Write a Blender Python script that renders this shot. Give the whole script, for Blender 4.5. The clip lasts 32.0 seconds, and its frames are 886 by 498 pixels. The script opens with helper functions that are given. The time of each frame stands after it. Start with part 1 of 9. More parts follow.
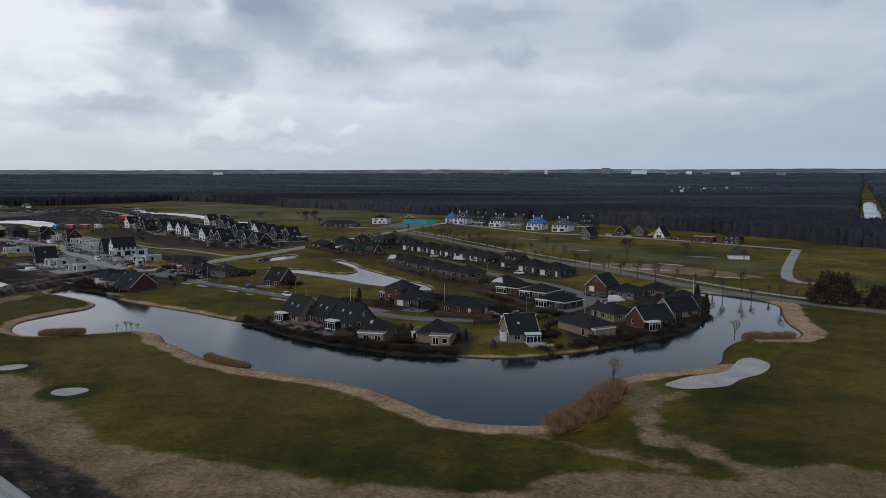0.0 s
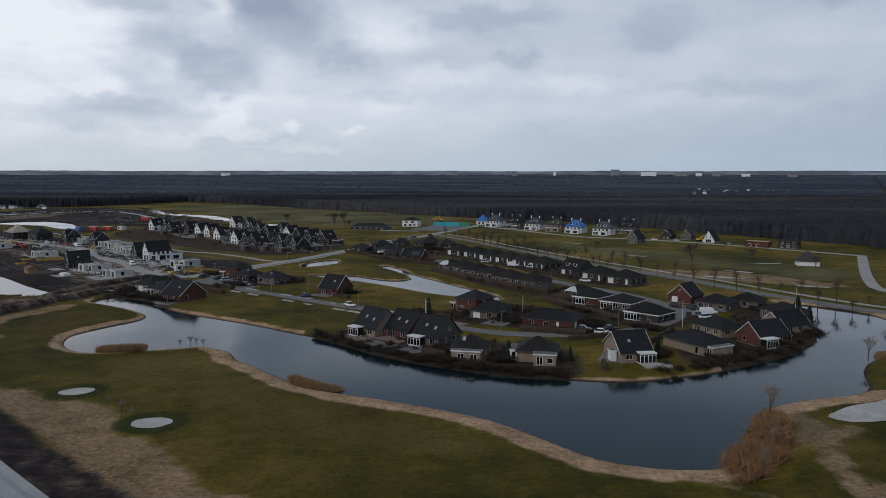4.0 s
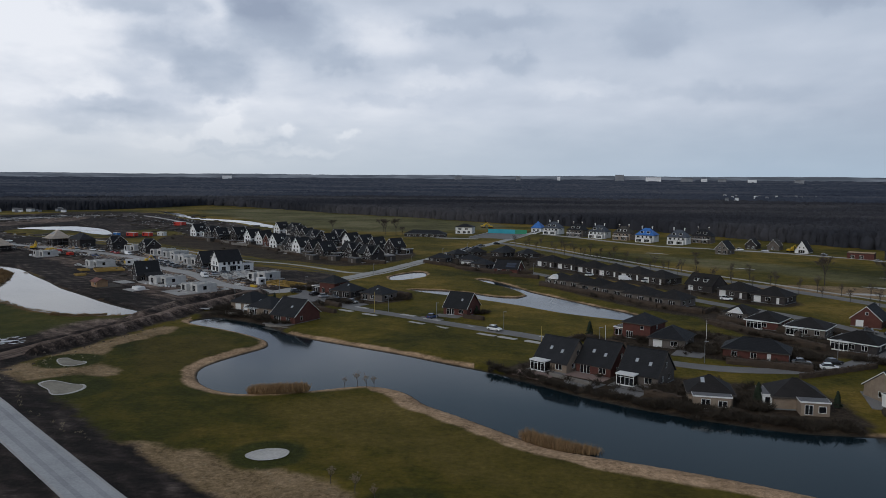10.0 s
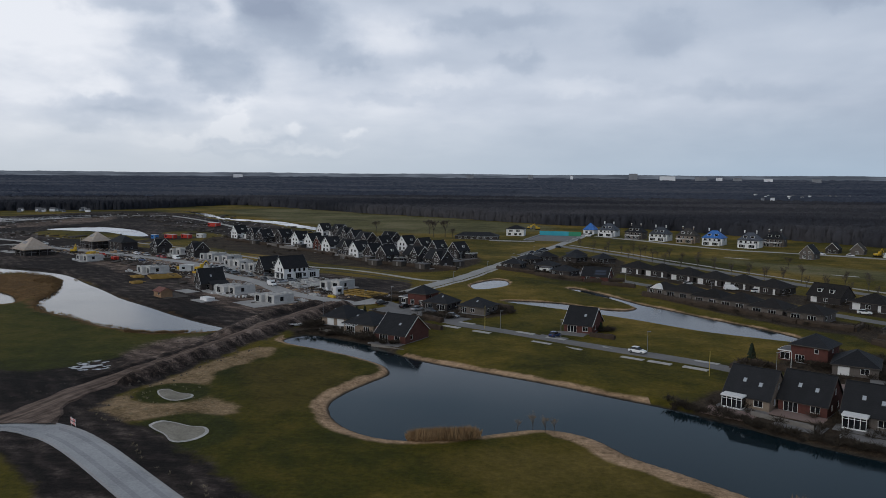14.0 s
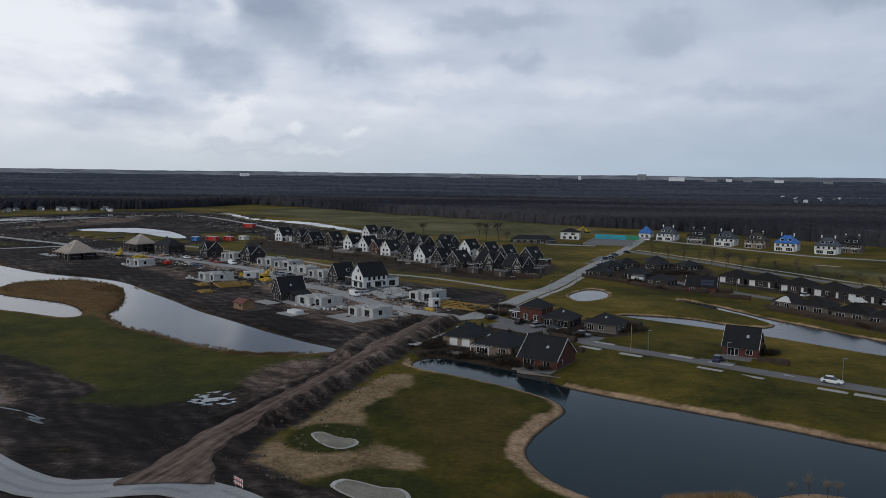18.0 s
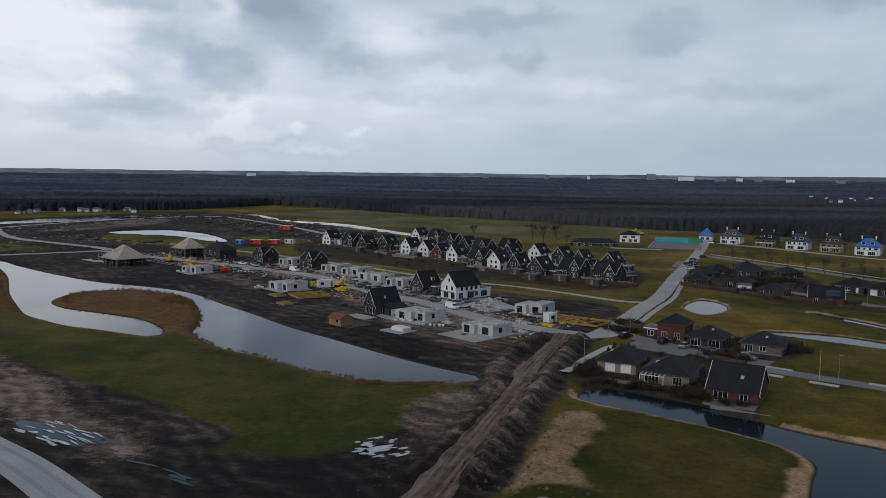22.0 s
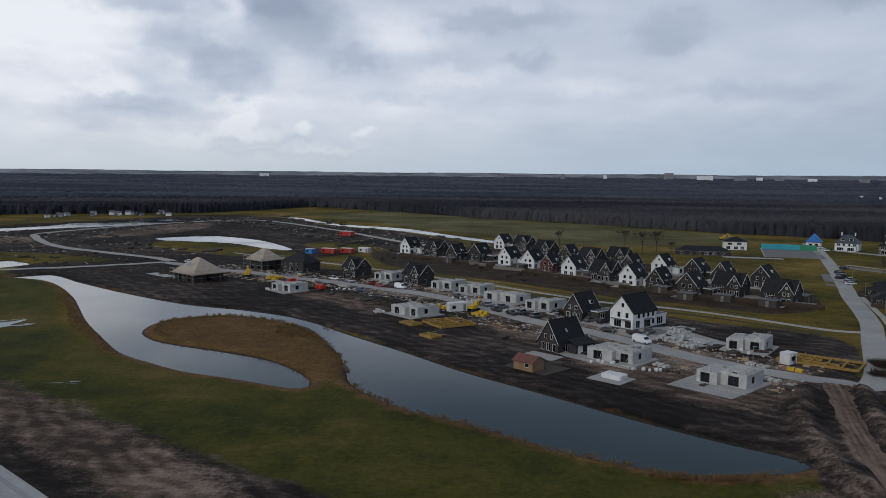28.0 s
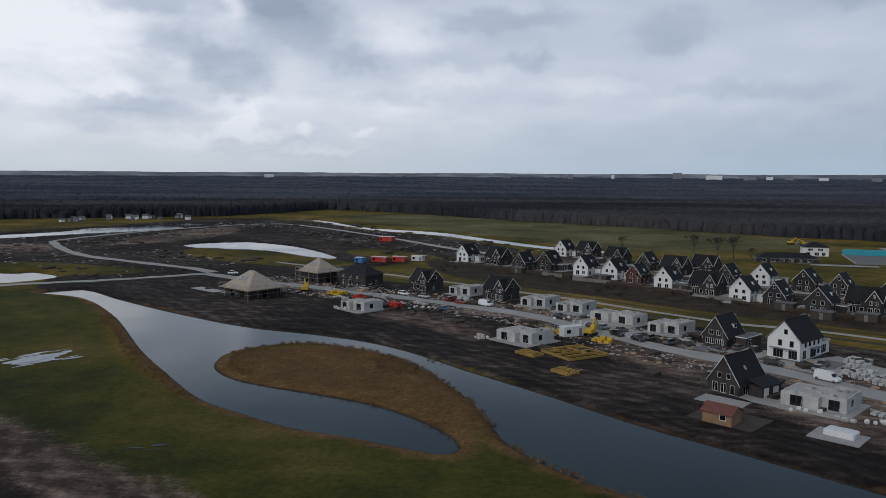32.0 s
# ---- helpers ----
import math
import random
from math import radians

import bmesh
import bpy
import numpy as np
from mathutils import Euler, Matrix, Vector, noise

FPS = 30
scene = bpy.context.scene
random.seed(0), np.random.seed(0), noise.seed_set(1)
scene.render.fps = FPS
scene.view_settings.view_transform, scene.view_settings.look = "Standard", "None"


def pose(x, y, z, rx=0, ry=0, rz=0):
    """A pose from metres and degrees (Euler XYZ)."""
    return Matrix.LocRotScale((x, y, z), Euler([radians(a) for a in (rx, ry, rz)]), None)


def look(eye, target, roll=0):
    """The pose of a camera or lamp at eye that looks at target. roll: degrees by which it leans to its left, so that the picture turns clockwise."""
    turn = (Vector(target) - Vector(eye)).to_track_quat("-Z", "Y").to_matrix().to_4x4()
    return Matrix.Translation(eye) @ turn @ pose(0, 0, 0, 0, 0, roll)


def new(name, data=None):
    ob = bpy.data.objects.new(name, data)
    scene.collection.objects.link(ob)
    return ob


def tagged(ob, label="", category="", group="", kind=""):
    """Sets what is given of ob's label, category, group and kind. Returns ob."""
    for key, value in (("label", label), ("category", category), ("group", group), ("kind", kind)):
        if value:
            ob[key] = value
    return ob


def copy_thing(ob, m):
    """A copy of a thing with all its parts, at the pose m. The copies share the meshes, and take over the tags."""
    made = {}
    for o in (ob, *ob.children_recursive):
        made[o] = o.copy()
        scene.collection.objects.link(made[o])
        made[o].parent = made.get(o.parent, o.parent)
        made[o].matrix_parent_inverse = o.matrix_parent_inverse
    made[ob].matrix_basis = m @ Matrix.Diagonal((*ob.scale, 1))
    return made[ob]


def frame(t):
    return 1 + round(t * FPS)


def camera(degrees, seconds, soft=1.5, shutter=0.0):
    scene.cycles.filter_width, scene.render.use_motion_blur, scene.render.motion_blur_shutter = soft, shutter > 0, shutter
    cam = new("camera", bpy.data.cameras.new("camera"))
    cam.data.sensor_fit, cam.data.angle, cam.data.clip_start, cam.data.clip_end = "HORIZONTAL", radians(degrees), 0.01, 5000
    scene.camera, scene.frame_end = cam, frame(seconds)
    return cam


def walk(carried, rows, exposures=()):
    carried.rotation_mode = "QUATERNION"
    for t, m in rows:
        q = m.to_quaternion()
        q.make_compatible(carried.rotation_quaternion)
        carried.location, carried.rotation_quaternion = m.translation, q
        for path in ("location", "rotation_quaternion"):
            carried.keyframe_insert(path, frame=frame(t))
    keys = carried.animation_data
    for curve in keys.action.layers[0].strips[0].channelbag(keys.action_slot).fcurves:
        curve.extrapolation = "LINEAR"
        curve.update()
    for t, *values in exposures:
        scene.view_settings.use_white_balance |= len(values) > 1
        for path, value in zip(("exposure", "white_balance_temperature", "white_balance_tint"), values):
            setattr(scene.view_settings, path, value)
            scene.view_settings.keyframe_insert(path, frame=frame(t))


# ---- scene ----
import collections
import itertools

# ---------------------------------------------------------------- camera
cam = camera(60.1, 32.0, soft=0.7)
PATH = [
    (0, (0.611, 18.624, 42.263), (0.44, 20.606, 42.062), -0.5),
    (1, (-3.746, 22.888, 42.279), (-3.92, 24.87, 42.077), -0.3),
    (2, (-8.934, 27.174, 42.287), (-9.112, 29.156, 42.086), -0.3),
    (3, (-15.472, 31.306, 42.25), (-15.653, 33.287, 42.051), -0.4),
    (6, (-39.976, 43.180, 42.130), (-40.157, 45.163, 41.935), -0.3),
    (9, (-63.416, 57.368, 42.071), (-63.589, 59.352, 41.882), -0.2),
    (11, (-79.212, 68.801, 42.164), (-79.379, 70.786, 41.978), 0.1),
    (12, (-87.343, 74.801, 42.188), (-87.517, 76.784, 42.001), 0.2),
    (13, (-95.799, 80.772, 42.225), (-95.980, 82.755, 42.035), 0.0),
    (14, (-104.649, 86.463, 42.267), (-104.833, 88.445, 42.077), -0.0),
    (17, (-132.051, 102.835, 42.375), (-132.236, 104.817, 42.184), 0.2),
    (19, (-150.078, 113.632, 42.208), (-150.265, 115.614, 42.017), 0.3),
    (20.5, (-163.351, 121.899, 42.101), (-163.541, 123.881, 41.91), 0.1),
    (23, (-185.299, 136.728, 42.061), (-185.49, 138.709, 41.868), 0.3),
    (24, (-193.895, 143.187, 42.056), (-194.093, 145.168, 41.862), 0.1),
    (25, (-202.296, 150.222, 42.091), (-202.503, 152.202, 41.896), 0.2),
    (28, (-227.014, 172.82, 42.292), (-227.221, 174.8, 42.099), 0.1),
    (29, (-235.241, 180.569, 42.293), (-235.443, 182.549, 42.1), -0.0),
    (32, (-259.907, 204.389, 42.507), (-260.117, 206.369, 42.315), -0.1),
]
walk(cam, [(t, look(eye, aim, roll + 0.40)) for t, eye, aim, roll in PATH])

# ---------------------------------------------------------------- sky and sun
SUN_AZ, SUN_EL = 215.0, 34.0          # compass degrees from +y, clockwise
world = bpy.data.worlds.new("overcast_sky")
scene.world = world
world.use_nodes = True
wn, wl = world.node_tree.nodes, world.node_tree.links
wn.clear()


def wnode(kind, **values):
    n = wn.new(kind)
    for key, value in values.items():
        if key in n.inputs:
            n.inputs[key].default_value = value
    return n


def wmath(op, a, b=None, clamp=False):
    n = wn.new("ShaderNodeMath")
    n.operation, n.use_clamp = op, clamp
    for i, v in enumerate((a, b)):
        if v is None:
            continue
        if isinstance(v, (int, float)):
            n.inputs[i].default_value = v
        else:
            wl.new(v, n.inputs[i])
    return n.outputs[0]


def wramp(fac, stops):
    n = wn.new("ShaderNodeValToRGB")
    wl.new(fac, n.inputs[0])
    el = n.color_ramp.elements
    while len(el) < len(stops):
        el.new(0.5)
    for e, (p, c) in zip(el, stops):
        e.position, e.color = p, (*c, 1) if len(c) == 3 else c
    return n.outputs[0]


def wmix(fac, a, b):
    n = wn.new("ShaderNodeMix")
    n.data_type = "RGBA"
    for s, v in ((n.inputs[0], fac), (n.inputs[6], a), (n.inputs[7], b)):
        if isinstance(v, (int, float)):
            s.default_value = v
        elif isinstance(v, tuple):
            s.default_value = (*v, 1)
        else:
            wl.new(v, s)
    return n.outputs[2]


coord = wn.new("ShaderNodeTexCoord").outputs["Generated"]
sep = wn.new("ShaderNodeSeparateXYZ")
wl.new(coord, sep.inputs[0])
dx, dy, dz = sep.outputs
up = wmath("MAXIMUM", dz, 0.0)
# the cloud deck is laid out on a flat ceiling, so that it closes up towards the horizon
den = wmath("ADD", up, 0.20)
px = wmath("DIVIDE", dx, den)
py = wmath("DIVIDE", dy, den)
deck = wn.new("ShaderNodeCombineXYZ")
wl.new(px, deck.inputs[0]), wl.new(py, deck.inputs[1])


def wnoise(vec, scale, detail, rough, distort=0.0, shift=(0, 0, 0), stretch=(1, 1, 1)):
    mp = wn.new("ShaderNodeMapping")
    mp.inputs["Location"].default_value = shift
    mp.inputs["Scale"].default_value = stretch
    wl.new(vec, mp.inputs[0])
    n = wnode("ShaderNodeTexNoise", Scale=scale, Detail=detail, Roughness=rough, Distortion=distort)
    wl.new(mp.outputs[0], n.inputs["Vector"])
    return n.outputs[0]


big = wnoise(deck.outputs[0], 0.9, 5.0, 0.5, 0.1, (3.1, 1.7, 0))
mid = wnoise(deck.outputs[0], 2.2, 4.0, 0.50, 0.0, (8.2, 4.0, 2), (1, 0.8, 1))
low = wnoise(coord, 10.0, 5.0, 0.52, 0.1, (1.0, 2.0, 0.3), (1, 1, 2.6))
ragged_x = wnoise(coord, 19.0, 4.0, 0.55, 0.0, (4.0, 1.0, 7.3), (1, 1, 1.3))
ragged_z = wnoise(coord, 19.0, 4.0, 0.55, 0.0, (9.0, 6.0, 2.1), (1, 1, 1.3))
thick = wmath("ADD", wmath("MULTIPLY", big, 0.20), wmath("MULTIPLY", mid, 0.15))
thick = wmath("ADD", thick, 0.335)
# ragged outlines for the single clouds
rx_ = wmath("ADD", dx, wmath("MULTIPLY", wmath("SUBTRACT", ragged_x, 0.5), 0.075))
rz_ = wmath("ADD", dz, wmath("MULTIPLY", wmath("SUBTRACT", ragged_z, 0.5), 0.055))


def puff(az, el, rx, rz, gain):
    """A single cloud of the deck, in one direction of the sky."""
    ax = wmath("DIVIDE", wmath("SUBTRACT", rx_, math.sin(radians(az))), rx)
    az_ = wmath("DIVIDE", wmath("SUBTRACT", rz_, math.sin(radians(el))), rz)
    r2 = wmath("ADD", wmath("MULTIPLY", ax, ax), wmath("MULTIPLY", az_, az_))
    front = wmath("GREATER_THAN", dy, 0.0)
    g = wmath("POWER", 2.718, wmath("MULTIPLY", wmath("POWER", r2, 1.6), -1.0))
    return wmath("MULTIPLY", wmath("MULTIPLY", g, front), gain)


shade = thick
for spec in ((-16.3, 10.6, 0.060, 0.042, -0.150), (-17.8, 12.6, 0.040, 0.024, -0.10), (-26.2, 11.9, 0.080, 0.018, -0.113), (-24.2, 8.8, 0.052, 0.026, -0.115), (-20.9, 7.2, 0.042, 0.034, -0.140), (-27.5, 6.2, 0.05, 0.018, -0.06), (-29.0, 3.6, 0.07, 0.010, -0.07),
             (-12.2, 8.4, 0.032, 0.017, -0.088), (-28.4, 4.4, 0.100, 0.011, -0.065), (0.0, 8.4, 0.035, 0.012, -0.065), (-1.9, 11.2, 0.110, 0.014, -0.065), (10.0, 10.0, 0.050, 0.026, -0.073), (22.0, 11.7, 0.045, 0.016, -0.081),
             (-9.0, 5.6, 0.060, 0.008, -0.040), (14.0, 6.0, 0.080, 0.012, -0.040), (19.5, 2.6, 0.16, 0.03, -0.040), (-19.0, 2.2, 0.10, 0.005, -0.048),
             (-32.0, 8.8, 0.075, 0.040, 0.05), (-20.4, 3.7, 0.022, 0.018, 0.13), (-19.6, 2.7, 0.040, 0.010, 0.08), (-16.4, 3.2, 0.018, 0.011, 0.13), (-16.3, 1.9, 0.03, 0.006, 0.07), (-23.9, 2.4, 0.036, 0.008, 0.11), (-13.6, 2.0, 0.028, 0.006, 0.08), (-12.0, 3.1, 0.014, 0.006, 0.10), (-19.0, 1.5, 0.09, 0.004, -0.05), (-29.0, 5.9, 0.030, 0.016, 0.10),
             (-8.6, 10.2, 0.050, 0.024, 0.07), (-20.4, 11.8, 0.022, 0.018, 0.09), (-20.6, 5.2, 0.03, 0.008, 0.06), (-5.0, 7.0, 0.06, 0.010, 0.05), (5.0, 6.5, 0.07, 0.010, 0.04)):
    shade = wmath("ADD", shade, puff(*spec))
shade = wmath("ADD", shade, wmath("MULTIPLY", wmath("SUBTRACT", low, 0.5), wmath("MULTIPLY", wmath("SUBTRACT", 0.35, dx), 0.24)))
# the deck is thinner and brighter to the left, thicker and bluer to the right
shade = wmath("SUBTRACT", shade, wmath("MULTIPLY", wmath("ADD", dx, 0.12), 0.15))
cloud = wramp(shade, ((0.30, (0.33, 0.39, 0.51)), (0.42, (0.46, 0.53, 0.65)), (0.51, (0.62, 0.68, 0.79)), (0.63, (0.89, 0.92, 0.99))))
haze = wramp(up, ((0.0, (1, 1, 1)), (0.03, (0.62, 0.62, 0.62)), (0.085, (0, 0, 0))))
tint = wramp(wmath("ADD", wmath("MULTIPLY", dx, 0.8), 0.5), ((0.15, (0.60, 0.66, 0.73)), (0.75, (0.42, 0.53, 0.66))))
cloud = wmix(haze, cloud, tint)
# unseen sky above the view is dimmed to darken water reflections and land
over = wn.new("ShaderNodeVectorMath")
over.operation = "MULTIPLY"
wl.new(cloud, over.inputs[0])
wl.new(wramp(up, ((0.21, (1, 1, 1)), (0.29, (0.40, 0.485, 0.54)), (0.45, (0.33, 0.39, 0.43)), (0.62, (0.44, 0.47, 0.50)), (1.0, (0.52, 0.52, 0.53)))), over.inputs[1])
cloud = over.outputs[0]
nishita = wn.new("ShaderNodeTexSky")
nishita.sky_type, nishita.sun_disc = "NISHITA", False
nishita.sun_elevation, nishita.sun_rotation = radians(SUN_EL), radians(SUN_AZ)
nishita.air_density, nishita.dust_density = 1.0, 2.0
dim = wn.new("ShaderNodeVectorMath")
dim.operation = "SCALE"
wl.new(nishita.outputs[0], dim.inputs[0])
dim.inputs["Scale"].default_value = 0.04
sky = wmix(0.90, dim.outputs[0], cloud)
bg = wn.new("ShaderNodeBackground")
bg.inputs[1].default_value = 1.0
wl.new(sky, bg.inputs[0])
wl.new(bg.outputs[0], wn.new("ShaderNodeOutputWorld").inputs[0])

sun_data = bpy.data.lights.new("sun", "SUN")
sun_data.energy, sun_data.angle, sun_data.color = 0.7, radians(22), (1.0, 0.96, 0.9)
sun = new("sun", sun_data)
sa, se = radians(SUN_AZ), radians(SUN_EL)
sun_from = Vector((math.sin(sa) * math.cos(se), math.cos(sa) * math.cos(se), math.sin(se)))
sun.matrix_world = look(sun_from * 300, (0, 0, 0))

# ---------------------------------------------------------------- materials
def material(name, dark, light, scale=1.0, rough=0.85, bump=0.0, fine=12.0, metal=0.0, where="Object", random=0.0, detail=5.0,
             contrast=(0.3, 0.7), wave=None, spec=0.4, transmission=0.0):
    """Two tones mixed by noise at two scales, with relief; wave: (bands per metre, axis, height) for tiles and boards."""
    m = bpy.data.materials.new(name)
    m.use_nodes = True
    n, l = m.node_tree.nodes, m.node_tree.links
    p = n["Principled BSDF"]
    p.inputs["Roughness"].default_value, p.inputs["Metallic"].default_value = rough, metal
    p.inputs["Specular IOR Level"].default_value = spec
    p.inputs["Transmission Weight"].default_value = transmission
    tc = n.new("ShaderNodeTexCoord").outputs[where]
    a, b = n.new("ShaderNodeTexNoise"), n.new("ShaderNodeTexNoise")
    for t, s, d in ((a, scale, detail), (b, scale * fine, 4.0)):
        t.inputs["Scale"].default_value, t.inputs["Detail"].default_value = s, d
        l.new(tc, t.inputs["Vector"])
    mixed = n.new("ShaderNodeMath")
    mixed.operation = "MULTIPLY_ADD"
    l.new(b.outputs[0], mixed.inputs[0])
    mixed.inputs[1].default_value = 0.45
    half = n.new("ShaderNodeMath")
    half.operation = "MULTIPLY"
    l.new(a.outputs[0], half.inputs[0])
    half.inputs[1].default_value = 0.55
    l.new(half.outputs[0], mixed.inputs[2])
    ramp = n.new("ShaderNodeValToRGB")
    l.new(mixed.outputs[0], ramp.inputs[0])
    e = ramp.color_ramp.elements
    e[0].position, e[0].color = contrast[0], (*dark, 1)
    e[1].position, e[1].color = contrast[1], (*light, 1)
    out = ramp.outputs[0]
    if random:
        info = n.new("ShaderNodeObjectInfo")
        hs = n.new("ShaderNodeHueSaturation")
        mr = n.new("ShaderNodeMapRange")
        mr.inputs[3].default_value, mr.inputs[4].default_value = 1 - random, 1 + random
        l.new(info.outputs["Random"], mr.inputs[0])
        l.new(mr.outputs[0], hs.inputs["Value"])
        l.new(out, hs.inputs["Color"])
        out = hs.outputs[0]
    l.new(out, p.inputs["Base Color"])
    if bump or wave:
        height = b.outputs[0]
        bp = n.new("ShaderNodeBump")
        bp.inputs["Strength"].default_value, bp.inputs["Distance"].default_value = 1.0, max(bump, 0.01)
        if wave:
            wv = n.new("ShaderNodeTexWave")
            wv.wave_type, wv.bands_direction, wv.wave_profile = "BANDS", wave[1], "SAW"
            wv.inputs["Scale"].default_value = wave[0] / 3.2
            wv.inputs["Distortion"].default_value = 0.4
            l.new(tc, wv.inputs["Vector"])
            ad = n.new("ShaderNodeMath")
            ad.operation = "ADD"
            l.new(wv.outputs["Fac"], ad.inputs[0]), l.new(b.outputs[0], ad.inputs[1])
            height = ad.outputs[0]
            bp.inputs["Distance"].default_value = wave[2]
        l.new(height, bp.inputs["Height"])
        l.new(bp.outputs[0], p.inputs["Normal"])
    return m


M = {}
def mat(key, *args, **kw):
    M[key] = material(key, *args, **kw)


mat("roof_dark", (0.010, 0.011, 0.013), (0.021, 0.022, 0.026), 0.5, 0.68, 0.01, 10, wave=(3.0, "Z", 0.05), random=0.25, spec=0.22)
mat("roof_brown", (0.011, 0.0098, 0.0095), (0.023, 0.0205, 0.020), 0.4, 0.75, 0.01, 10, wave=(3.0, "Z", 0.03), random=0.25, spec=0.2)
mat("roof_thatch", (0.04, 0.036, 0.033), (0.07, 0.064, 0.058), 0.8, 0.95, 0.05)
mat("roof_batten", (0.34, 0.28, 0.23), (0.52, 0.45, 0.38), 0.8, 0.85, 0.02, wave=(2.6, "Z", 0.05))
mat("roof_blue", (0.02, 0.10, 0.34), (0.05, 0.20, 0.55), 0.6, 0.5, 0.05)
mat("felt", (0.10, 0.10, 0.105), (0.17, 0.17, 0.175), 0.6, 0.9, 0.01)
mat("brick_red", (0.080, 0.030, 0.024), (0.140, 0.052, 0.042), 0.8, 0.9, 0.01, 14, wave=(12.0, "Z", 0.012))
mat("brick_dark", (0.030, 0.026, 0.026), (0.060, 0.052, 0.051), 0.8, 0.9, 0.01, 14, wave=(12.0, "Z", 0.012), random=0.2)
mat("brick_tan", (0.22, 0.165, 0.120), (0.34, 0.27, 0.21), 0.8, 0.9, 0.01, 14, wave=(12.0, "Z", 0.012))
mat("brick_grey", (0.10, 0.086, 0.076), (0.18, 0.155, 0.14), 0.8, 0.9, 0.01, 14, wave=(12.0, "Z", 0.012), random=0.2)
mat("render_white", (0.72, 0.72, 0.71), (0.84, 0.84, 0.83), 0.35, 0.8, 0.004)
mat("block_white", (0.34, 0.335, 0.325), (0.66, 0.655, 0.64), 0.6, 0.9, 0.01, wave=(4.0, "Z", 0.015))
mat("trim_white", (0.74, 0.74, 0.73), (0.83, 0.83, 0.82), 1.0, 0.45)
mat("trim_grey", (0.16, 0.17, 0.18), (0.22, 0.23, 0.24), 1.0, 0.5)
mat("trim_dark", (0.030, 0.032, 0.036), (0.055, 0.058, 0.062), 1.0, 0.5)
mat("glass", (0.012, 0.014, 0.017), (0.03, 0.034, 0.04), 0.4, 0.06, spec=0.6, transmission=0.35)
mat("sky_glass", (0.30, 0.33, 0.37), (0.46, 0.49, 0.53), 0.4, 0.08, spec=0.8)
mat("solar", (0.012, 0.018, 0.035), (0.02, 0.03, 0.05), 0.6, 0.12, spec=0.7)
mat("concrete", (0.34, 0.33, 0.32), (0.50, 0.49, 0.47), 0.25, 0.9, 0.01)
mat("concrete_road", (0.25, 0.245, 0.24), (0.43, 0.42, 0.405), 0.10, 0.9, 0.01, 30)
mat("asphalt", (0.24, 0.245, 0.255), (0.44, 0.445, 0.455), 0.10, 0.7, 0.01, 30)
mat("paving", (0.13, 0.125, 0.125), (0.21, 0.205, 0.20), 0.2, 0.9, 0.01, 30)
mat("paving_red", (0.19, 0.135, 0.12), (0.29, 0.21, 0.185), 0.3, 0.9, 0.01, 20)
mat("soil_pale", (0.035, 0.028, 0.023), (0.085, 0.070, 0.058), 0.2, 0.95, 0.15, 8)
# whitish grey colour of some puddle patches
mat("puddle_pale", (0.36, 0.38, 0.41), (0.60, 0.62, 0.65), 0.5, 0.35, 0.02, 5, spec=0.5)
mat("path_gravel", (0.29, 0.28, 0.265), (0.45, 0.435, 0.415), 0.15, 0.95, 0.02, 20)
mat("bunker_sand", (0.30, 0.285, 0.265), (0.62, 0.60, 0.57), 0.22, 0.95, 0.05, 10)
mat("bunker_wet", (0.15, 0.135, 0.105), (0.34, 0.315, 0.26), 0.3, 0.95, 0.05, 10)
mat("rubble", (0.16, 0.155, 0.15), (0.46, 0.455, 0.445), 0.35, 0.95, 0.02, 6)
mat("bramble", (0.17, 0.088, 0.040), (0.34, 0.185, 0.090), 0.35, 0.95)
mat("grass_ditch", (0.024, 0.023, 0.012), (0.055, 0.048, 0.026), 0.3, 0.95, 0.1, 8)
mat("wood_yellow", (0.25, 0.155, 0.035), (0.42, 0.27, 0.07), 0.7, 0.8, 0.01)
mat("wood_pale", (0.36, 0.24, 0.14), (0.52, 0.37, 0.23), 0.8, 0.85, 0.01)
mat("wood_shed", (0.25, 0.15, 0.085), (0.38, 0.24, 0.14), 0.8, 0.8, 0.01, wave=(6, "Z", 0.02))
mat("wood_grey", (0.16, 0.145, 0.13), (0.27, 0.25, 0.23), 0.8, 0.9, 0.01)
mat("wood_dark", (0.05, 0.042, 0.036), (0.09, 0.078, 0.068), 0.8, 0.9, 0.01)
mat("tile_red", (0.13, 0.045, 0.035), (0.20, 0.075, 0.055), 0.8, 0.7, 0.01, wave=(5, "X", 0.02))
mat("steel", (0.30, 0.31, 0.32), (0.42, 0.43, 0.44), 1.0, 0.4, metal=0.8)
mat("pole_grey", (0.22, 0.23, 0.24), (0.30, 0.31, 0.32), 1.0, 0.5, metal=0.4)
mat("pole_yellow", (0.45, 0.34, 0.08), (0.55, 0.43, 0.12), 1.0, 0.6)
mat("plastic_blue", (0.02, 0.16, 0.50), (0.05, 0.26, 0.65), 0.8, 0.5, 0.02)
mat("court_blue", (0.03, 0.30, 0.40), (0.06, 0.42, 0.50), 0.2, 0.7)
mat("court_green", (0.03, 0.22, 0.12), (0.05, 0.30, 0.17), 0.2, 0.7)
mat("red_paint", (0.42, 0.03, 0.02), (0.58, 0.05, 0.03), 0.8, 0.5)
mat("tarp_white", (0.62, 0.62, 0.62), (0.78, 0.78, 0.78), 0.8, 0.6, 0.05)
mat("machine_yellow", (0.55, 0.34, 0.02), (0.68, 0.45, 0.04), 0.8, 0.5)
mat("rubber", (0.015, 0.015, 0.015), (0.03, 0.03, 0.03), 3.0, 0.9)
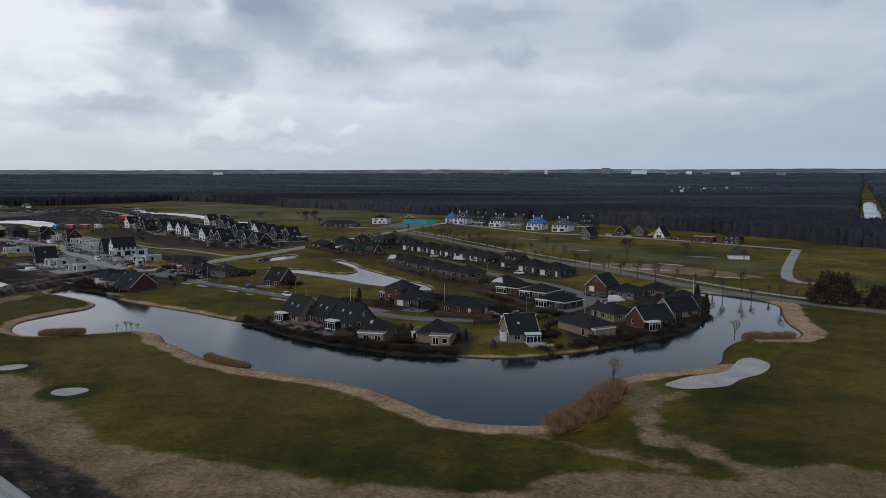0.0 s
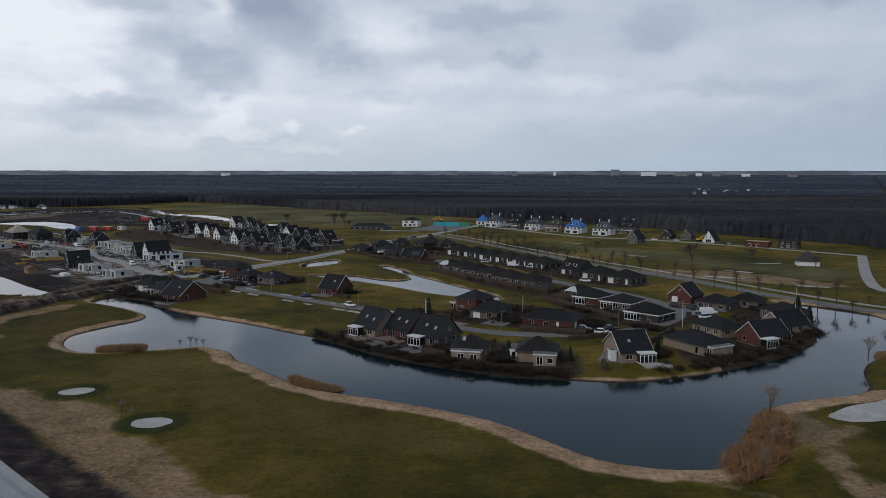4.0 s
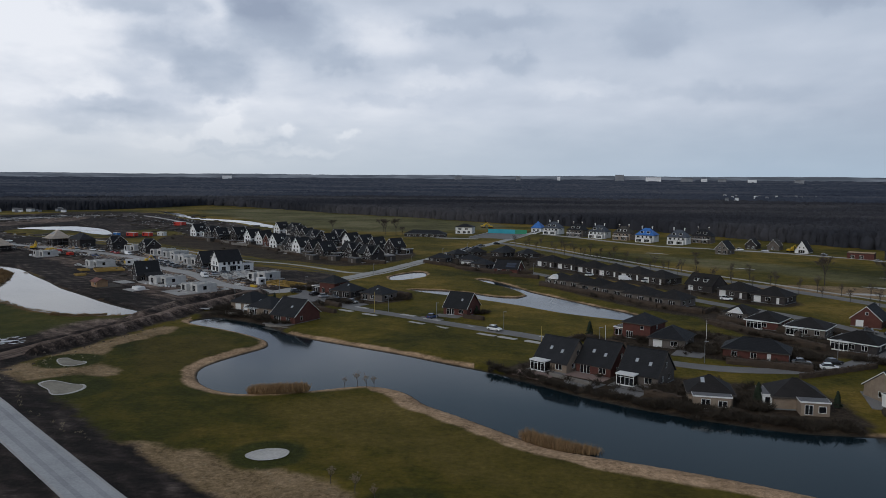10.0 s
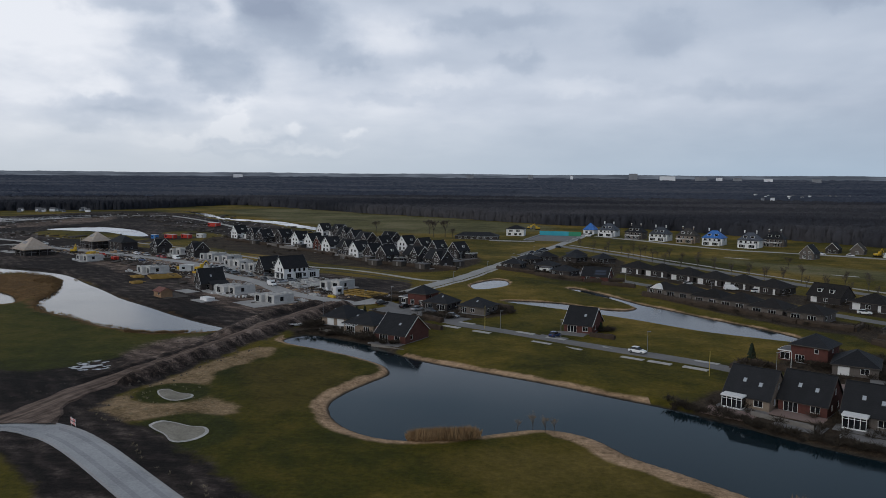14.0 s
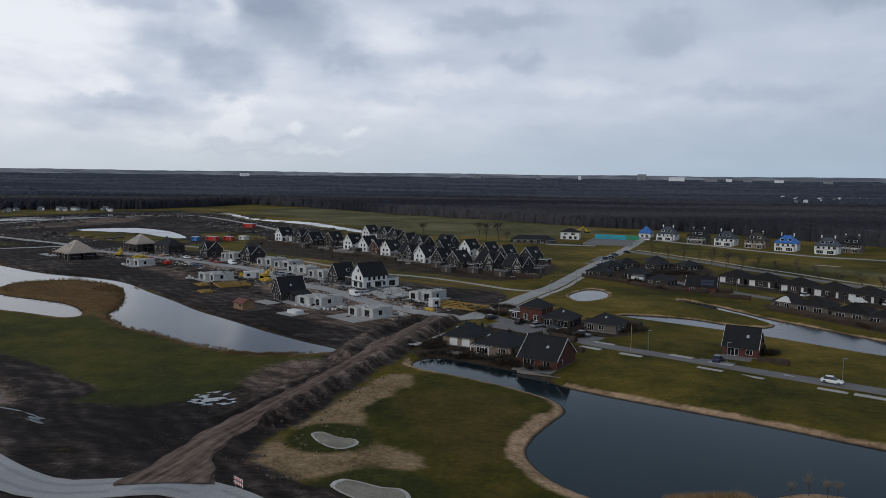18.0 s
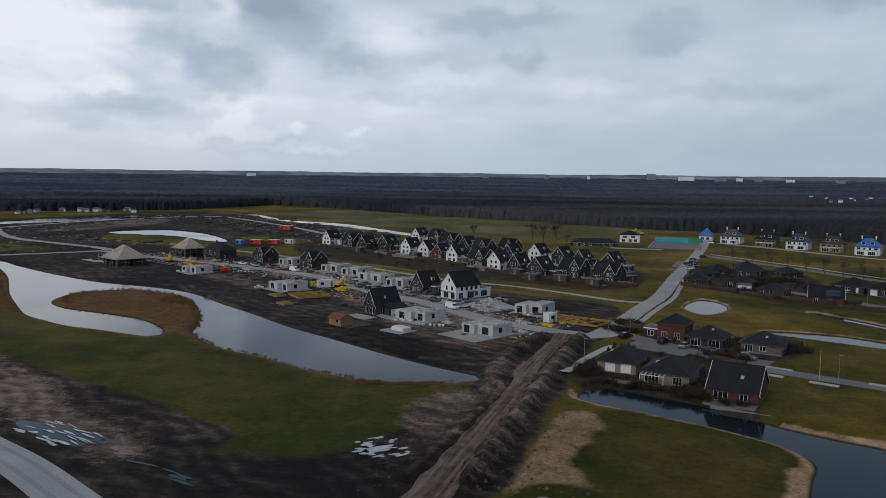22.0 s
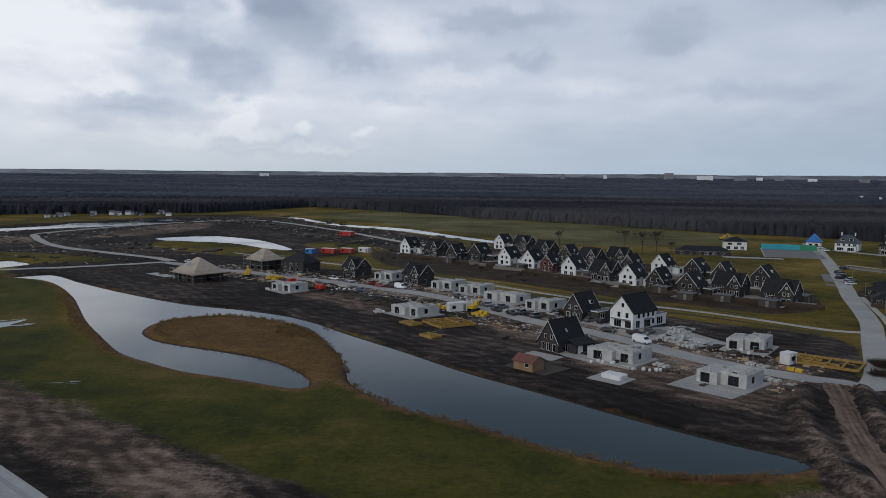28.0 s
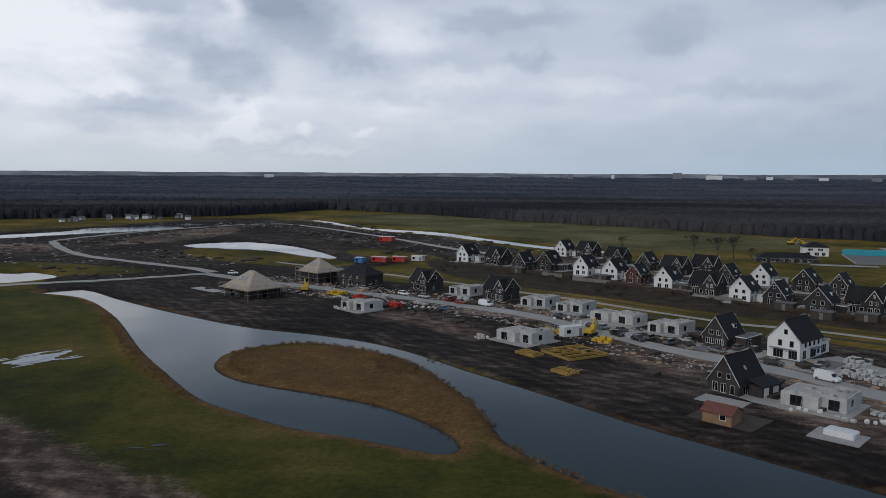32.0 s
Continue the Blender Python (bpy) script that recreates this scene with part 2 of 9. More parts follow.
mat("car_white", (0.76, 0.77, 0.78), (0.82, 0.83, 0.84), 0.5, 0.25, spec=0.6)
mat("car_black", (0.012, 0.012, 0.014), (0.02, 0.02, 0.022), 0.5, 0.2, spec=0.6)
mat("car_grey", (0.16, 0.165, 0.17), (0.22, 0.225, 0.23), 0.5, 0.25, metal=0.4, spec=0.6)
mat("car_silver", (0.42, 0.43, 0.44), (0.50, 0.51, 0.52), 0.5, 0.25, metal=0.4, spec=0.6)
mat("car_blue", (0.02, 0.04, 0.11), (0.03, 0.06, 0.15), 0.5, 0.22, spec=0.6)
mat("car_red", (0.28, 0.02, 0.02), (0.36, 0.03, 0.03), 0.5, 0.22, spec=0.6)
mat("lamp_red", (0.3, 0.01, 0.01), (0.4, 0.02, 0.02), 1.0, 0.3)
mat("lamp_clear", (0.6, 0.6, 0.6), (0.7, 0.7, 0.7), 1.0, 0.15)
mat("bark", (0.045, 0.038, 0.032), (0.085, 0.072, 0.062), 2.0, 0.95, 0.02)
mat("twig", (0.060, 0.048, 0.040), (0.105, 0.085, 0.072), 0.6, 0.95)
mat("twig_pale", (0.19, 0.145, 0.10), (0.30, 0.235, 0.17), 0.6, 0.95)
mat("hedge", (0.036, 0.026, 0.019), (0.075, 0.052, 0.036), 0.7, 0.95, 0.05)
mat("asphalt_worn", (0.19, 0.195, 0.205), (0.36, 0.365, 0.375), 0.10, 0.7, 0.01, 30)
mat("roof_slate", (0.045, 0.052, 0.066), (0.080, 0.092, 0.115), 0.5, 0.6, 0.01, 10, wave=(3.0, "Z", 0.04), random=0.2, spec=0.3)
mat("shrub", (0.023, 0.018, 0.013), (0.060, 0.046, 0.033), 0.5, 0.95, 0.05)
mat("conifer", (0.012, 0.020, 0.012), (0.03, 0.045, 0.024), 1.2, 0.95, 0.05)
mat("reed", (0.22, 0.135, 0.065), (0.40, 0.265, 0.140), 0.5, 0.95)
mat("reed_rust", (0.135, 0.082, 0.036), (0.24, 0.155, 0.075), 0.4, 0.95)
mat("tussock", (0.20, 0.165, 0.10), (0.34, 0.29, 0.19), 0.3, 0.95)
mat("city_wall", (0.20, 0.21, 0.23), (0.30, 0.31, 0.33), 0.05, 0.9)
mat("city_white", (0.80, 0.81, 0.83), (0.86, 0.87, 0.88), 0.05, 0.8)


# the default tones are blue-grey: the haze of distance put into the colour
def woods_material(name="hazed_woods", dark=(0.043, 0.052, 0.074), mid=(0.066, 0.075, 0.099), light=(0.102, 0.108, 0.126)):
    m = bpy.data.materials.new(name)
    m.use_nodes = True
    n, l = m.node_tree.nodes, m.node_tree.links
    p = n["Principled BSDF"]
    p.inputs["Roughness"].default_value = 1.0
    p.inputs["Specular IOR Level"].default_value = 0.05
    geo = n.new("ShaderNodeNewGeometry")
    tc = n.new("ShaderNodeTexCoord").outputs["Object"]
    a = n.new("ShaderNodeTexNoise")
    a.inputs["Scale"].default_value, a.inputs["Detail"].default_value = 0.006, 6
    wide = n.new("ShaderNodeMapping")
    wide.inputs["Scale"].default_value = (0.34, 1.3, 1)
    l.new(tc, wide.inputs[0]), l.new(wide.outputs[0], a.inputs["Vector"])
    ramp = n.new("ShaderNodeValToRGB")
    l.new(a.outputs[0], ramp.inputs[0])
    e = ramp.color_ramp.elements
    e[0].position, e[0].color = 0.36, (*dark, 1)
    e[1].position, e[1].color = 0.62, (*light, 1)
    k = e.new(0.5)
    k.color = (*mid, 1)
    b = n.new("ShaderNodeTexNoise")
    b.inputs["Scale"].default_value, b.inputs["Detail"].default_value = 0.35, 5
    mp = n.new("ShaderNodeMapping")
    mp.inputs["Scale"].default_value = (1, 1, 0.7)
    l.new(tc, mp.inputs[0]), l.new(mp.outputs[0], b.inputs["Vector"])
    mr = n.new("ShaderNodeMapRange")
    mr.inputs[3].default_value, mr.inputs[4].default_value = 0.92, 1.08
    l.new(geo.outputs["Random Per Island"], mr.inputs[0])
    mb = n.new("ShaderNodeMapRange")
    mb.inputs[1].default_value, mb.inputs[2].default_value = 0.3, 0.7
    mb.inputs[3].default_value, mb.inputs[4].default_value = 0.90, 1.10
    l.new(b.outputs[0], mb.inputs[0])
    mm = n.new("ShaderNodeMath")
    mm.operation = "MULTIPLY"
    l.new(mr.outputs[0], mm.inputs[0]), l.new(mb.outputs[0], mm.inputs[1])
    hs = n.new("ShaderNodeHueSaturation")
    l.new(mm.outputs[0], hs.inputs["Value"]), l.new(ramp.outputs[0], hs.inputs["Color"])
    l.new(hs.outputs[0], p.inputs["Base Color"])
    tilt, level = n.new("ShaderNodeVectorMath"), n.new("ShaderNodeVectorMath")
    tilt.operation, level.operation = "MULTIPLY_ADD", "NORMALIZE"
    l.new(geo.outputs["Normal"], tilt.inputs[0])
    tilt.inputs[1].default_value, tilt.inputs[2].default_value = (0.4, 0.4, 0.4), (0, 0, 0.7)
    l.new(tilt.outputs[0], level.inputs[0]), l.new(level.outputs[0], p.inputs["Normal"])
    return m


def water_material():
    m = bpy.data.materials.new("still_water")
    m.use_nodes = True
    n, l = m.node_tree.nodes, m.node_tree.links
    p = n["Principled BSDF"]
    p.inputs["Base Color"].default_value = (0.006, 0.015, 0.020, 1)
    p.inputs["Roughness"].default_value = 0.05
    p.inputs["IOR"].default_value = 1.333
    tc = n.new("ShaderNodeTexCoord").outputs["Object"]
    a = n.new("ShaderNodeTexNoise")
    a.inputs["Scale"].default_value, a.inputs["Detail"].default_value = 0.9, 4
    l.new(tc, a.inputs["Vector"])
    big = n.new("ShaderNodeTexNoise")
    big.inputs["Scale"].default_value, big.inputs["Detail"].default_value = 0.025, 3
    l.new(tc, big.inputs["Vector"])
    mr = n.new("ShaderNodeMapRange")
    mr.inputs[1].default_value, mr.inputs[2].default_value = 0.35, 0.65
    mr.inputs[3].default_value, mr.inputs[4].default_value = 0.03, 0.14
    l.new(big.outputs[0], mr.inputs[0]), l.new(mr.outputs[0], p.inputs["Roughness"])
    bp = n.new("ShaderNodeBump")
    bp.inputs["Strength"].default_value, bp.inputs["Distance"].default_value = 0.5, 0.012
    l.new(a.outputs[0], bp.inputs["Height"]), l.new(bp.outputs[0], p.inputs["Normal"])
    return m


def ground_material():
    """Grass, mown turf, dry rough grass, bare soil and sandy banks, chosen by the zone distances stored on the sheet."""
    m = bpy.data.materials.new("land")
    m.use_nodes = True
    n, l = m.node_tree.nodes, m.node_tree.links
    p = n["Principled BSDF"]
    p.inputs["Roughness"].default_value = 0.95
    p.inputs["Specular IOR Level"].default_value = 0.15
    tc = n.new("ShaderNodeTexCoord").outputs["Object"]

    def noise_at(scale, detail=5.0, rough=0.6, stretch=None):
        t = n.new("ShaderNodeTexNoise")
        t.inputs["Scale"].default_value, t.inputs["Detail"].default_value, t.inputs["Roughness"].default_value = scale, detail, rough
        if stretch:
            mp = n.new("ShaderNodeMapping")
            mp.inputs["Scale"].default_value = stretch
            mp.inputs["Rotation"].default_value = (0, 0, radians(37))
            l.new(tc, mp.inputs[0]), l.new(mp.outputs[0], t.inputs["Vector"])
        else:
            l.new(tc, t.inputs["Vector"])
        return t.outputs[0]

    def ramp(fac, *stops):
        r = n.new("ShaderNodeValToRGB")
        l.new(fac, r.inputs[0])
        e = r.color_ramp.elements
        while len(e) < len(stops):
            e.new(0.5)
        for q, (pos, c) in zip(e, stops):
            q.position, q.color = pos, (*c, 1)
        return r.outputs[0]

    def op(kind, a, b, c=None):
        t = n.new("ShaderNodeMath")
        t.operation = kind
        for i, v in enumerate((a, b, c)):
            if v is None:
                continue
            if isinstance(v, (int, float)):
                t.inputs[i].default_value = v
            else:
                l.new(v, t.inputs[i])
        return t.outputs[0]

    def mix(fac, a, b):
        t = n.new("ShaderNodeMix")
        t.data_type = "RGBA"
        l.new(fac, t.inputs[0]), l.new(a, t.inputs[6]), l.new(b, t.inputs[7])
        return t.outputs[2]

    def zone(name, jitter, width, soft=1.0):
        """1 inside the zone; its edge wanders by some metres."""
        at = n.new("ShaderNodeAttribute")
        at.attribute_name = name
        d = op("ADD", at.outputs["Fac"], op("MULTIPLY", op("SUBTRACT", jitter, 0.5), width))
        mr = n.new("ShaderNodeMapRange")
        mr.interpolation_type = "SMOOTHSTEP"
        mr.inputs[1].default_value, mr.inputs[2].default_value = -soft, soft
        l.new(d, mr.inputs[0])
        return mr.outputs[0]

    n1, n2, n3, n4 = noise_at(0.018, 6), noise_at(0.15, 6), noise_at(1.3, 5, 0.7), noise_at(6.0, 3, 0.7)
    streak = noise_at(0.22, 6, 0.65, (0.45, 1.3, 1))
    patch = op("ADD", op("MULTIPLY", n1, 0.6), op("ADD", op("MULTIPLY", n2, 0.24), op("MULTIPLY", n3, 0.16)))
    blade = op("ADD", op("MULTIPLY", n2, 0.35), op("ADD", op("MULTIPLY", n3, 0.40), op("MULTIPLY", n4, 0.25)))
    patch = op("ADD", op("MULTIPLY", op("SUBTRACT", patch, 0.5), 2.1), 0.5)
    blade = op("ADD", op("MULTIPLY", op("SUBTRACT", blade, 0.5), 1.5), 0.5)
    grass = ramp(patch, (0.32, (0.03761, 0.03614, 0.003816)), (0.46, (0.08358, 0.06881, 0.006867)), (0.60, (0.1421, 0.1003, 0.0145)), (0.76, (0.2297, 0.1516, 0.03816)))
    turf = ramp(patch, (0.30, (0.0190, 0.0242, 0.0020)), (0.43, (0.0415, 0.0410, 0.0030)), (0.55, (0.0745, 0.0600, 0.0056)), (0.68, (0.122, 0.0875, 0.0145)))
    dry = ramp(blade, (0.32, (0.08281, 0.056, 0.02574)), (0.48, (0.2153, 0.147, 0.07722)), (0.64, (0.3478, 0.245, 0.1448)))
    meadow = ramp(patch, (0.30, (0.020, 0.026, 0.004)), (0.46, (0.044, 0.047, 0.006)), (0.60, (0.074, 0.066, 0.010)), (0.76, (0.120, 0.092, 0.026)))
    field = ramp(patch, (0.30, (0.060, 0.058, 0.020)), (0.50, (0.112, 0.102, 0.040)), (0.72, (0.175, 0.150, 0.075)))
    olive = ramp(patch, (0.30, (0.045, 0.036, 0.005)), (0.52, (0.085, 0.066, 0.010)), (0.72, (0.135, 0.098, 0.022)))
    collar = ramp(blade, (0.32, (0.016, 0.021, 0.003)), (0.50, (0.034, 0.038, 0.005)), (0.66, (0.060, 0.058, 0.010)))
    mud_mix = op("ADD", op("MULTIPLY", streak, 0.55), op("MULTIPLY", blade, 0.45))
    mud_mix = op("ADD", op("MULTIPLY", op("SUBTRACT", mud_mix, 0.5), 1.5), op("ADD", op("MULTIPLY", op("SUBTRACT", n1, 0.5), 0.95), 0.5))
    wv = n.new("ShaderNodeTexWave")
    wv.wave_type, wv.bands_direction = "BANDS", "DIAGONAL"
    for key, v in (("Scale", 0.11), ("Distortion", 14.0), ("Detail", 3.0), ("Detail Scale", 0.35), ("Detail Roughness", 0.6)):
        wv.inputs[key].default_value = v
    l.new(tc, wv.inputs["Vector"])
    mud_mix = op("ADD", mud_mix, op("MULTIPLY", op("SUBTRACT", wv.outputs["Fac"], 0.5), op("MULTIPLY", n2, 0.22)))
    # soil tones lifted towards blue: the air's haze is put into their colour
    mud = ramp(mud_mix, (0.34, (0.0098, 0.0072, 0.0065)), (0.48, (0.0220, 0.0165, 0.0145)), (0.60, (0.0520, 0.0395, 0.0340)), (0.76, (0.138, 0.108, 0.094)))
    pale = ramp(mud_mix, (0.34, (0.04787, 0.03361, 0.02667)), (0.50, (0.131, 0.09414, 0.07467)), (0.66, (0.2622, 0.1969, 0.16)))
    bank = ramp(blade, (0.34, (0.167, 0.1082, 0.06227)), (0.50, (0.3784, 0.2493, 0.1488)), (0.64, (0.5342, 0.3669, 0.2335)))
    rust = ramp(blade, (0.34, (0.06678, 0.03951, 0.0147)), (0.50, (0.128, 0.0715, 0.02595)), (0.64, (0.2003, 0.1176, 0.04757)))
    edge = ramp(blade, (0.3, (0.02, 0.017, 0.014)), (0.7, (0.05, 0.043, 0.035)))
    garden = ramp(blade, (0.34, (0.0168, 0.01176, 0.00837)), (0.50, (0.0399, 0.02842, 0.01953)), (0.66, (0.08925, 0.06664, 0.04185)))
    col = grass
    col = mix(zone("meadow", n2, 8.0, 3.0), col, meadow)
    col = mix(zone("field", n1, 40.0, 8.0), col, field)
    col = mix(zone("turf", n2, 5.0), col, turf)
    col = mix(zone("olive", n2, 5.0, 3.0), col, olive)
    col = mix(zone("dry", n2, 7.0, 1.2), col, dry)
    col = mix(zone("ring", n2, 2.2, 0.9), col, collar)
    col = mix(zone("garden", n2, 6.0, 1.2), col, garden)
    col = mix(zone("rust", n2, 6.0, 1.5), col, rust)
    col = mix(zone("mud", n2, 9.0, 1.2), col, mud)
    col = mix(zone("pale", blade, 14.0, 2.6), col, pale)
    col = mix(zone("crest", n2, 2.4, 0.5), col, pale)
    col = mix(zone("bank", n2, 3.0, 0.7), col, bank)
    col = mix(zone("edge", n3, 0.8, 0.4), col, edge)
    grain = n.new("ShaderNodeMapRange")
    grain.inputs[1].default_value, grain.inputs[2].default_value = 0.33, 0.67
    grain.inputs[3].default_value, grain.inputs[4].default_value = 0.70, 1.30
    l.new(noise_at(0.75, 6, 0.75), grain.inputs[0])
    hs = n.new("ShaderNodeHueSaturation")
    l.new(grain.outputs[0], hs.inputs["Value"]), l.new(col, hs.inputs["Color"])
    l.new(hs.outputs[0], p.inputs["Base Color"])
    bp = n.new("ShaderNodeBump")
    bp.inputs["Strength"].default_value, bp.inputs["Distance"].default_value = 0.8, 0.25
    l.new(op("ADD", op("MULTIPLY", n3, 0.7), op("MULTIPLY", n4, 0.3)), bp.inputs["Height"])
    l.new(bp.outputs[0], p.inputs["Normal"])
    return m


def track_material():
    """Dry brown earth drawn out along the way by wheels."""
    m = bpy.data.materials.new("dirt_track")
    m.use_nodes = True
    n, l = m.node_tree.nodes, m.node_tree.links
    p = n["Principled BSDF"]
    p.inputs["Roughness"].default_value = 0.95
    p.inputs["Specular IOR Level"].default_value = 0.2
    tc = n.new("ShaderNodeTexCoord").outputs["Object"]
    turn, squeeze = n.new("ShaderNodeMapping"), n.new("ShaderNodeMapping")
    turn.inputs["Rotation"].default_value = (0, 0, radians(12.6))
    squeeze.inputs["Scale"].default_value = (1.5, 0.07, 1)
    l.new(tc, turn.inputs[0]), l.new(turn.outputs[0], squeeze.inputs[0])
    a, b = n.new("ShaderNodeTexNoise"), n.new("ShaderNodeTexNoise")
    a.inputs["Scale"].default_value, a.inputs["Detail"].default_value = 1.0, 5.0
    b.inputs["Scale"].default_value, b.inputs["Detail"].default_value = 0.5, 6.0
    l.new(squeeze.outputs[0], a.inputs["Vector"]), l.new(tc, b.inputs["Vector"])
    both = n.new("ShaderNodeMath")
    both.operation = "MULTIPLY_ADD"
    l.new(a.outputs[0], both.inputs[0])
    both.inputs[1].default_value = 0.6
    k = n.new("ShaderNodeMath")
    k.operation = "MULTIPLY"
    l.new(b.outputs[0], k.inputs[0])
    k.inputs[1].default_value = 0.4
    l.new(k.outputs[0], both.inputs[2])
    r = n.new("ShaderNodeValToRGB")
    l.new(both.outputs[0], r.inputs[0])
    e = r.color_ramp.elements
    e[0].position, e[0].color = 0.36, (0.050, 0.034, 0.026, 1)
    e[1].position, e[1].color = 0.66, (0.245, 0.180, 0.145, 1)
    q = e.new(0.5)
    q.color = (0.135, 0.097, 0.077, 1)
    l.new(r.outputs[0], p.inputs["Base Color"])
    bp = n.new("ShaderNodeBump")
    bp.inputs["Strength"].default_value, bp.inputs["Distance"].default_value = 0.8, 0.12
    l.new(both.outputs[0], bp.inputs["Height"]), l.new(bp.outputs[0], p.inputs["Normal"])
    return m


def haze_strip_material():
    """A blue-grey glowing strip beyond the woods, standing in for haze over far country."""
    m = bpy.data.materials.new("far_haze_strip")
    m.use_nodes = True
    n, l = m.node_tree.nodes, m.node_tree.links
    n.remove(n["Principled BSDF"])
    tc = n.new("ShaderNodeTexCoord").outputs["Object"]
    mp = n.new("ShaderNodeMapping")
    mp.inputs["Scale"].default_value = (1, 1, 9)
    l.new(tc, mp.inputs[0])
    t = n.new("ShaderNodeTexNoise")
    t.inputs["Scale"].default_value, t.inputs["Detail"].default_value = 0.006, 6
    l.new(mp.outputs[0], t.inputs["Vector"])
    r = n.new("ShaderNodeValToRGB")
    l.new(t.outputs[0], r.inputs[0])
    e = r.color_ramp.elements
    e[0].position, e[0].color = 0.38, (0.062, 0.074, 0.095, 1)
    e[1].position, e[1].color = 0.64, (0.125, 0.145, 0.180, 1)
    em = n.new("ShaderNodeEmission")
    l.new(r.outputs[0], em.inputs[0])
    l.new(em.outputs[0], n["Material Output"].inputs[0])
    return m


M["distance"] = haze_strip_material()
M["dirt_track"] = track_material()
# one wood in two tones: near darker, far paler and bluer as if hazed
M["woods_dark"] = woods_material("near_woods", (0.036, 0.038, 0.046), (0.054, 0.055, 0.064), (0.086, 0.083, 0.089))
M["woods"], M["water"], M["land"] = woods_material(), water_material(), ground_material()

# ---------------------------------------------------------------- mesh helpers
class Solid:
    """Vertices and faces of one mesh part."""

    def __init__(self):
        self.v, self.f = [], []

    def add(self, verts, faces):
        k = len(self.v)
        self.v.extend(verts)
        self.f.extend([tuple(i + k for i in f) for f in faces])
        return self

    def hexa(self, p):
        """Eight corners: four below, four above, both counterclockwise from above."""
        return self.add(p, [(3, 2, 1, 0), (4, 5, 6, 7), (0, 1, 5, 4), (1, 2, 6, 5), (2, 3, 7, 6), (3, 0, 4, 7)])

    def box(self, x0, x1, y0, y1, z0, z1):
        return self.hexa([(x0, y0, z0), (x1, y0, z0), (x1, y1, z0), (x0, y1, z0), (x0, y0, z1), (x1, y0, z1), (x1, y1, z1), (x0, y1, z1)])

    def obox(self, m, sx, sy, sz):
        """A box of that size standing on the origin of m."""
        q = [(-sx / 2, -sy / 2, 0), (sx / 2, -sy / 2, 0), (sx / 2, sy / 2, 0), (-sx / 2, sy / 2, 0)]
        return self.hexa([tuple(m @ Vector(c)) for c in q] + [tuple(m @ Vector((a, b, sz))) for a, b, _ in q])

    def tube(self, a, b, ra, rb, n=5):
        a, b = Vector(a), Vector(b)
        d = b - a
        if d.length < 1e-6:
            return self
        q = d.to_track_quat("Z", "Y").to_matrix()
        ring = [q @ Vector((math.cos(t), math.sin(t), 0)) for t in (2 * math.pi * i / n for i in range(n))]
        vs = [tuple(a + r * ra) for r in ring] + [tuple(b + r * rb) for r in ring]
        fs = [(i, (i + 1) % n, n + (i + 1) % n, n + i) for i in range(n)] + [tuple(range(n - 1, -1, -1)), tuple(range(n, 2 * n))]
        return self.add(vs, fs)

    def slab(self, poly, z0, z1):
        n = len(poly)
        vs = [(x, y, z0) for x, y in poly] + [(x, y, z1) for x, y in poly]
        return self.add(vs, [tuple(range(n - 1, -1, -1)), tuple(range(n, 2 * n))] + [(i, (i + 1) % n, n + (i + 1) % n, n + i) for i in range(n)])

    def weld(self):
        """Joins corners that meet, and drops the faces that then lie inside."""
        seen, where, verts = {}, [], []
        for p in self.v:
            key = (round(p[0], 4), round(p[1], 4), round(p[2], 4))
            if key not in seen:
                seen[key] = len(verts)
                verts.append(key)
            where.append(seen[key])
        faces = []
        for f in self.f:
            g = [where[i] for i in f]
            g = [q for k, q in enumerate(g) if q != g[k - 1]]
            if len(set(g)) > 2:
                faces.append(tuple(g))
        count = collections.Counter(frozenset(f) for f in faces)
        self.v, self.f = verts, [f for f in faces if count[frozenset(f)] == 1]
        return self

    def ring(self, x, y, t, z0, z1):
        """A closed rectangular band round the middle, t thick."""
        o = [(-x, -y), (x, -y), (x, y), (-x, y)]
        i = [(-x + t, -y + t), (x - t, -y + t), (x - t, y - t), (-x + t, y - t)]
        vs = [(a, b, z) for z in (z0, z1) for q in (o, i) for a, b in q]
        fs = []
        for k in range(4):
            n = (k + 1) % 4
            fs += [(k, n, 8 + n, 8 + k), (4 + n, 4 + k, 12 + k, 12 + n), (8 + k, 8 + n, 12 + n, 12 + k), (n, k, 4 + k, 4 + n)]
        return self.add(vs, fs)

    def mesh(self, name):
        me = bpy.data.meshes.new(name)
        me.from_pydata(self.v, [], self.f)
        me.update()
        return me


def loft(sections):
    s = Solid()
    n = len(sections[0])
    for sec in sections:
        s.v.extend(sec)
    for k in range(len(sections) - 1):
        s.f.extend([(k * n + i, k * n + (i + 1) % n, (k + 1) * n + (i + 1) % n, (k + 1) * n + i) for i in range(n)])
    s.f.append(tuple(range(n - 1, -1, -1)))
    s.f.append(tuple((len(sections) - 1) * n + i for i in range(n)))
    return s


def part(name, solid, material, parent=None, label="", at=None):
    ob = new(name, solid.mesh(name))
    ob.data.materials.append(M[material])
    ob.parent = parent
    if at is not None:
        ob.matrix_basis = at
    if label:
        ob["label"] = label
    return ob


def thing(name, label, category, at, group="", kind=""):
    return tagged(set_at(new(name), at), label, category, group, kind)


def set_at(ob, at):
    ob.matrix_basis = at
    return ob


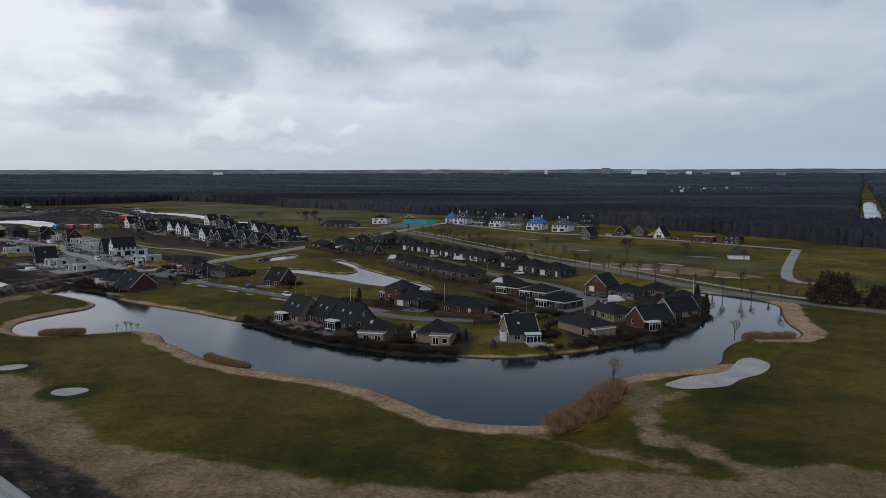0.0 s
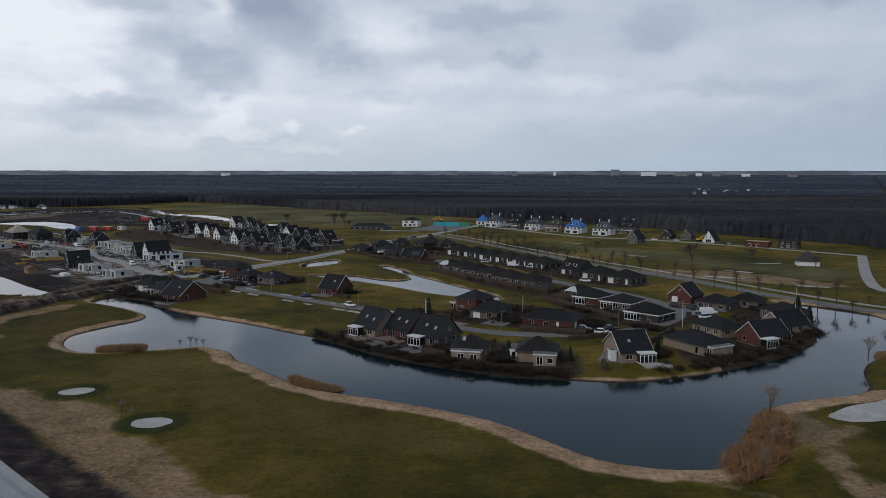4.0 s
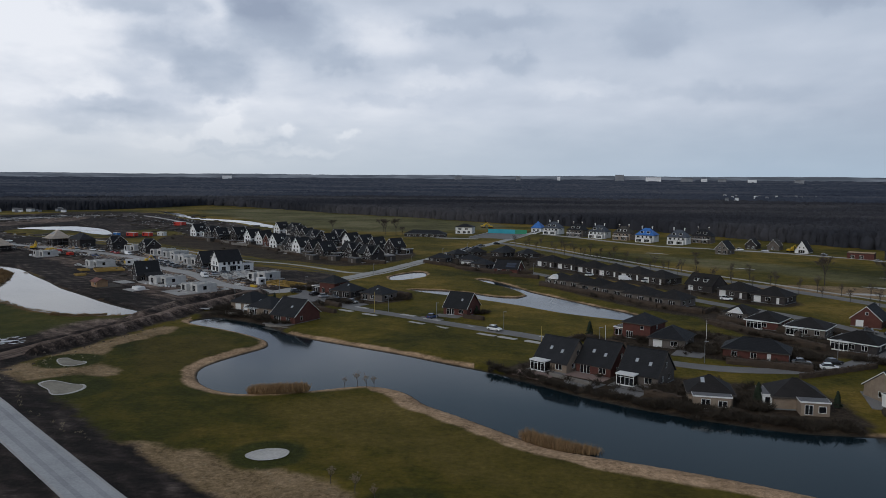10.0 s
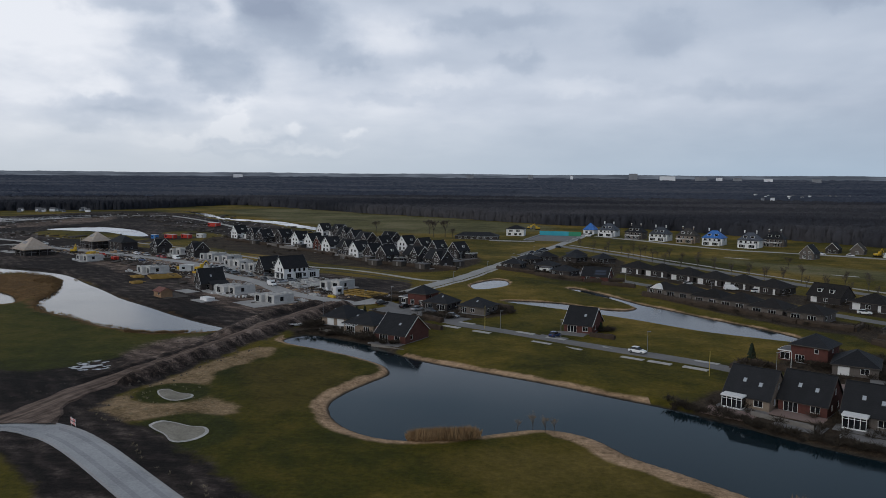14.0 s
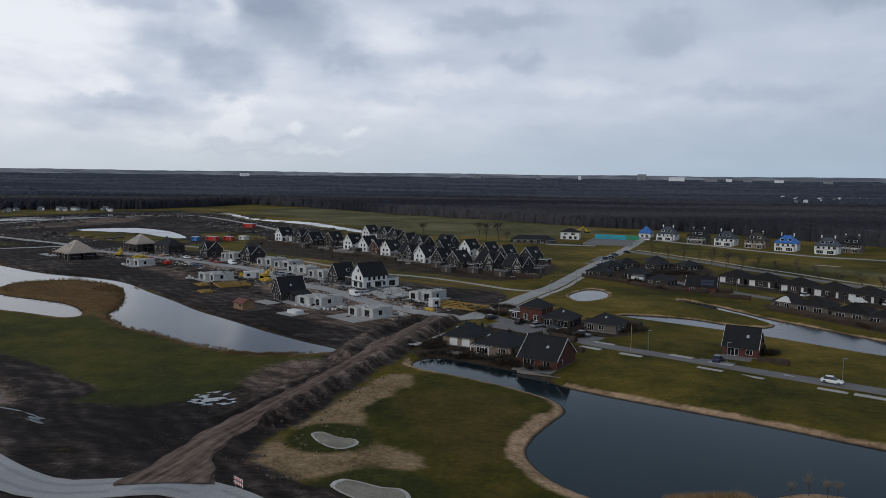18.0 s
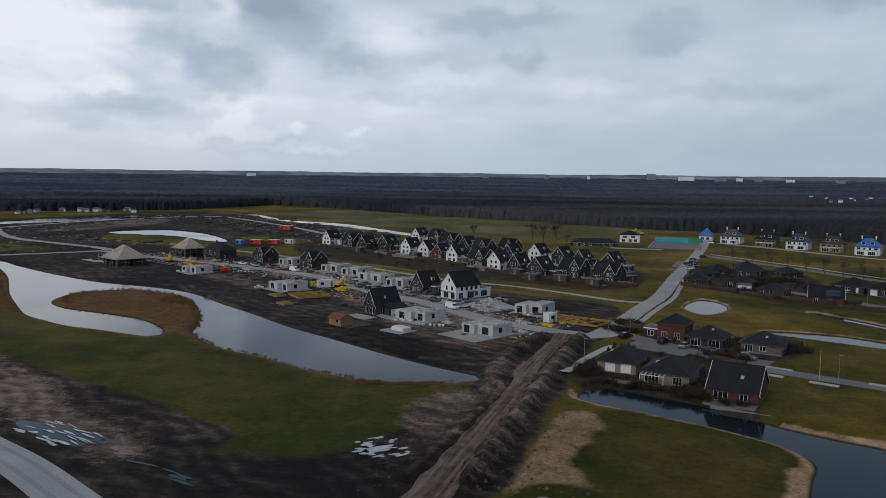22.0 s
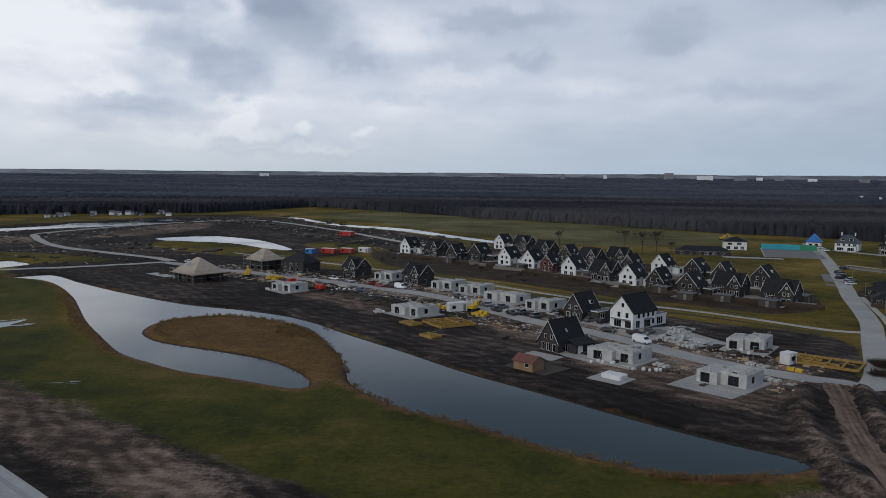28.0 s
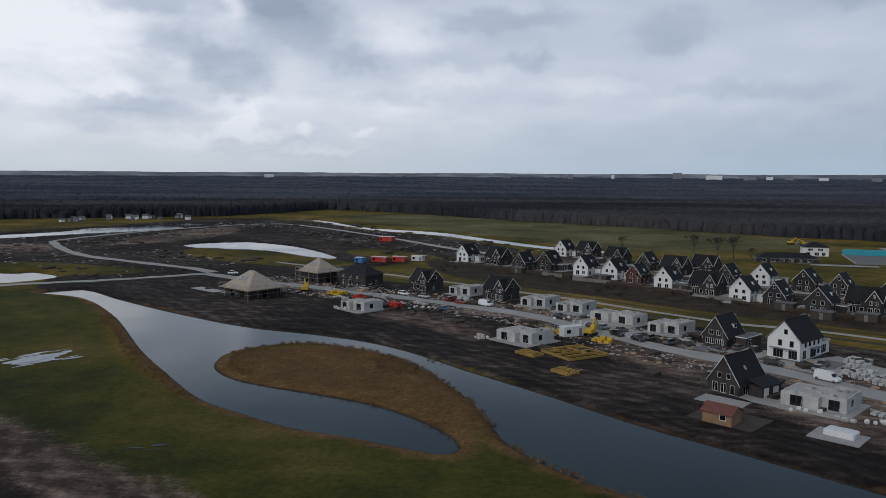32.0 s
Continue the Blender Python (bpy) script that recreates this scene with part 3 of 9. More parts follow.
def smooth_line(points, step=2.0, closed=False):
    """A Catmull-Rom curve through plan points, cut into short straight steps."""
    p = [np.array(q, float) for q in points]
    n = len(p)
    out = []
    for i in range(n if closed else n - 1):
        if closed:
            a, b, c, d = (p[(i + k - 1) % n] for k in range(4))
        else:
            a, b, c, d = (p[min(max(i + k - 1, 0), n - 1)] for k in range(4))
        m = max(2, int(np.linalg.norm(c - b) / step))
        for k in range(m):
            t = k / m
            out.append(0.5 * (2 * b + (c - a) * t + (2 * a - 5 * b + 4 * c - d) * t * t + (3 * b - a - 3 * c + d) * t ** 3))
    if not closed:
        out.append(p[-1])
    return np.array(out)


def line_distance(X, Y, line, closed=False, reach=60.0):
    """Distance of the points to a line in plan; with closed, positive inside and negative outside the outline."""
    d = np.full(X.shape, reach)
    near = (X > line[:, 0].min() - reach) & (X < line[:, 0].max() + reach) & (Y > line[:, 1].min() - reach) & (Y < line[:, 1].max() + reach)
    x, y = X[near], Y[near]
    best = np.full(x.shape, reach * reach)
    inside = np.zeros(x.shape, bool)
    nxt = np.roll(line, -1, axis=0) if closed else line[1:]
    for (ax, ay), (bx, by) in zip(line, nxt):
        ex, ey = bx - ax, by - ay
        t = np.clip(((x - ax) * ex + (y - ay) * ey) / max(ex * ex + ey * ey, 1e-9), 0, 1)
        best = np.minimum(best, (x - ax - t * ex) ** 2 + (y - ay - t * ey) ** 2)
        if closed:
            cross = (ay > y) != (by > y)
            inside ^= cross & (x < ax + (y - ay) * ex / (ey if abs(ey) > 1e-9 else 1e-9))
    best = np.sqrt(best)
    if closed:
        best = np.where(inside, best, -best)
        d[:] = -reach
    d[near] = best
    return d


# ---------------------------------------------------------------- the plan: waters, roads, zones
WATER_Z = -0.7
CANAL_NORTH = [(-163, 281), (-160, 285), (-155, 284), (-149, 280), (-143, 276.5), (-136, 270), (-131, 264), (-123, 258), (-109, 250), (-96, 242.5),
               (-85, 235), (-75, 228.5), (-67, 221.5), (-57, 212), (-45, 203.5), (-33, 197.5), (-22, 193.5), (-10, 192.5), (0, 192), (9, 195),
               (21, 201.5), (33, 211), (45, 222), (55, 237), (61, 258), (65, 285), (68, 293)]
CANAL_SOUTH = [(82, 281), (86, 268), (83, 256), (79, 239), (78, 226), (73, 219), (61, 217), (53, 206), (48, 192), (42, 186.5), (34, 183.5),
               (24, 177), (18, 168), (12, 155), (8, 147), (2, 145.5), (-4, 146), (-10, 148.5), (-15, 153.5), (-21, 160), (-27, 165.5),
               (-36, 170.5), (-45, 174.5), (-54, 178), (-64, 182), (-72, 189.5), (-80, 197.5), (-86, 203)]
CANAL_HEAD = [(-90, 209.5), (-94, 213), (-100, 214.5), (-106, 212), (-113, 208.5), (-121, 206.5), (-127, 207.5), (-133, 212), (-137, 218.5),
              (-138.5, 225), (-137, 232.5), (-133.5, 241), (-131, 247), (-133, 254), (-140, 261), (-150, 268), (-159, 273), (-163.5, 277)]
LAKE_NORTH = [(-433, 461), (-422, 470), (-399, 452), (-370, 431), (-341, 413), (-315, 403.5), (-300, 396.5), (-287, 386), (-273, 371),
              (-255, 353), (-240, 337), (-224, 323), (-209, 309.5), (-196, 299), (-184, 290.5)]
LAKE_SOUTH = [(-185.5, 287), (-195, 283), (-203, 282), (-211, 286), (-220, 290), (-228, 296), (-238, 303), (-247, 308), (-256, 316.5),
              (-262, 325), (-265, 334), (-271, 351), (-281, 369), (-290, 381), (-301, 389), (-315, 393), (-326, 387.5), (-331, 379),
              (-329, 367), (-322, 358), (-312, 352.5), (-300, 348), (-287, 342), (-277, 333.5), (-270.5, 324.5), (-271, 319), (-279, 321.5),
              (-288, 325), (-299, 328.5), (-310, 335), (-322, 343.5), (-338, 362), (-354, 382), (-383, 422), (-411, 452)]
POND = [(-106, 350), (-89, 346.5), (-78, 337.5), (-69, 334.5), (-64, 339), (-66, 349), (-70, 358), (-76, 368), (-83, 380), (-81, 382), (-74, 372),
        (-67, 358), (-62, 348), (-58, 342.5), (-44, 322), (-33, 307.5), (-28, 297), (-28, 291), (-36, 294.5), (-51, 303), (-66, 317), (-77, 326),
        (-88, 334), (-106, 346)]
SMALL_POND = [(-121, 386), (-116, 398), (-111, 404), (-107.5, 399), (-107, 388), (-112, 379), (-118, 374)]
ARC_POND = [(-466, 651), (-457, 668), (-432, 676), (-396, 650), (-365, 608), (-356, 588), (-370, 593), (-399, 619), (-427, 628), (-451, 633)]
WEST_POND = [(-486, 512), (-472, 515), (-454, 503), (-455, 490), (-466, 480), (-540, 440), (-590, 470), (-540, 520)]
FAR_WEST = [(-660, 660), (-606, 735), (-600, 778), (-580, 803), (-558, 852), (-529, 832), (-525, 804), (-544, 752), (-575, 712), (-628, 636)]
FAR_NORTH = [(-490, 955), (-445, 905), (-391, 827), (-326, 783), (-285, 729), (-247, 680), (-218, 660), (-216, 638), (-242, 653), (-276, 690),
             (-320, 745), (-383, 797), (-445, 885), (-485, 940)]
EAST_CANAL = [(280, 636), (300, 690), (470, 1080), (482, 1076), (312, 685), (291, 632)]
WATERS = [("canal", CANAL_NORTH + CANAL_SOUTH + CANAL_HEAD, "dark still canal winding between golf turf and houses"),
          ("lake", LAKE_NORTH + LAKE_SOUTH, "grey still lake curling round a reedy spit"),
          ("pond", POND, "long still pond behind the building plots"),
          ("small_pond", SMALL_POND, "small oval pond in the meadow"),
          ("arc_pond", ARC_POND, "pale curved pond on the bare building land"),
          ("west_pond", WEST_POND, "pale pond beside the concrete road"),
          ("ditch_west", FAR_WEST, "pale ditch at the edge of the bare land"),
          ("ditch_north", FAR_NORTH, "pale ditch between bare land and meadow"),
          ("canal_east", EAST_CANAL, "straight pale canal through the woods")]
OUTLINES = {name: smooth_line(pts, 2.5, True) for name, pts, _ in WATERS}

ASPHALT = [(0, 62), (-60, 105), (-84, 123), (-117, 149), (-131, 161), (-148, 176), (-168, 194), (-179, 202), (-187, 204.3), (-195, 203), (-205, 202.5),
           (-222, 212), (-245, 229.5), (-262, 240.5), (-292, 262), (-340, 296), (-420, 350), (-520, 415)]
TRACK = [(-162.5, 333), (-164.7, 327), (-171.9, 300), (-176, 277.6), (-179.8, 260.7), (-184, 242.8), (-188, 224), (-188.6, 213), (-187.5, 204.5)]
STREET = [(-150, 338), (-157, 333.5), (-166, 338), (-174, 343.3), (-182, 350), (-190, 359), (-195.5, 366), (-202, 374), (-210, 383), (-218, 390), (-227, 398.5), (-237, 411),
          (-246, 423), (-257, 436), (-268, 444.5), (-278, 451), (-288, 457.5), (-298, 463), (-313, 471), (-328, 478.5), (-345, 488), (-370, 501), (-396, 518)]
LEFT_ROAD = [(-396, 518), (-412, 503), (-451, 477), (-520, 432), (-620, 370)]
LOOP = [(-394, 522), (-407, 533), (-435, 548), (-489, 580), (-541, 637), (-554, 671), (-533, 756), (-494, 831), (-454, 835), (-371, 742), (-306, 652), (-270, 610)]
MAIN = [(-156, 333), (-149, 346), (-136, 379), (-126, 404), (-118, 430), (-110, 458), (-100, 489), (-78, 560), (-55, 640), (-44, 690)]
PLOTS = [(-148, 338), (-141, 328), (-132, 317), (-120, 303), (-103, 291), (-88, 281), (-69, 268), (-58, 259.5), (-38, 241.5), (-20, 234), (-1, 236.5),
         (12, 245.5), (22, 257), (27, 271), (26, 286), (14, 308), (-2, 328), (-30, 366), (-56, 396), (-76, 428), (-86, 452)]
AVENUE = [(-78, 560), (-50, 512), (-27, 467), (-6, 429), (13, 395), (45, 346), (71, 301), (92, 275), (112, 257), (160, 222), (260, 160)]
FOOTPATH = [(-380, 565), (-331, 534), (-282, 500), (-240, 467), (-203, 435), (-183, 425), (-159, 409), (-141, 393), (-131, 391)]
VILLA_ROAD = [(-46, 640), (-20, 606), (20, 552), (70, 524), (110, 490), (150, 448), (156, 445)]
PAVED = [(154, 441), (111, 330), (126, 316)]

TURF = [[(-175, 225), (-170, 250), (-160, 268), (-140, 262), (-128, 248), (-136, 225), (-122, 203), (-95, 210), (-60, 176), (-15, 146), (0, 138),
         (12, 138), (40, 128), (160, 110), (190, 200), (95, 262), (70, 210), (50, 180), (20, 150), (0, 116), (-40, 126), (-60, 130), (-80, 148),
         (-95, 166), (-135, 178), (-150, 192), (-170, 212)]]
DRY = [[(-167, 266), (-161, 263), (-164, 252), (-168, 243), (-166, 234), (-161, 224), (-154.5, 219), (-155, 214.5), (-161, 213), (-169, 208),
        (-158, 194), (-150, 188), (-133, 175.5), (-138, 174), (-162, 193), (-181, 214), (-178, 228), (-175.5, 238), (-172.5, 251)],
       [(-139, 177), (-115, 173), (-105, 168.5), (-91, 160), (-89, 152), (-77, 146.5), (-72, 139), (-61, 129.5), (-50, 126.5), (-33, 121.5), (-22, 117), (-11, 117),
        (1, 116), (4, 108), (0, 92), (-50, 88), (-70, 122), (-87, 136), (-101, 150), (-127, 170)],
       [(6, 122), (26, 125), (33, 121), (46, 124), (64, 117), (60, 96), (6, 96)],
       [(33, 126), (41, 129), (49, 130), (54, 125), (52, 118), (40, 118)],
       [(20, 158), (23, 170), (28, 174), (30, 164), (26, 156)],
       [(20, 372), (60, 376), (92, 352), (100, 330), (70, 338), (40, 356)]]
MEADOW = [[(-186, 286), (-238, 304), (-266, 322), (-300, 332), (-345, 360), (-420, 455), (-520, 440), (-420, 352), (-330, 290), (-240, 232), (-200, 236)]]
FIELD = [[(-440, 960), (-330, 800), (-230, 684), (-190, 650), (-130, 660), (-70, 720), (-150, 835), (-247, 905), (-377, 1025)], [(-10, 500), (40, 470), (90, 420), (120, 380), (100, 350), (60, 400), (20, 450)]]
OLIVE = [[(-165, 250), (-151, 257), (-141, 252), (-138, 241), (-141, 223), (-147, 214), (-154, 224), (-159, 236)], [(-118, 196), (-96, 203), (-70, 182), (-40, 164), (-24, 150), (-50, 148), (-84, 172)],
         [(36, 150), (60, 162), (84, 150), (70, 132), (46, 136)]]
COLLARS = ((-170.0, 226.3, 7.2), (-159, 204.5, 9.5), (-107.1, 173.4, 6.0), (-83.9, 156.8, 6.2))
MUD = [[(-178, 287), (-166, 322), (-158, 333), (-153, 346), (-143, 380), (-175, 403), (-205, 421), (-243, 455), (-284, 489), (-333, 526), (-305, 590),
        (-262, 636), (-287, 686), (-322, 736), (-387, 788), (-452, 878), (-545, 915), (-598, 800), (-640, 690), (-560, 560), (-470, 520), (-440, 470),
        (-400, 452), (-340, 412), (-290, 388), (-240, 337), (-200, 302)],
       [(-192, 262), (-183, 284), (-176, 286), (-180, 250), (-186, 212), (-200, 212), (-225, 222), (-238, 238), (-205, 240)], [(-302, 296), (-275, 281), (-250, 267), (-230, 254), (-220, 242), (-236, 238), (-262, 256), (-294, 280)]]
PALE = [[(-191.0, 275.7), (-183.5, 276.7), (-182.7, 271.4), (-186.4, 255.7), (-191.1, 241.4), (-194.5, 240.5), (-192.8, 249.7), (-195.8, 261.6)],
        [(-309.3, 300.9), (-290.5, 286.6), (-276.1, 276.8), (-267.1, 265.9), (-258.9, 259.2), (-261.1, 252.0), (-265.4, 248.6), (-272.1, 249.1)],
        [(-350, 326), (-314, 303), (-284, 285), (-268, 271), (-256, 258), (-232, 240), (-245, 233), (-270, 250), (-330, 294), (-390, 338)],
        [(-205, 330), (-190, 315), (-176, 320), (-168, 340), (-190, 358), (-214, 352)], [(-238, 398), (-226, 384), (-220, 374), (-224, 366), (-234, 378), (-244, 392)], [(-306, 432), (-284, 412), (-272, 398), (-268, 410), (-282, 430), (-298, 440)],
        [(-520, 700), (-500, 640), (-470, 700), (-480, 780), (-505, 790)], [(-600, 600), (-560, 575), (-520, 600), (-560, 640)], [(-250, 590), (-225, 560), (-190, 525), (-160, 490), (-140, 465), (-150, 490), (-175, 530), (-210, 570), (-235, 600)]]
DRY_LINES = [([(-14, 150), (-7, 144), (-0.7, 142), (4, 140), (9, 136), (14, 133), (20, 131), (26, 127)], 0.9), ([(33, 164), (28, 160), (24.8, 153), (23.8, 143), (25, 137), (27.5, 140), (31, 133), (36, 125)], 1.8),
             ([(-172, 233), (-166, 229), (-163, 222), (-166, 217)], 1.0)]
GARDEN = [[(-306, 588), (-296, 536), (-275, 509), (-233, 476), (-196, 444), (-176, 434), (-150, 418), (-128, 436), (-122, 482), (-150, 520), (-176, 566), (-205, 596), (-232, 634), (-262, 610)],
          [(-58, 370), (-44, 372), (-8, 322), (4, 308), (-6, 298), (-24, 308), (-44, 338)], [(-62, 432), (-44, 440), (0, 372), (28, 338), (22, 322), (4, 332), (-22, 372), (-48, 408)],
          [(-12, 300), (6, 306), (34, 268), (22, 248), (6, 250), (-8, 276)], [(-46, 262), (-26, 282), (0, 262), (6, 250), (-6, 236), (-26, 244), (-40, 250)],
          [(-66, 238), (-50, 244), (-34, 226), (-10, 218), (-10, 190), (-24, 190), (-40, 197), (-58, 209), (-72, 221)], [(16, 222), (36, 256), (52, 284), (67, 284), (64, 256), (50, 224), (34, 207), (22, 199)],
          [(-112, 440), (-96, 480), (-60, 496), (-50, 470), (-66, 404), (-84, 400), (-98, 420)], [(-164, 296), (-150, 318), (-140, 342), (-128, 340), (-106, 326), (-112, 314), (-130, 306), (-133, 266), (-150, 277), (-163, 283)]]
GREEN = [[(-446, 624), (-400, 612), (-356, 580), (-340, 556), (-380, 552), (-436, 588)], [(-560, 520), (-500, 545), (-440, 532), (-424, 516), (-470, 500)], [(-350, 640), (-320, 620), (-300, 590), (-320, 586), (-356, 612)]]
RUST = [[(-326, 380), (-300, 388), (-282, 366), (-268, 342), (-266, 330), (-272, 326), (-280, 338), (-300, 350), (-322, 362)]]


def far_rise(X, Y):
    """The land lifts a little towards the horizon."""
    r = np.hypot(X + 130, Y - 100)
    return 21.0 * np.clip((r - 2200) / 2600, 0, 1) ** 1.3


LINES = {"track": smooth_line(TRACK, 3), "asphalt": smooth_line(ASPHALT, 3),
         "berm_east": smooth_line([(-159.5, 329), (-164.5, 311), (-168.2, 295.5), (-172.1, 278), (-177.1, 256.8), (-180.6, 243), (-183, 233)], 3),
         "berm_west": smooth_line([(-169.5, 331), (-174, 320), (-178.2, 307), (-180.5, 291), (-180.8, 279)], 3),
         "ridge_west": smooth_line([(-168.5, 316), (-173.2, 302), (-177.6, 283), (-182.2, 264.5), (-187, 249), (-191.5, 232)], 3)}


def land(X, Y):
    """Height of the land, and its distance to the nearest water (negative in it)."""
    X, Y = np.asarray(X, float), np.asarray(Y, float)
    wet = np.full(X.shape, -60.0)
    for line in OUTLINES.values():
        wet = np.maximum(wet, line_distance(X, Y, line, True, 30.0))
    d = -wet
    wave = 0.10 * np.sin(X * 0.11 + 1.3) * np.cos(Y * 0.09) + 0.06 * np.sin(X * 0.31 + Y * 0.27)
    z = np.where(d > 0, WATER_Z * np.clip(1 - d / 2.6, 0, 1) ** 1.5, WATER_Z + np.clip(d * 0.55, -1.8, 0))
    z = z + wave * np.clip(d / 6, 0, 1) * np.clip((1200 - np.hypot(X + 130, Y - 250)) / 300, 0, 1)
    way = line_distance(X, Y, LINES["track"], False, 20.0)
    for name, tall, half in (("berm_east", 1.7, 2.6), ("berm_west", 1.5, 2.8), ("ridge_west", 0.7, 1.8)):
        dist = line_distance(X, Y, LINES[name], False, 20.0)
        z = z + 0.96 * tall * np.clip(1 - (dist / half) ** 2, 0, 1) * np.clip(d / 3, 0, 1) * np.clip((way - 2.0) / 1.0, 0, 1)
    z = z + 0.35 * np.clip(1 - (way / 6.0) ** 2, 0, 1) * np.clip(d / 3, 0, 1)
    return z + far_rise(X, Y), d


def axis(core0, core1, step, mid0, mid1, mid_step, far=4850):
    lo = list(np.arange(mid0, core0, mid_step))
    mid = list(np.arange(core0, core1, step))
    hi = list(np.arange(core1, mid1, mid_step))
    a, b, g = mid0, mid1, mid_step
    down, up = [], []
    while a > -far:
        g *= 1.25
        a -= g
        down.append(max(a, -far))
    g = mid_step
    while b < far:
        up.append(b)
        g *= 1.25
        b += g
    return np.array(down[::-1] + lo + mid + hi + up + [far])


xs = axis(-480, 130, 1.6, -690, 500, 4.5)
ys = axis(96, 470, 1.6, 20, 1090, 4.5)
GX, GY = np.meshgrid(xs, ys)
gz, shore = land(GX.ravel(), GY.ravel())
gx, gy = GX.ravel(), GY.ravel()
nx, ny = len(xs), len(ys)
GZ = gz.reshape(ny, nx)


def height(x, y):
    """Height of the land at one place, from the sheet itself."""
    i = int(np.clip(np.searchsorted(xs, x) - 1, 0, nx - 2))
    j = int(np.clip(np.searchsorted(ys, y) - 1, 0, ny - 2))
    u, v = (x - xs[i]) / (xs[i + 1] - xs[i]), (y - ys[j]) / (ys[j + 1] - ys[j])
    return float(GZ[j, i] * (1 - u) * (1 - v) + GZ[j, i + 1] * u * (1 - v) + GZ[j + 1, i] * (1 - u) * v + GZ[j + 1, i + 1] * u * v)


gm = bpy.data.meshes.new("ground")
idx = np.arange(nx * ny).reshape(ny, nx)
quads = np.stack([idx[:-1, :-1], idx[:-1, 1:], idx[1:, 1:], idx[1:, :-1]], -1).reshape(-1, 4)
gm.vertices.add(nx * ny)
gm.vertices.foreach_set("co", np.stack([gx, gy, gz], 1).astype(np.float32).ravel())
gm.loops.add(quads.size)
gm.loops.foreach_set("vertex_index", quads.astype(np.int32).ravel())
gm.polygons.add(len(quads))
gm.polygons.foreach_set("loop_start", np.arange(0, quads.size, 4, dtype=np.int32))
gm.polygons.foreach_set("loop_total", np.full(len(quads), 4, np.int32))
gm.update(calc_edges=True)


def zone_field(polys):
    d = np.full(gx.shape, -40.0)
    for pts in polys:
        d = np.maximum(d, line_distance(gx, gy, smooth_line(pts, 4, True), True, 40.0))
    return d


canal_d = -line_distance(gx, gy, OUTLINES["canal"], True, 40.0)
pond_d = -np.maximum(line_distance(gx, gy, OUTLINES["pond"], True, 40.0), line_distance(gx, gy, OUTLINES["small_pond"], True, 40.0))
lake_d = -line_distance(gx, gy, OUTLINES["lake"], True, 40.0)
south = (gy < 262 - 0.66 * (gx + 131)) | (gx < -128)          # the golf side of the canal
golf = (canal_d < 39) & (((gx < -20) & (gy < 0.55 * (-gx) + 170)) | (gy < 190) | (gx > 62))
fields = {
    "turf": zone_field(TURF),
    "dry": np.minimum(np.minimum.reduce([np.hypot(gx - bx, gy - by) - far for bx, by, far in COLLARS]), np.maximum.reduce([zone_field(DRY)] + [wide - line_distance(gx, gy, smooth_line(pts, 2), False, 40.0) for pts, wide in DRY_LINES])),
    "meadow": zone_field(MEADOW),
    "field": zone_field(FIELD),
    "olive": zone_field(OLIVE),
    "ring": np.maximum.reduce([far - np.hypot(gx - bx, gy - by) for bx, by, far in COLLARS]),
    "garden": zone_field(GARDEN),
    # bank tops: dry pale soil, with their lit look put into the colour
    "crest": np.maximum.reduce([wide - line_distance(gx, gy, LINES[key], False, 40.0) for key, wide in (("berm_east", 0.3), ("ridge_west", 0.6))]),
    "mud": np.maximum(np.minimum(zone_field(MUD), -zone_field(GREEN)), np.maximum(11.0 - line_distance(gx, gy, LINES["asphalt"], False, 40.0), 8.6 - line_distance(gx, gy, LINES["track"], False, 40.0))),
    "pale": np.minimum(np.maximum.reduce([zone_field(PALE), 10.0 - line_distance(gx, gy, smooth_line(STREET[3:-2], 3), False, 40.0),
                                          0.4 - line_distance(gx, gy, LINES["berm_east"], False, 40.0), 0.2 - line_distance(gx, gy, LINES["berm_west"], False, 40.0)]),
                       line_distance(gx, gy, LINES["asphalt"], False, 40.0) - 9.0),
    "rust": np.maximum(zone_field(RUST), np.where((gy < 345 - 0.72 * (gx + 240)) | (gx < -400), 3.4 - lake_d, -40.0)),
    "bank": np.maximum(np.where(golf, np.where(gx > -60, 6.2, np.where(gx > -98, 5.4, 3.3)) - canal_d, np.where((gx < -77) & ((gx > -131) | (gy < 274.5 - 0.5 * (gx + 150))), 2.2 - canal_d, np.where((gx > -12) & (gx < 24), 1.3 - canal_d, -40.0))), 1.2 - pond_d),
    "edge": 0.55 - shore,
}
for name, values in fields.items():
    at = gm.attributes.new(name, "FLOAT", "POINT")
    at.data.foreach_set("value", np.clip(values, -40, 40).astype(np.float32))
gm.polygons.foreach_set("use_smooth", np.ones(len(quads), bool))
ground = new("ground", gm)
gm.materials.append(M["land"])
tagged(ground, "grass, dry rough and bare dark soil of a golf village", "ground", kind="structure")


def outset(line, by):
    t = np.roll(line, -1, 0) - np.roll(line, 1, 0)
    t /= np.maximum(np.linalg.norm(t, axis=1, keepdims=True), 1e-9)
    area = np.sum(line[:, 0] * np.roll(line[:, 1], -1) - np.roll(line[:, 0], -1) * line[:, 1])
    sign = 1 if area > 0 else -1
    return line + sign * by * np.stack([t[:, 1], -t[:, 0]], 1)


for name, pts, label in WATERS:
    line = outset(OUTLINES[name], 0.9)
    if np.sum(line[:, 0] * np.roll(line[:, 1], -1) - np.roll(line[:, 0], -1) * line[:, 1]) < 0:
        line = line[::-1]
    s = Solid()
    s.add([(float(x), float(y), WATER_Z) for x, y in line], [tuple(range(len(line)))])
    tagged(part("water_" + name, s, "water"), label, "water", kind="structure")


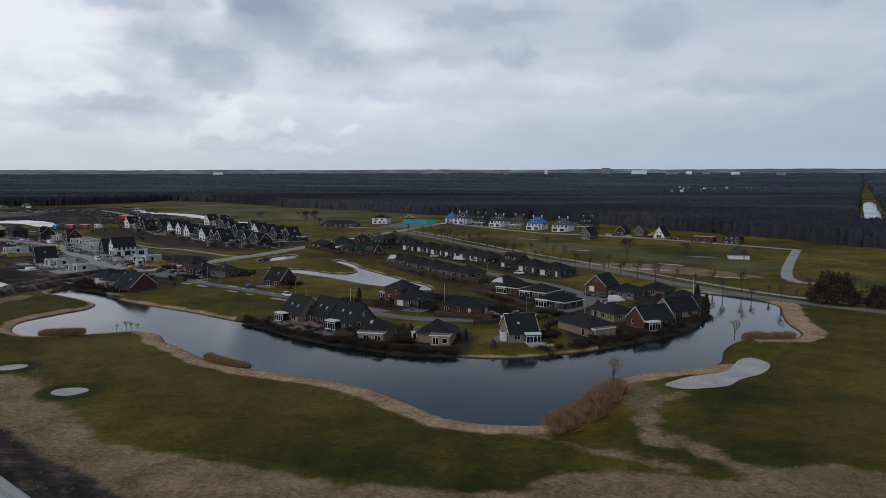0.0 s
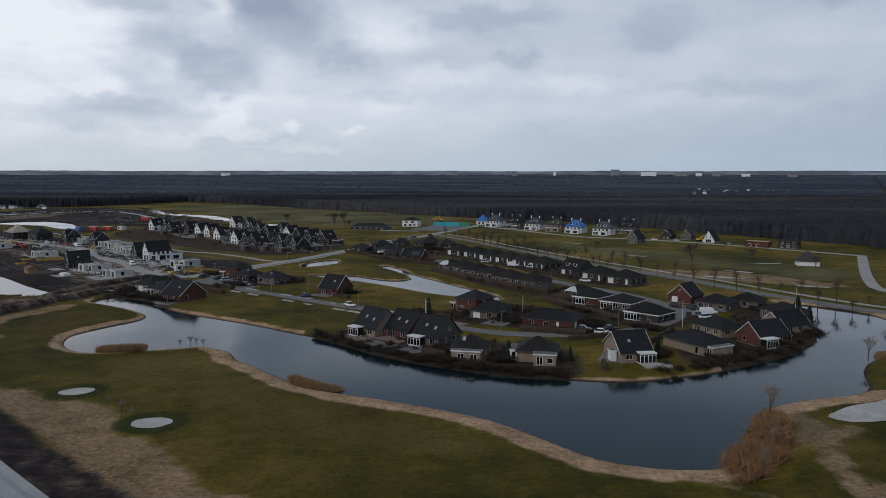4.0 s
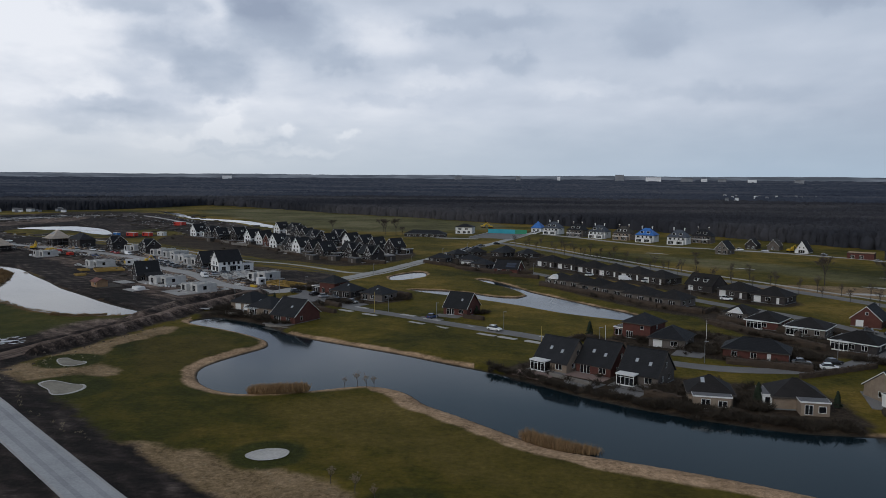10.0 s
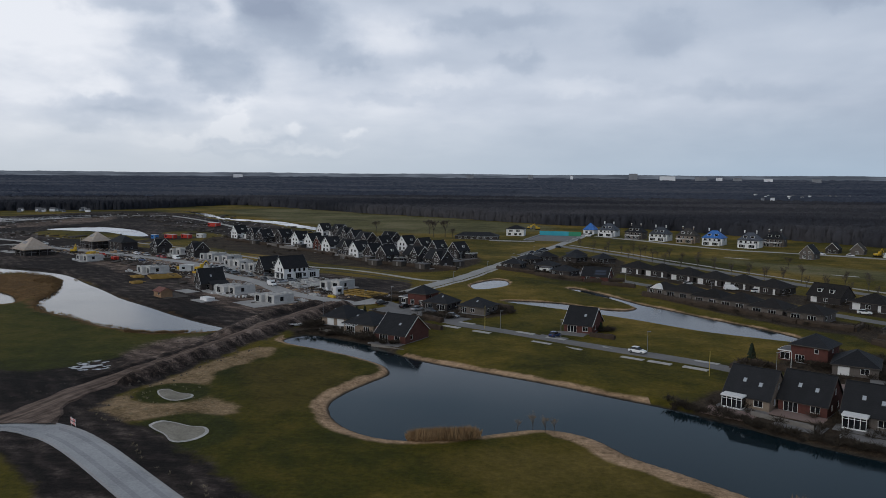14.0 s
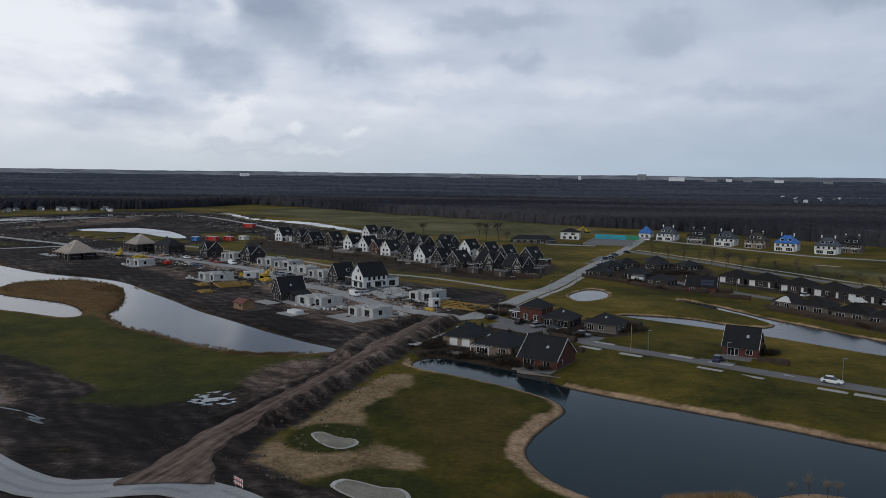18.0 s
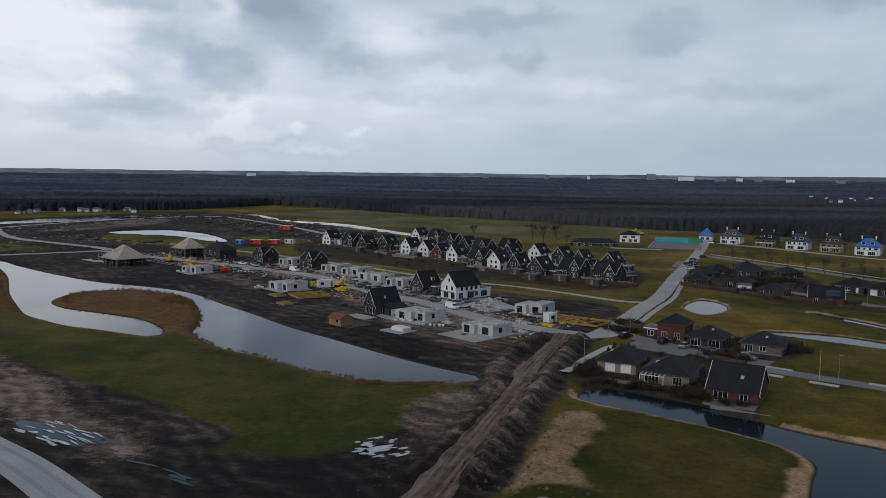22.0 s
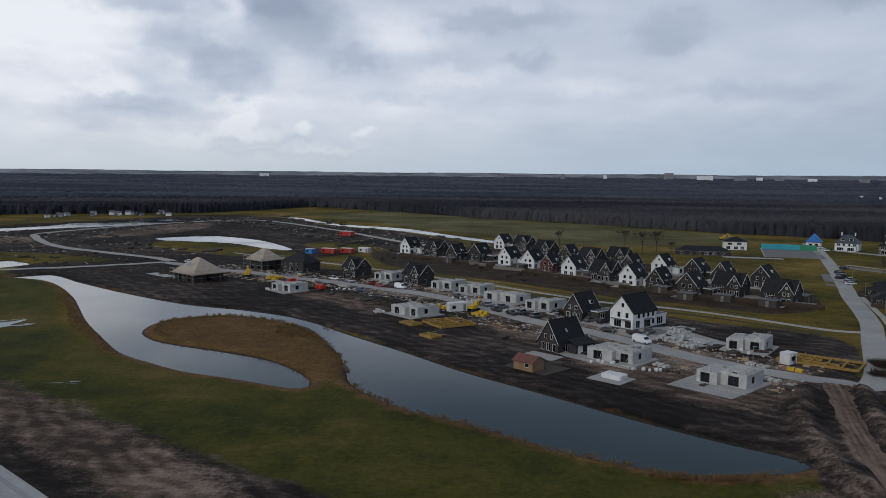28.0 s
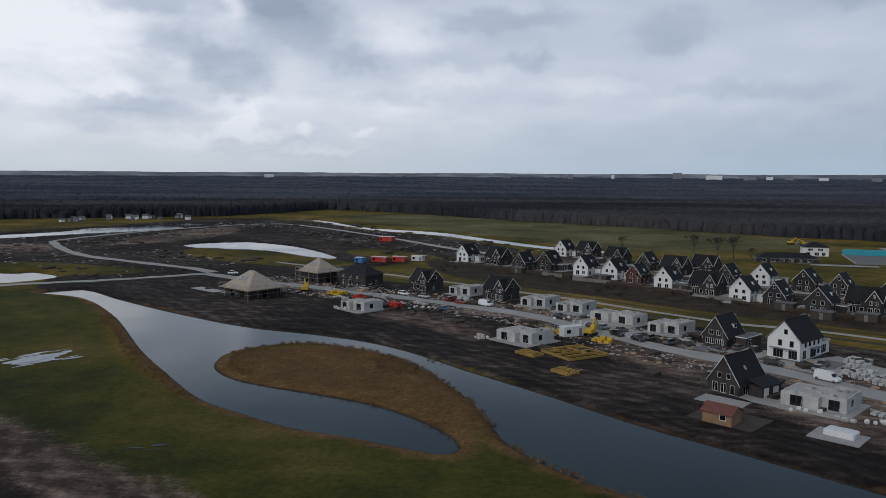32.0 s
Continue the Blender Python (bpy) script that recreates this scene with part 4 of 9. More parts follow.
def ribbon(name, points, width, material, label, category="road", lift=0.07, step=3.0, wobble=0.0, depth=0.3):
    """A strip of paving laid along a line on the land, with an edge of its own thickness."""
    line = smooth_line(points, step)
    t = np.gradient(line, axis=0)
    t /= np.maximum(np.linalg.norm(t, axis=1, keepdims=True), 1e-9)
    side = np.stack([-t[:, 1], t[:, 0]], 1)
    half = np.full(len(line), width / 2)
    if wobble:
        half += wobble * np.sin(np.arange(len(line)) * 0.9) * np.cos(np.arange(len(line)) * 0.37)
    rows = [line + side * half[:, None] * k for k in (1, 0.35, -0.35, -1)]
    z = [land(r[:, 0], r[:, 1])[0] + lift for r in rows]
    zmax = np.maximum.reduce(z)
    s = Solid()
    n = len(line)
    for r, zz in zip(rows, z):
        s.v.extend([(float(a), float(b), float(c)) for (a, b), c in zip(r, np.maximum(zz, zmax - 0.15))])
    for r, zz in ((rows[0], z[0]), (rows[3], z[3])):
        s.v.extend([(float(a), float(b), float(c) - depth) for (a, b), c in zip(r, np.maximum(zz, zmax - 0.15))])
    for i in range(n - 1):
        for k in range(3):
            s.f.append((k * n + i, (k + 1) * n + i, (k + 1) * n + i + 1, k * n + i + 1))
        s.f.append((4 * n + i, i, i + 1, 4 * n + i + 1))
        s.f.append((3 * n + i, 5 * n + i, 5 * n + i + 1, 3 * n + i + 1))
    return tagged(part(name, s, material), label, category, kind="structure")


ribbon("road_asphalt", ASPHALT, 6.4, "asphalt", "grey asphalt access road with dark earth shoulders")
ribbon("road_main", MAIN, 5.8, "concrete_road", "pale brick-paved village road", lift=0.11)
ribbon("road_street", STREET, 5.8, "concrete_road", "dusty pale concrete street through the building site", lift=0.09, wobble=0.4)
ribbon("road_left", LEFT_ROAD, 5.0, "path_gravel", "pale gravel road beside the lake", wobble=0.3)
ribbon("road_loop", LOOP, 5.0, "path_gravel", "pale gravel haul road looping over bare land", lift=0.12, wobble=0.4)
ribbon("road_plots", PLOTS, 5.0, "paving", "grey paved lane past empty plots")
ribbon("road_avenue", AVENUE, 6.0, "paving", "grey tree-lined avenue", lift=0.08)
ribbon("footpath_avenue", [(x + 8.5, y + 4.5) for x, y in AVENUE], 2.2, "path_gravel", "gravel footpath along the avenue", "path")
ribbon("footpath_meadow", FOOTPATH, 2.6, "path_gravel", "straight pale gravel footpath across the grass", "path")
ribbon("road_villas", VILLA_ROAD, 5.0, "concrete_road", "pale road in front of white villas", lift=0.1)
ribbon("road_paved", PAVED, 4.4, "concrete_road", "pale wide concrete strip in a field", lift=0.1)
ribbon("footpath_curb", [(-152, 322), (-156, 316), (-162, 303), (-166, 292)], 2.0, "concrete", "curved pale concrete path", "path")
ribbon("footpath_main", [(-144, 346), (-131, 379), (-121, 404), (-113, 432), (-106, 458)], 1.8, "path_gravel", "narrow path beside the village road", "path")


def dirt_track():
    """A rutted track: wheel hollows and crowns across its width, ragged edges that run out into the soil."""
    line = smooth_line(TRACK, 1.5)
    t = np.gradient(line, axis=0)
    t /= np.maximum(np.linalg.norm(t, axis=1, keepdims=True), 1e-9)
    side = np.stack([-t[:, 1], t[:, 0]], 1)
    far = np.concatenate([[0], np.cumsum(np.linalg.norm(np.diff(line, axis=0), axis=1))])
    half = np.interp(far, (0, 6, 34, 57, 75, 93, 112, 119, 124, 130), (3.4, 2.4, 2.15, 2.15, 2.3, 2.5, 3.3, 3.4, 4.4, 7.0))
    rr = np.random.default_rng(33)
    across = np.linspace(-1, 1, 17)
    s, n, m = Solid(), len(line), len(across)
    mid_z = land(line[:, 0], line[:, 1])[0]
    for k, u in enumerate(across):
        ragged = 1 + (0.10 * np.sin(far * 0.7 + 2 * u) + rr.uniform(-0.06, 0.06, n)) * abs(u)
        q = line + side * (half * u * ragged)[:, None]
        z = land(q[:, 0], q[:, 1])[0]
        rut = -0.10 * sum(math.exp(-((u - c) / 0.11) ** 2) for c in (-0.62, -0.18, 0.22, 0.66))
        z = np.maximum(z, mid_z - 0.1) + 0.22 + rut + rr.uniform(-0.02, 0.02, n) if abs(u) < 0.99 else z - 0.12
        s.v.extend(np.column_stack([q, z]).tolist())
    for k in range(m - 1):
        s.f.extend([((k + 1) * n + i, (k + 1) * n + i + 1, k * n + i + 1, k * n + i) for i in range(n - 1)])
    tagged(part("road_track", s, "dirt_track"), "rutted brown dirt track between low earth banks", "road", kind="structure")


dirt_track()
ribbon("ditch_footpath", [(x - 4.5, y - 5.5) for x, y in FOOTPATH[1:-1]], 2.2, "grass_ditch", "dark damp ditch beside the footpath", "ditch", lift=0.03, wobble=0.3, depth=0.1)
ribbon("ditch_estate", [(x + 4.0, y + 5.0) for x, y in FOOTPATH[1:-2]], 1.6, "grass_ditch", "dark damp ditch beside the estate gardens", "ditch", lift=0.03, wobble=0.3, depth=0.1)
lane = smooth_line(ASPHALT, 3)
along_lane = np.gradient(lane, axis=0)
along_lane /= np.linalg.norm(along_lane, axis=1, keepdims=True)
across_lane = np.stack([-along_lane[:, 1], along_lane[:, 0]], 1)
for off, wide, m, label in ((-2.95, 0.22, "path_gravel", "pale dusty edge strip of the asphalt road"), (2.95, 0.22, "path_gravel", "pale dusty edge strip of the asphalt road"),
                            (-1.4, 0.8, "asphalt_worn", "dark worn wheel track on asphalt"), (1.3, 0.8, "asphalt_worn", "dark worn wheel track on asphalt")):
    ribbon("road_strip", [tuple(q) for q in lane + across_lane * off], wide, m, label, "road surface", lift=0.085, depth=0.02)

# ---------------------------------------------------------------- houses
def clip_poly(poly, a, b, c):
    """The part of a convex polygon where a*u + b*z <= c."""
    out = []
    for (u0, z0), (u1, z1) in zip(poly, poly[1:] + poly[:1]):
        s0, s1 = a * u0 + b * z0 - c, a * u1 + b * z1 - c
        if s0 <= 1e-6:
            out.append((u0, z0))
        if (s0 < -1e-6 and s1 > 1e-6) or (s0 > 1e-6 and s1 < -1e-6):
            t = s0 / (s0 - s1)
            out.append((u0 + t * (u1 - u0), z0 + t * (z1 - z0)))
    return out


def wall_panel(p0, p1, top, holes, thick=0.3, peak=None, z0=-0.3):
    """A wall from p0 to p1 as seen from outside, with openings through it; peak: the height of its gable."""
    p0, p1 = Vector(p0), Vector(p1)
    length = (p1 - p0).length
    along = (p1 - p0) / length
    inward = Vector((-along.y, along.x))
    s = Solid()
    us = sorted({0.0, length, *[max(0, u - w / 2) for u, _, w, _, _ in holes], *[min(length, u + w / 2) for u, _, w, _, _ in holes]})
    zs = sorted({z0, peak or top, top, *[z for _, z, _, _, _ in holes], *[z + h for _, z, _, h, _ in holes]})
    for ua, ub in zip(us, us[1:]):
        for za, zb in zip(zs, zs[1:]):
            cu, cz = (ua + ub) / 2, (za + zb) / 2
            if any(abs(cu - u) < w / 2 and z < cz < z + h for u, z, w, h, _ in holes):
                continue
            poly = [(ua, za), (ub, za), (ub, zb), (ua, zb)]
            if peak:
                k = (peak - top) / (length / 2)
                poly = clip_poly(poly, -k, 1, top)
                poly = clip_poly(poly, k, 1, top + k * length) if len(poly) > 2 else []
            if len(poly) < 3:
                continue
            n = len(poly)
            vs = []
            for off in (0.0, thick):
                for u, z in poly:
                    q = p0 + along * u + inward * off
                    vs.append((q.x, q.y, z))
            s.add(vs, [tuple(range(n)), tuple(range(2 * n - 1, n - 1, -1))] + [(i, n + i, n + (i + 1) % n, (i + 1) % n) for i in range(n)])
    return s.weld()


def grid_frame(w, h, cols, cross=0, b=0.09, y0=0.05, thick=0.1):
    """A window frame with its bars, as one piece; its foot on the ground line."""
    rows = [(b, h * 0.62), (h * 0.62 + b, h - b)] if cross else [(b, h - b)]
    step = (w - b) / cols
    holes = [(b + step * i + (step - b) / 2, za, step - b, zb - za, "o") for i in range(cols) for za, zb in rows]
    return wall_panel((-w / 2, y0), (w / 2, y0), h, holes, thick, None, 0.0)


SIZE = 0.84          # these are compact houses: all their plans are drawn a little large
WINDOW_STYLE = {"w": (1, 0), "W": (2, 0), "f": (3, 0), "t": (2, 1), "d": (1, 0), "g": (1, 0), "o": (0, 0), "s": (4, 0)}


def fill_opening(parent, p0, p1, hole, trim, thick=0.3):
    u, z, w, h, style = hole
    if style == "o":
        return
    p0, p1 = Vector(p0), Vector(p1)
    along = (p1 - p0).normalized()
    c = p0 + along * u
    m = Matrix.Translation((c.x, c.y, z)) @ Matrix.Rotation(math.atan2(along.y, along.x), 4, "Z")
    if style in "dg":
        lines = 6 if style == "g" else 2
        prof = []
        for k in range(lines):
            za, zb = h * k / lines, h * (k + 1) / lines
            prof += [(0.03, za + 0.03), (0.03, zb - 0.03), (0.055, zb - 0.015)]
        prof = [(0.13, 0), (0.055, 0)] + prof + [(0.055, h), (0.13, h)]
        n = len(prof)
        s = Solid().add([(sx, y, q) for sx in (-w / 2, w / 2) for y, q in prof], [tuple(range(n)), tuple(range(2 * n - 1, n - 1, -1))] + [(k, n + k, n + (k + 1) % n, (k + 1) % n) for k in range(n)])
        part("garage_door" if style == "g" else "door", s, "trim_white" if style == "g" or trim == "trim_white" else "trim_grey", parent, at=m)
        return
    b = 0.09
    cols, cross = WINDOW_STYLE[style]
    ob = part("window", grid_frame(w, h, cols, cross), trim, parent, at=m)
    part("pane", Solid().box(-w / 2 + b, w / 2 - b, 0.09, 0.11, b, h - b), "glass", ob)


def gable_roof(w, d, eave, ridge, over=0.45, end=0.3, thick=0.24):
    s = Solid()
    k = (ridge - eave) / (d / 2)
    y, zl = d / 2 + over, eave - over * k
    x = w / 2 + end
    for sg in (-1, 1):
        a = [(-x, sg * y, zl), (x, sg * y, zl), (x, 0, ridge), (-x, 0, ridge)]
        if sg > 0:
            a = [a[1], a[0], a[3], a[2]]
        s.hexa(a + [(p, q, r + thick) for p, q, r in a])
    return s.weld()


def barge_boards(w, d, eave, ridge, side, over=0.45, end=0.3):
    s = Solid()
    k = (ridge - eave) / (d / 2)
    y, zl = d / 2 + over, eave - over * k
    xa, xb = sorted((side * (w / 2 + end), side * (w / 2 + end + 0.08)))
    for sg in (-1, 1):
        a = [(xa, sg * y, zl + 0.02), (xb, sg * y, zl + 0.02), (xb, 0, ridge + 0.02), (xa, 0, ridge + 0.02)]
        if sg > 0:
            a = [a[1], a[0], a[3], a[2]]
        s.hexa(a + [(p, q, r + 0.23) for p, q, r in a])
    return s.weld()


def hip_roof(w, d, eave, ridge, over=0.55):
    s = Solid()
    x, y = w / 2 + over, d / 2 + over
    r = max(0.3, (w - d) / 2 + 0.2) if w >= d else 0.15
    q = 0.0 if w >= d else (d - w) / 2 + 0.2
    tops = [(-r, -q, ridge), (r, -q, ridge), (r, q, ridge), (-r, q, ridge)] if q else [(-r, 0, ridge), (r, 0, ridge)]
    base = [(-x, -y, eave), (x, -y, eave), (x, y, eave), (-x, y, eave)]
    low = [(a, b, eave - 0.12) for a, b, _ in base]
    if q:
        return s.add(low + base + tops, [(3, 2, 1, 0), (0, 1, 5, 4), (1, 2, 6, 5), (2, 3, 7, 6), (3, 0, 4, 7), (4, 5, 9, 8), (5, 6, 10, 9), (6, 7, 11, 10), (7, 4, 8, 11), (8, 9, 10, 11)])
    return s.add(low + base + tops, [(3, 2, 1, 0), (0, 1, 5, 4), (1, 2, 6, 5), (2, 3, 7, 6), (3, 0, 4, 7), (4, 5, 9, 8), (6, 7, 8, 9), (5, 6, 9), (7, 4, 8)])


def ridge_cap(a, b, r=0.14):
    return Solid().tube(a, b, r, r, 6)


SIDES = "SENW"


def corners(w, d, side, t=0.3):
    x, y = w / 2, d / 2
    return {"S": ((-x, -y), (x, -y)), "N": ((x, y), (-x, y)), "E": ((x, -y + t), (x, y - t)), "W": ((-x, y - t), (-x, -y + t))}[side]


def house(label, x, y, rot, w, d, eave, ridge, wall="brick_dark", roof="roof_dark", shape="gable", holes=None, trim="trim_white", chimneys=(),
          skylights=(), dormers=(), boards=True, gable_wall=None, board=None, solar=None, name="house", category="house", group="", fascia="wood_dark", z=None):
    """A house with its front to its own -y. Gable roofs have their ridge along x."""
    z = height(x, y) if z is None else z
    h = thing(name, label, category, pose(x, y, z + 0.05, 0, 0, rot) @ Matrix.Scale(SIZE, 4), group)
    part("plinth", Solid().box(-w / 2 - 0.04, w / 2 + 0.04, -d / 2 - 0.04, d / 2 + 0.04, -0.5, 0.12), "trim_grey", h)
    for side in SIDES:
        p0, p1 = corners(w, d, side)
        hs = list((holes or {}).get(side, ()))
        peak = ridge - 0.05 if shape == "gable" and side in "EW" else None
        if peak:
            k = (ridge - eave) / (d / 2)
            s = wall_panel(p0, p1, eave + 0.3 * k, hs, 0.3, peak)
        else:
            s = wall_panel(p0, p1, eave, hs)
        part("wall", s, (gable_wall or wall) if peak else wall, h)
        for hole in hs:
            fill_opening(h, p0, p1, hole, trim)
    if shape == "gable":
        part("roof", gable_roof(w, d, eave, ridge), roof, h)
        part("ridge", ridge_cap((-w / 2 - 0.3, 0, ridge + 0.24), (w / 2 + 0.3, 0, ridge + 0.24)), roof, h)
        if boards:
            for sg in (-1, 1):
                part("barge_board", barge_boards(w, d, eave, ridge, sg), board or trim, h)
        for sg in (-1, 1):
            k = (ridge - eave) / (d / 2)
            yy, zz = sg * (d / 2 + 0.5), eave - 0.45 * k
            part("gutter", Solid().box(-w / 2 - 0.25, w / 2 + 0.25, min(yy, yy - sg * 0.14), max(yy, yy - sg * 0.14), zz - 0.02, zz + 0.14), fascia, h)
    elif shape == "hip":
        part("roof", hip_roof(w, d, eave, ridge), roof, h)
        r = max(0.3, (w - d) / 2 + 0.2) if w >= d else 0.15
        part("ridge", ridge_cap((-r, 0, ridge), (r, 0, ridge), 0.13), roof, h)
        f = Solid().ring(w / 2 + 0.58, d / 2 + 0.58, 0.1, eave - 0.26, eave + 0.03)
        part("fascia", f, fascia, h)
    elif shape == "flat":
        part("roof", Solid().box(-w / 2 - 0.25, w / 2 + 0.25, -d / 2 - 0.25, d / 2 + 0.25, eave, ridge), roof, h)
        f = Solid().ring(w / 2 + 0.28, d / 2 + 0.28, 0.12, eave + 0.02, ridge + 0.06)
        part("fascia", f, fascia, h)

    def slope_z(yy):
        if shape == "hip":
            return eave + (ridge - eave) * (1 - abs(yy) / (d / 2 + 0.55))
        return eave + (ridge - eave) * (1 - abs(yy) / (d / 2)) + 0.24

    for cx, cy in chimneys:
        zc = slope_z(cy)
        s = loft([[(cx - q, cy - q, zz), (cx + q, cy - q, zz), (cx + q, cy + q, zz), (cx - q, cy + q, zz)] for q, zz in ((0.33, zc - 0.6), (0.33, ridge + 0.8), (0.42, ridge + 0.82), (0.42, ridge + 1.0))])
        part("chimney", s, wall if wall != "render_white" else "render_white", h)
    half = d / 2 + (0.55 if shape == "hip" else 0)
    pitch = math.atan2(ridge - eave, half)
    for sx, side, fr, sw, sh in skylights:
        sg = -1 if side == "S" else 1
        yy = sg * half * (1 - fr)
        m = pose(sx, yy, slope_z(yy) + 0.02) @ Matrix.Rotation(-sg * pitch, 4, "X")
        s = Solid().box(-sw / 2, sw / 2, -sh / 2, sh / 2, -0.05, 0.06)
        k = part("skylight", s, "trim_grey", h, at=m)
        part("pane", Solid().box(-sw / 2 + 0.08, sw / 2 - 0.08, -sh / 2 + 0.08, sh / 2 - 0.08, 0.06, 0.075), "sky_glass", k)
    if solar:
        sx, side, cols, rows = solar
        sg = -1 if side == "S" else 1
        for i in range(cols):
            for j in range(rows):
                yy = sg * half * (0.78 - 0.30 * j)
                m = pose(sx + (i - (cols - 1) / 2) * 1.05, yy, slope_z(yy) + 0.06) @ Matrix.Rotation(-sg * pitch, 4, "X")
                part("solar_panel", Solid().box(-0.5, 0.5, -0.8, 0.8, 0, 0.05), "solar", h, at=m)
    for dxx, side, dw, dh, roofed in dormers:
        sg = -1 if side == "S" else 1
        yf = sg * half * 0.72
        zf = slope_z(yf) - 0.1
        yb = sg * max(0.0, half * (0.72 - (dh + 0.3) / (ridge - eave)))
        m = pose(dxx, 0, 0, 0, 0, 0 if sg < 0 else 180)
        yf, yb = -abs(yf), -abs(yb)
        s = Solid().box(-dw / 2, dw / 2, yf, yb, zf - 0.3, zf + dh)
        k = part("dormer", s, "trim_white", h, at=m)
        if roofed:
            rs = Solid().add([(-dw / 2 - 0.2, yf - 0.2, zf + dh), (dw / 2 + 0.2, yf - 0.2, zf + dh), (dw / 2 + 0.2, yb, zf + dh), (-dw / 2 - 0.2, yb, zf + dh),
                              (0, yf - 0.2, zf + dh + dw * 0.42), (0, yb, zf + dh + dw * 0.42)], [(3, 2, 1, 0), (0, 1, 4), (1, 2, 5, 4), (2, 3, 5), (3, 0, 4, 5)])
        else:
            rs = Solid().box(-dw / 2 - 0.15, dw / 2 + 0.15, yf - 0.15, yb, zf + dh, zf + dh + 0.15)
        part("dormer_roof", rs, roof, k)
        ws = Solid().box(-dw / 2 + 0.2, dw / 2 - 0.2, yf - 0.03, yf - 0.005, zf + 0.25, zf + dh - 0.15)
        part("pane", ws, "glass", k)
    return h


def conservatory(h, x, y, w, d, zt=2.7, trim="trim_white", cols=4):
    """A white glazed bay on the front of a house, towards -y from y."""
    b = 0.12
    step = (w - b) / cols
    s = wall_panel((x - w / 2, y - d), (x + w / 2, y - d), zt, [(b + step * i + (step - b) / 2, 0.35, step - b, zt - 0.9, "o") for i in range(cols)] + [(b + step * i + (step - b) / 2, zt - 0.45, step - b, 0.33, "o") for i in range(cols)], b, None, 0.0)
    for sx in (x - w / 2, x + w / 2 - b):
        s.box(sx, sx + b, y - d + b, y - 0.02, 0, 0.3)
    k = part("conservatory", s, trim, h, "white framed glazed garden room")
    part("roof", Solid().box(x - w / 2 - 0.2, x + w / 2 + 0.2, y - d - 0.2, y - 0.02, zt, zt + 0.28), trim, k)
    for i in range(cols):
        xa = x - w / 2 + b + (w - b) * i / cols
        part("pane", Solid().box(xa, xa + (w - b) / cols - b, y - d + 0.04, y - d + 0.07, 0.36, zt - 0.02), "glass", k)
    for sx in (x - w / 2 + 0.04, x + w / 2 - 0.07):
        part("pane", Solid().box(sx, sx + 0.03, y - d + b, y - 0.03, 0.3, zt - 0.02), "glass", k)


def annex(h, x0, x1, y0, y1, zt, wall, roof="felt", trim="trim_white", front=None):
    """A flat-roofed wing of a house."""
    s = Solid().box(x0, x1, y0, y1, -0.4, zt)
    k = part("annex", s, wall, h)
    part("roof", Solid().box(x0 - 0.15, x1 + 0.15, y0 - 0.15, y1 + 0.15, zt, zt + 0.25), roof, k)
    f = Solid().ring((x1 - x0) / 2 + 0.2, (y1 - y0) / 2 + 0.2, 0.05, zt - 0.03, zt + 0.29)
    f.v = [(p + (x0 + x1) / 2, q + (y0 + y1) / 2, r) for p, q, r in f.v]
    part("fascia", f, trim, k)
    for cx, z, w, hh in front or ():
        part("window", grid_frame(w, hh, max(1, round(w / 1.1)), 0, 0.1, -0.06, 0.056), "trim_white", k, at=pose(cx, y0, z))
        part("pane", Solid().box(cx - w / 2 + 0.1, cx + w / 2 - 0.1, y0 - 0.025, y0 - 0.004, z + 0.1, z + hh - 0.1), "glass", k)
    return k


def place(rot, x, y, back):
    """The centre of a house whose front line has its middle at x, y."""
    a, back = radians(rot), back * SIZE
    return x - math.sin(a) * back, y + math.cos(a) * back


WIN = {"S": [(2.2, 0.9, 1.6, 1.4, "W")]}


# ---- three steep brick houses and their neighbours on the canal
def canal_house(label, fx, fy, rot, wall, left_bay):
    w, d = 10.0, 11.0
    x, y = place(rot, fx, fy, d / 2)
    h = house(label, x, y, rot, w, d, 2.7, 7.9, wall, "roof_dark", holes={
        "S": [(2.6, 0.05, 3.0, 2.3, "f"), (7.6, 0.7, 2.0, 1.6, "W")], "N": [(2.5, 0.05, 1.0, 2.2, "d"), (6.5, 0.9, 1.6, 1.3, "W")],
        "E": [(3.0, 0.9, 1.4, 1.4, "W"), (7.4, 0.9, 1.2, 1.4, "w"), (5.2, 4.0, 1.3, 1.4, "W")], "W": [(3.0, 0.9, 1.4, 1.4, "W"), (5.2, 4.0, 1.3, 1.4, "W")]},
        skylights=[(-1.4, "S", 0.5, 0.8, 1.1), (2.2, "S", 0.42, 0.8, 1.1)], chimneys=(), board="wood_dark", group="steep brick houses on the canal")
    if left_bay:
        conservatory(h, -2.2, -d / 2, 4.4, 2.6)
    s = Solid().box(-w / 2 - 0.8, w / 2 + 0.3, -d / 2 - 4.6, -d / 2 - 0.05, -0.3, 0.06)
    part("terrace", s, "paving_red" if wall == "brick_red" else "paving", h)
    return h


canal_house("steep dark-roofed tan brick house with white garden room", -61.6, 228.9, -37, "brick_tan", True)
canal_house("steep dark-roofed red brick house with terrace on the canal", -52.6, 226.2, -37, "brick_red", False)
canal_house("steep dark-roofed grey brick house with white garden room", -44.4, 218.8, -32, "brick_grey", True)

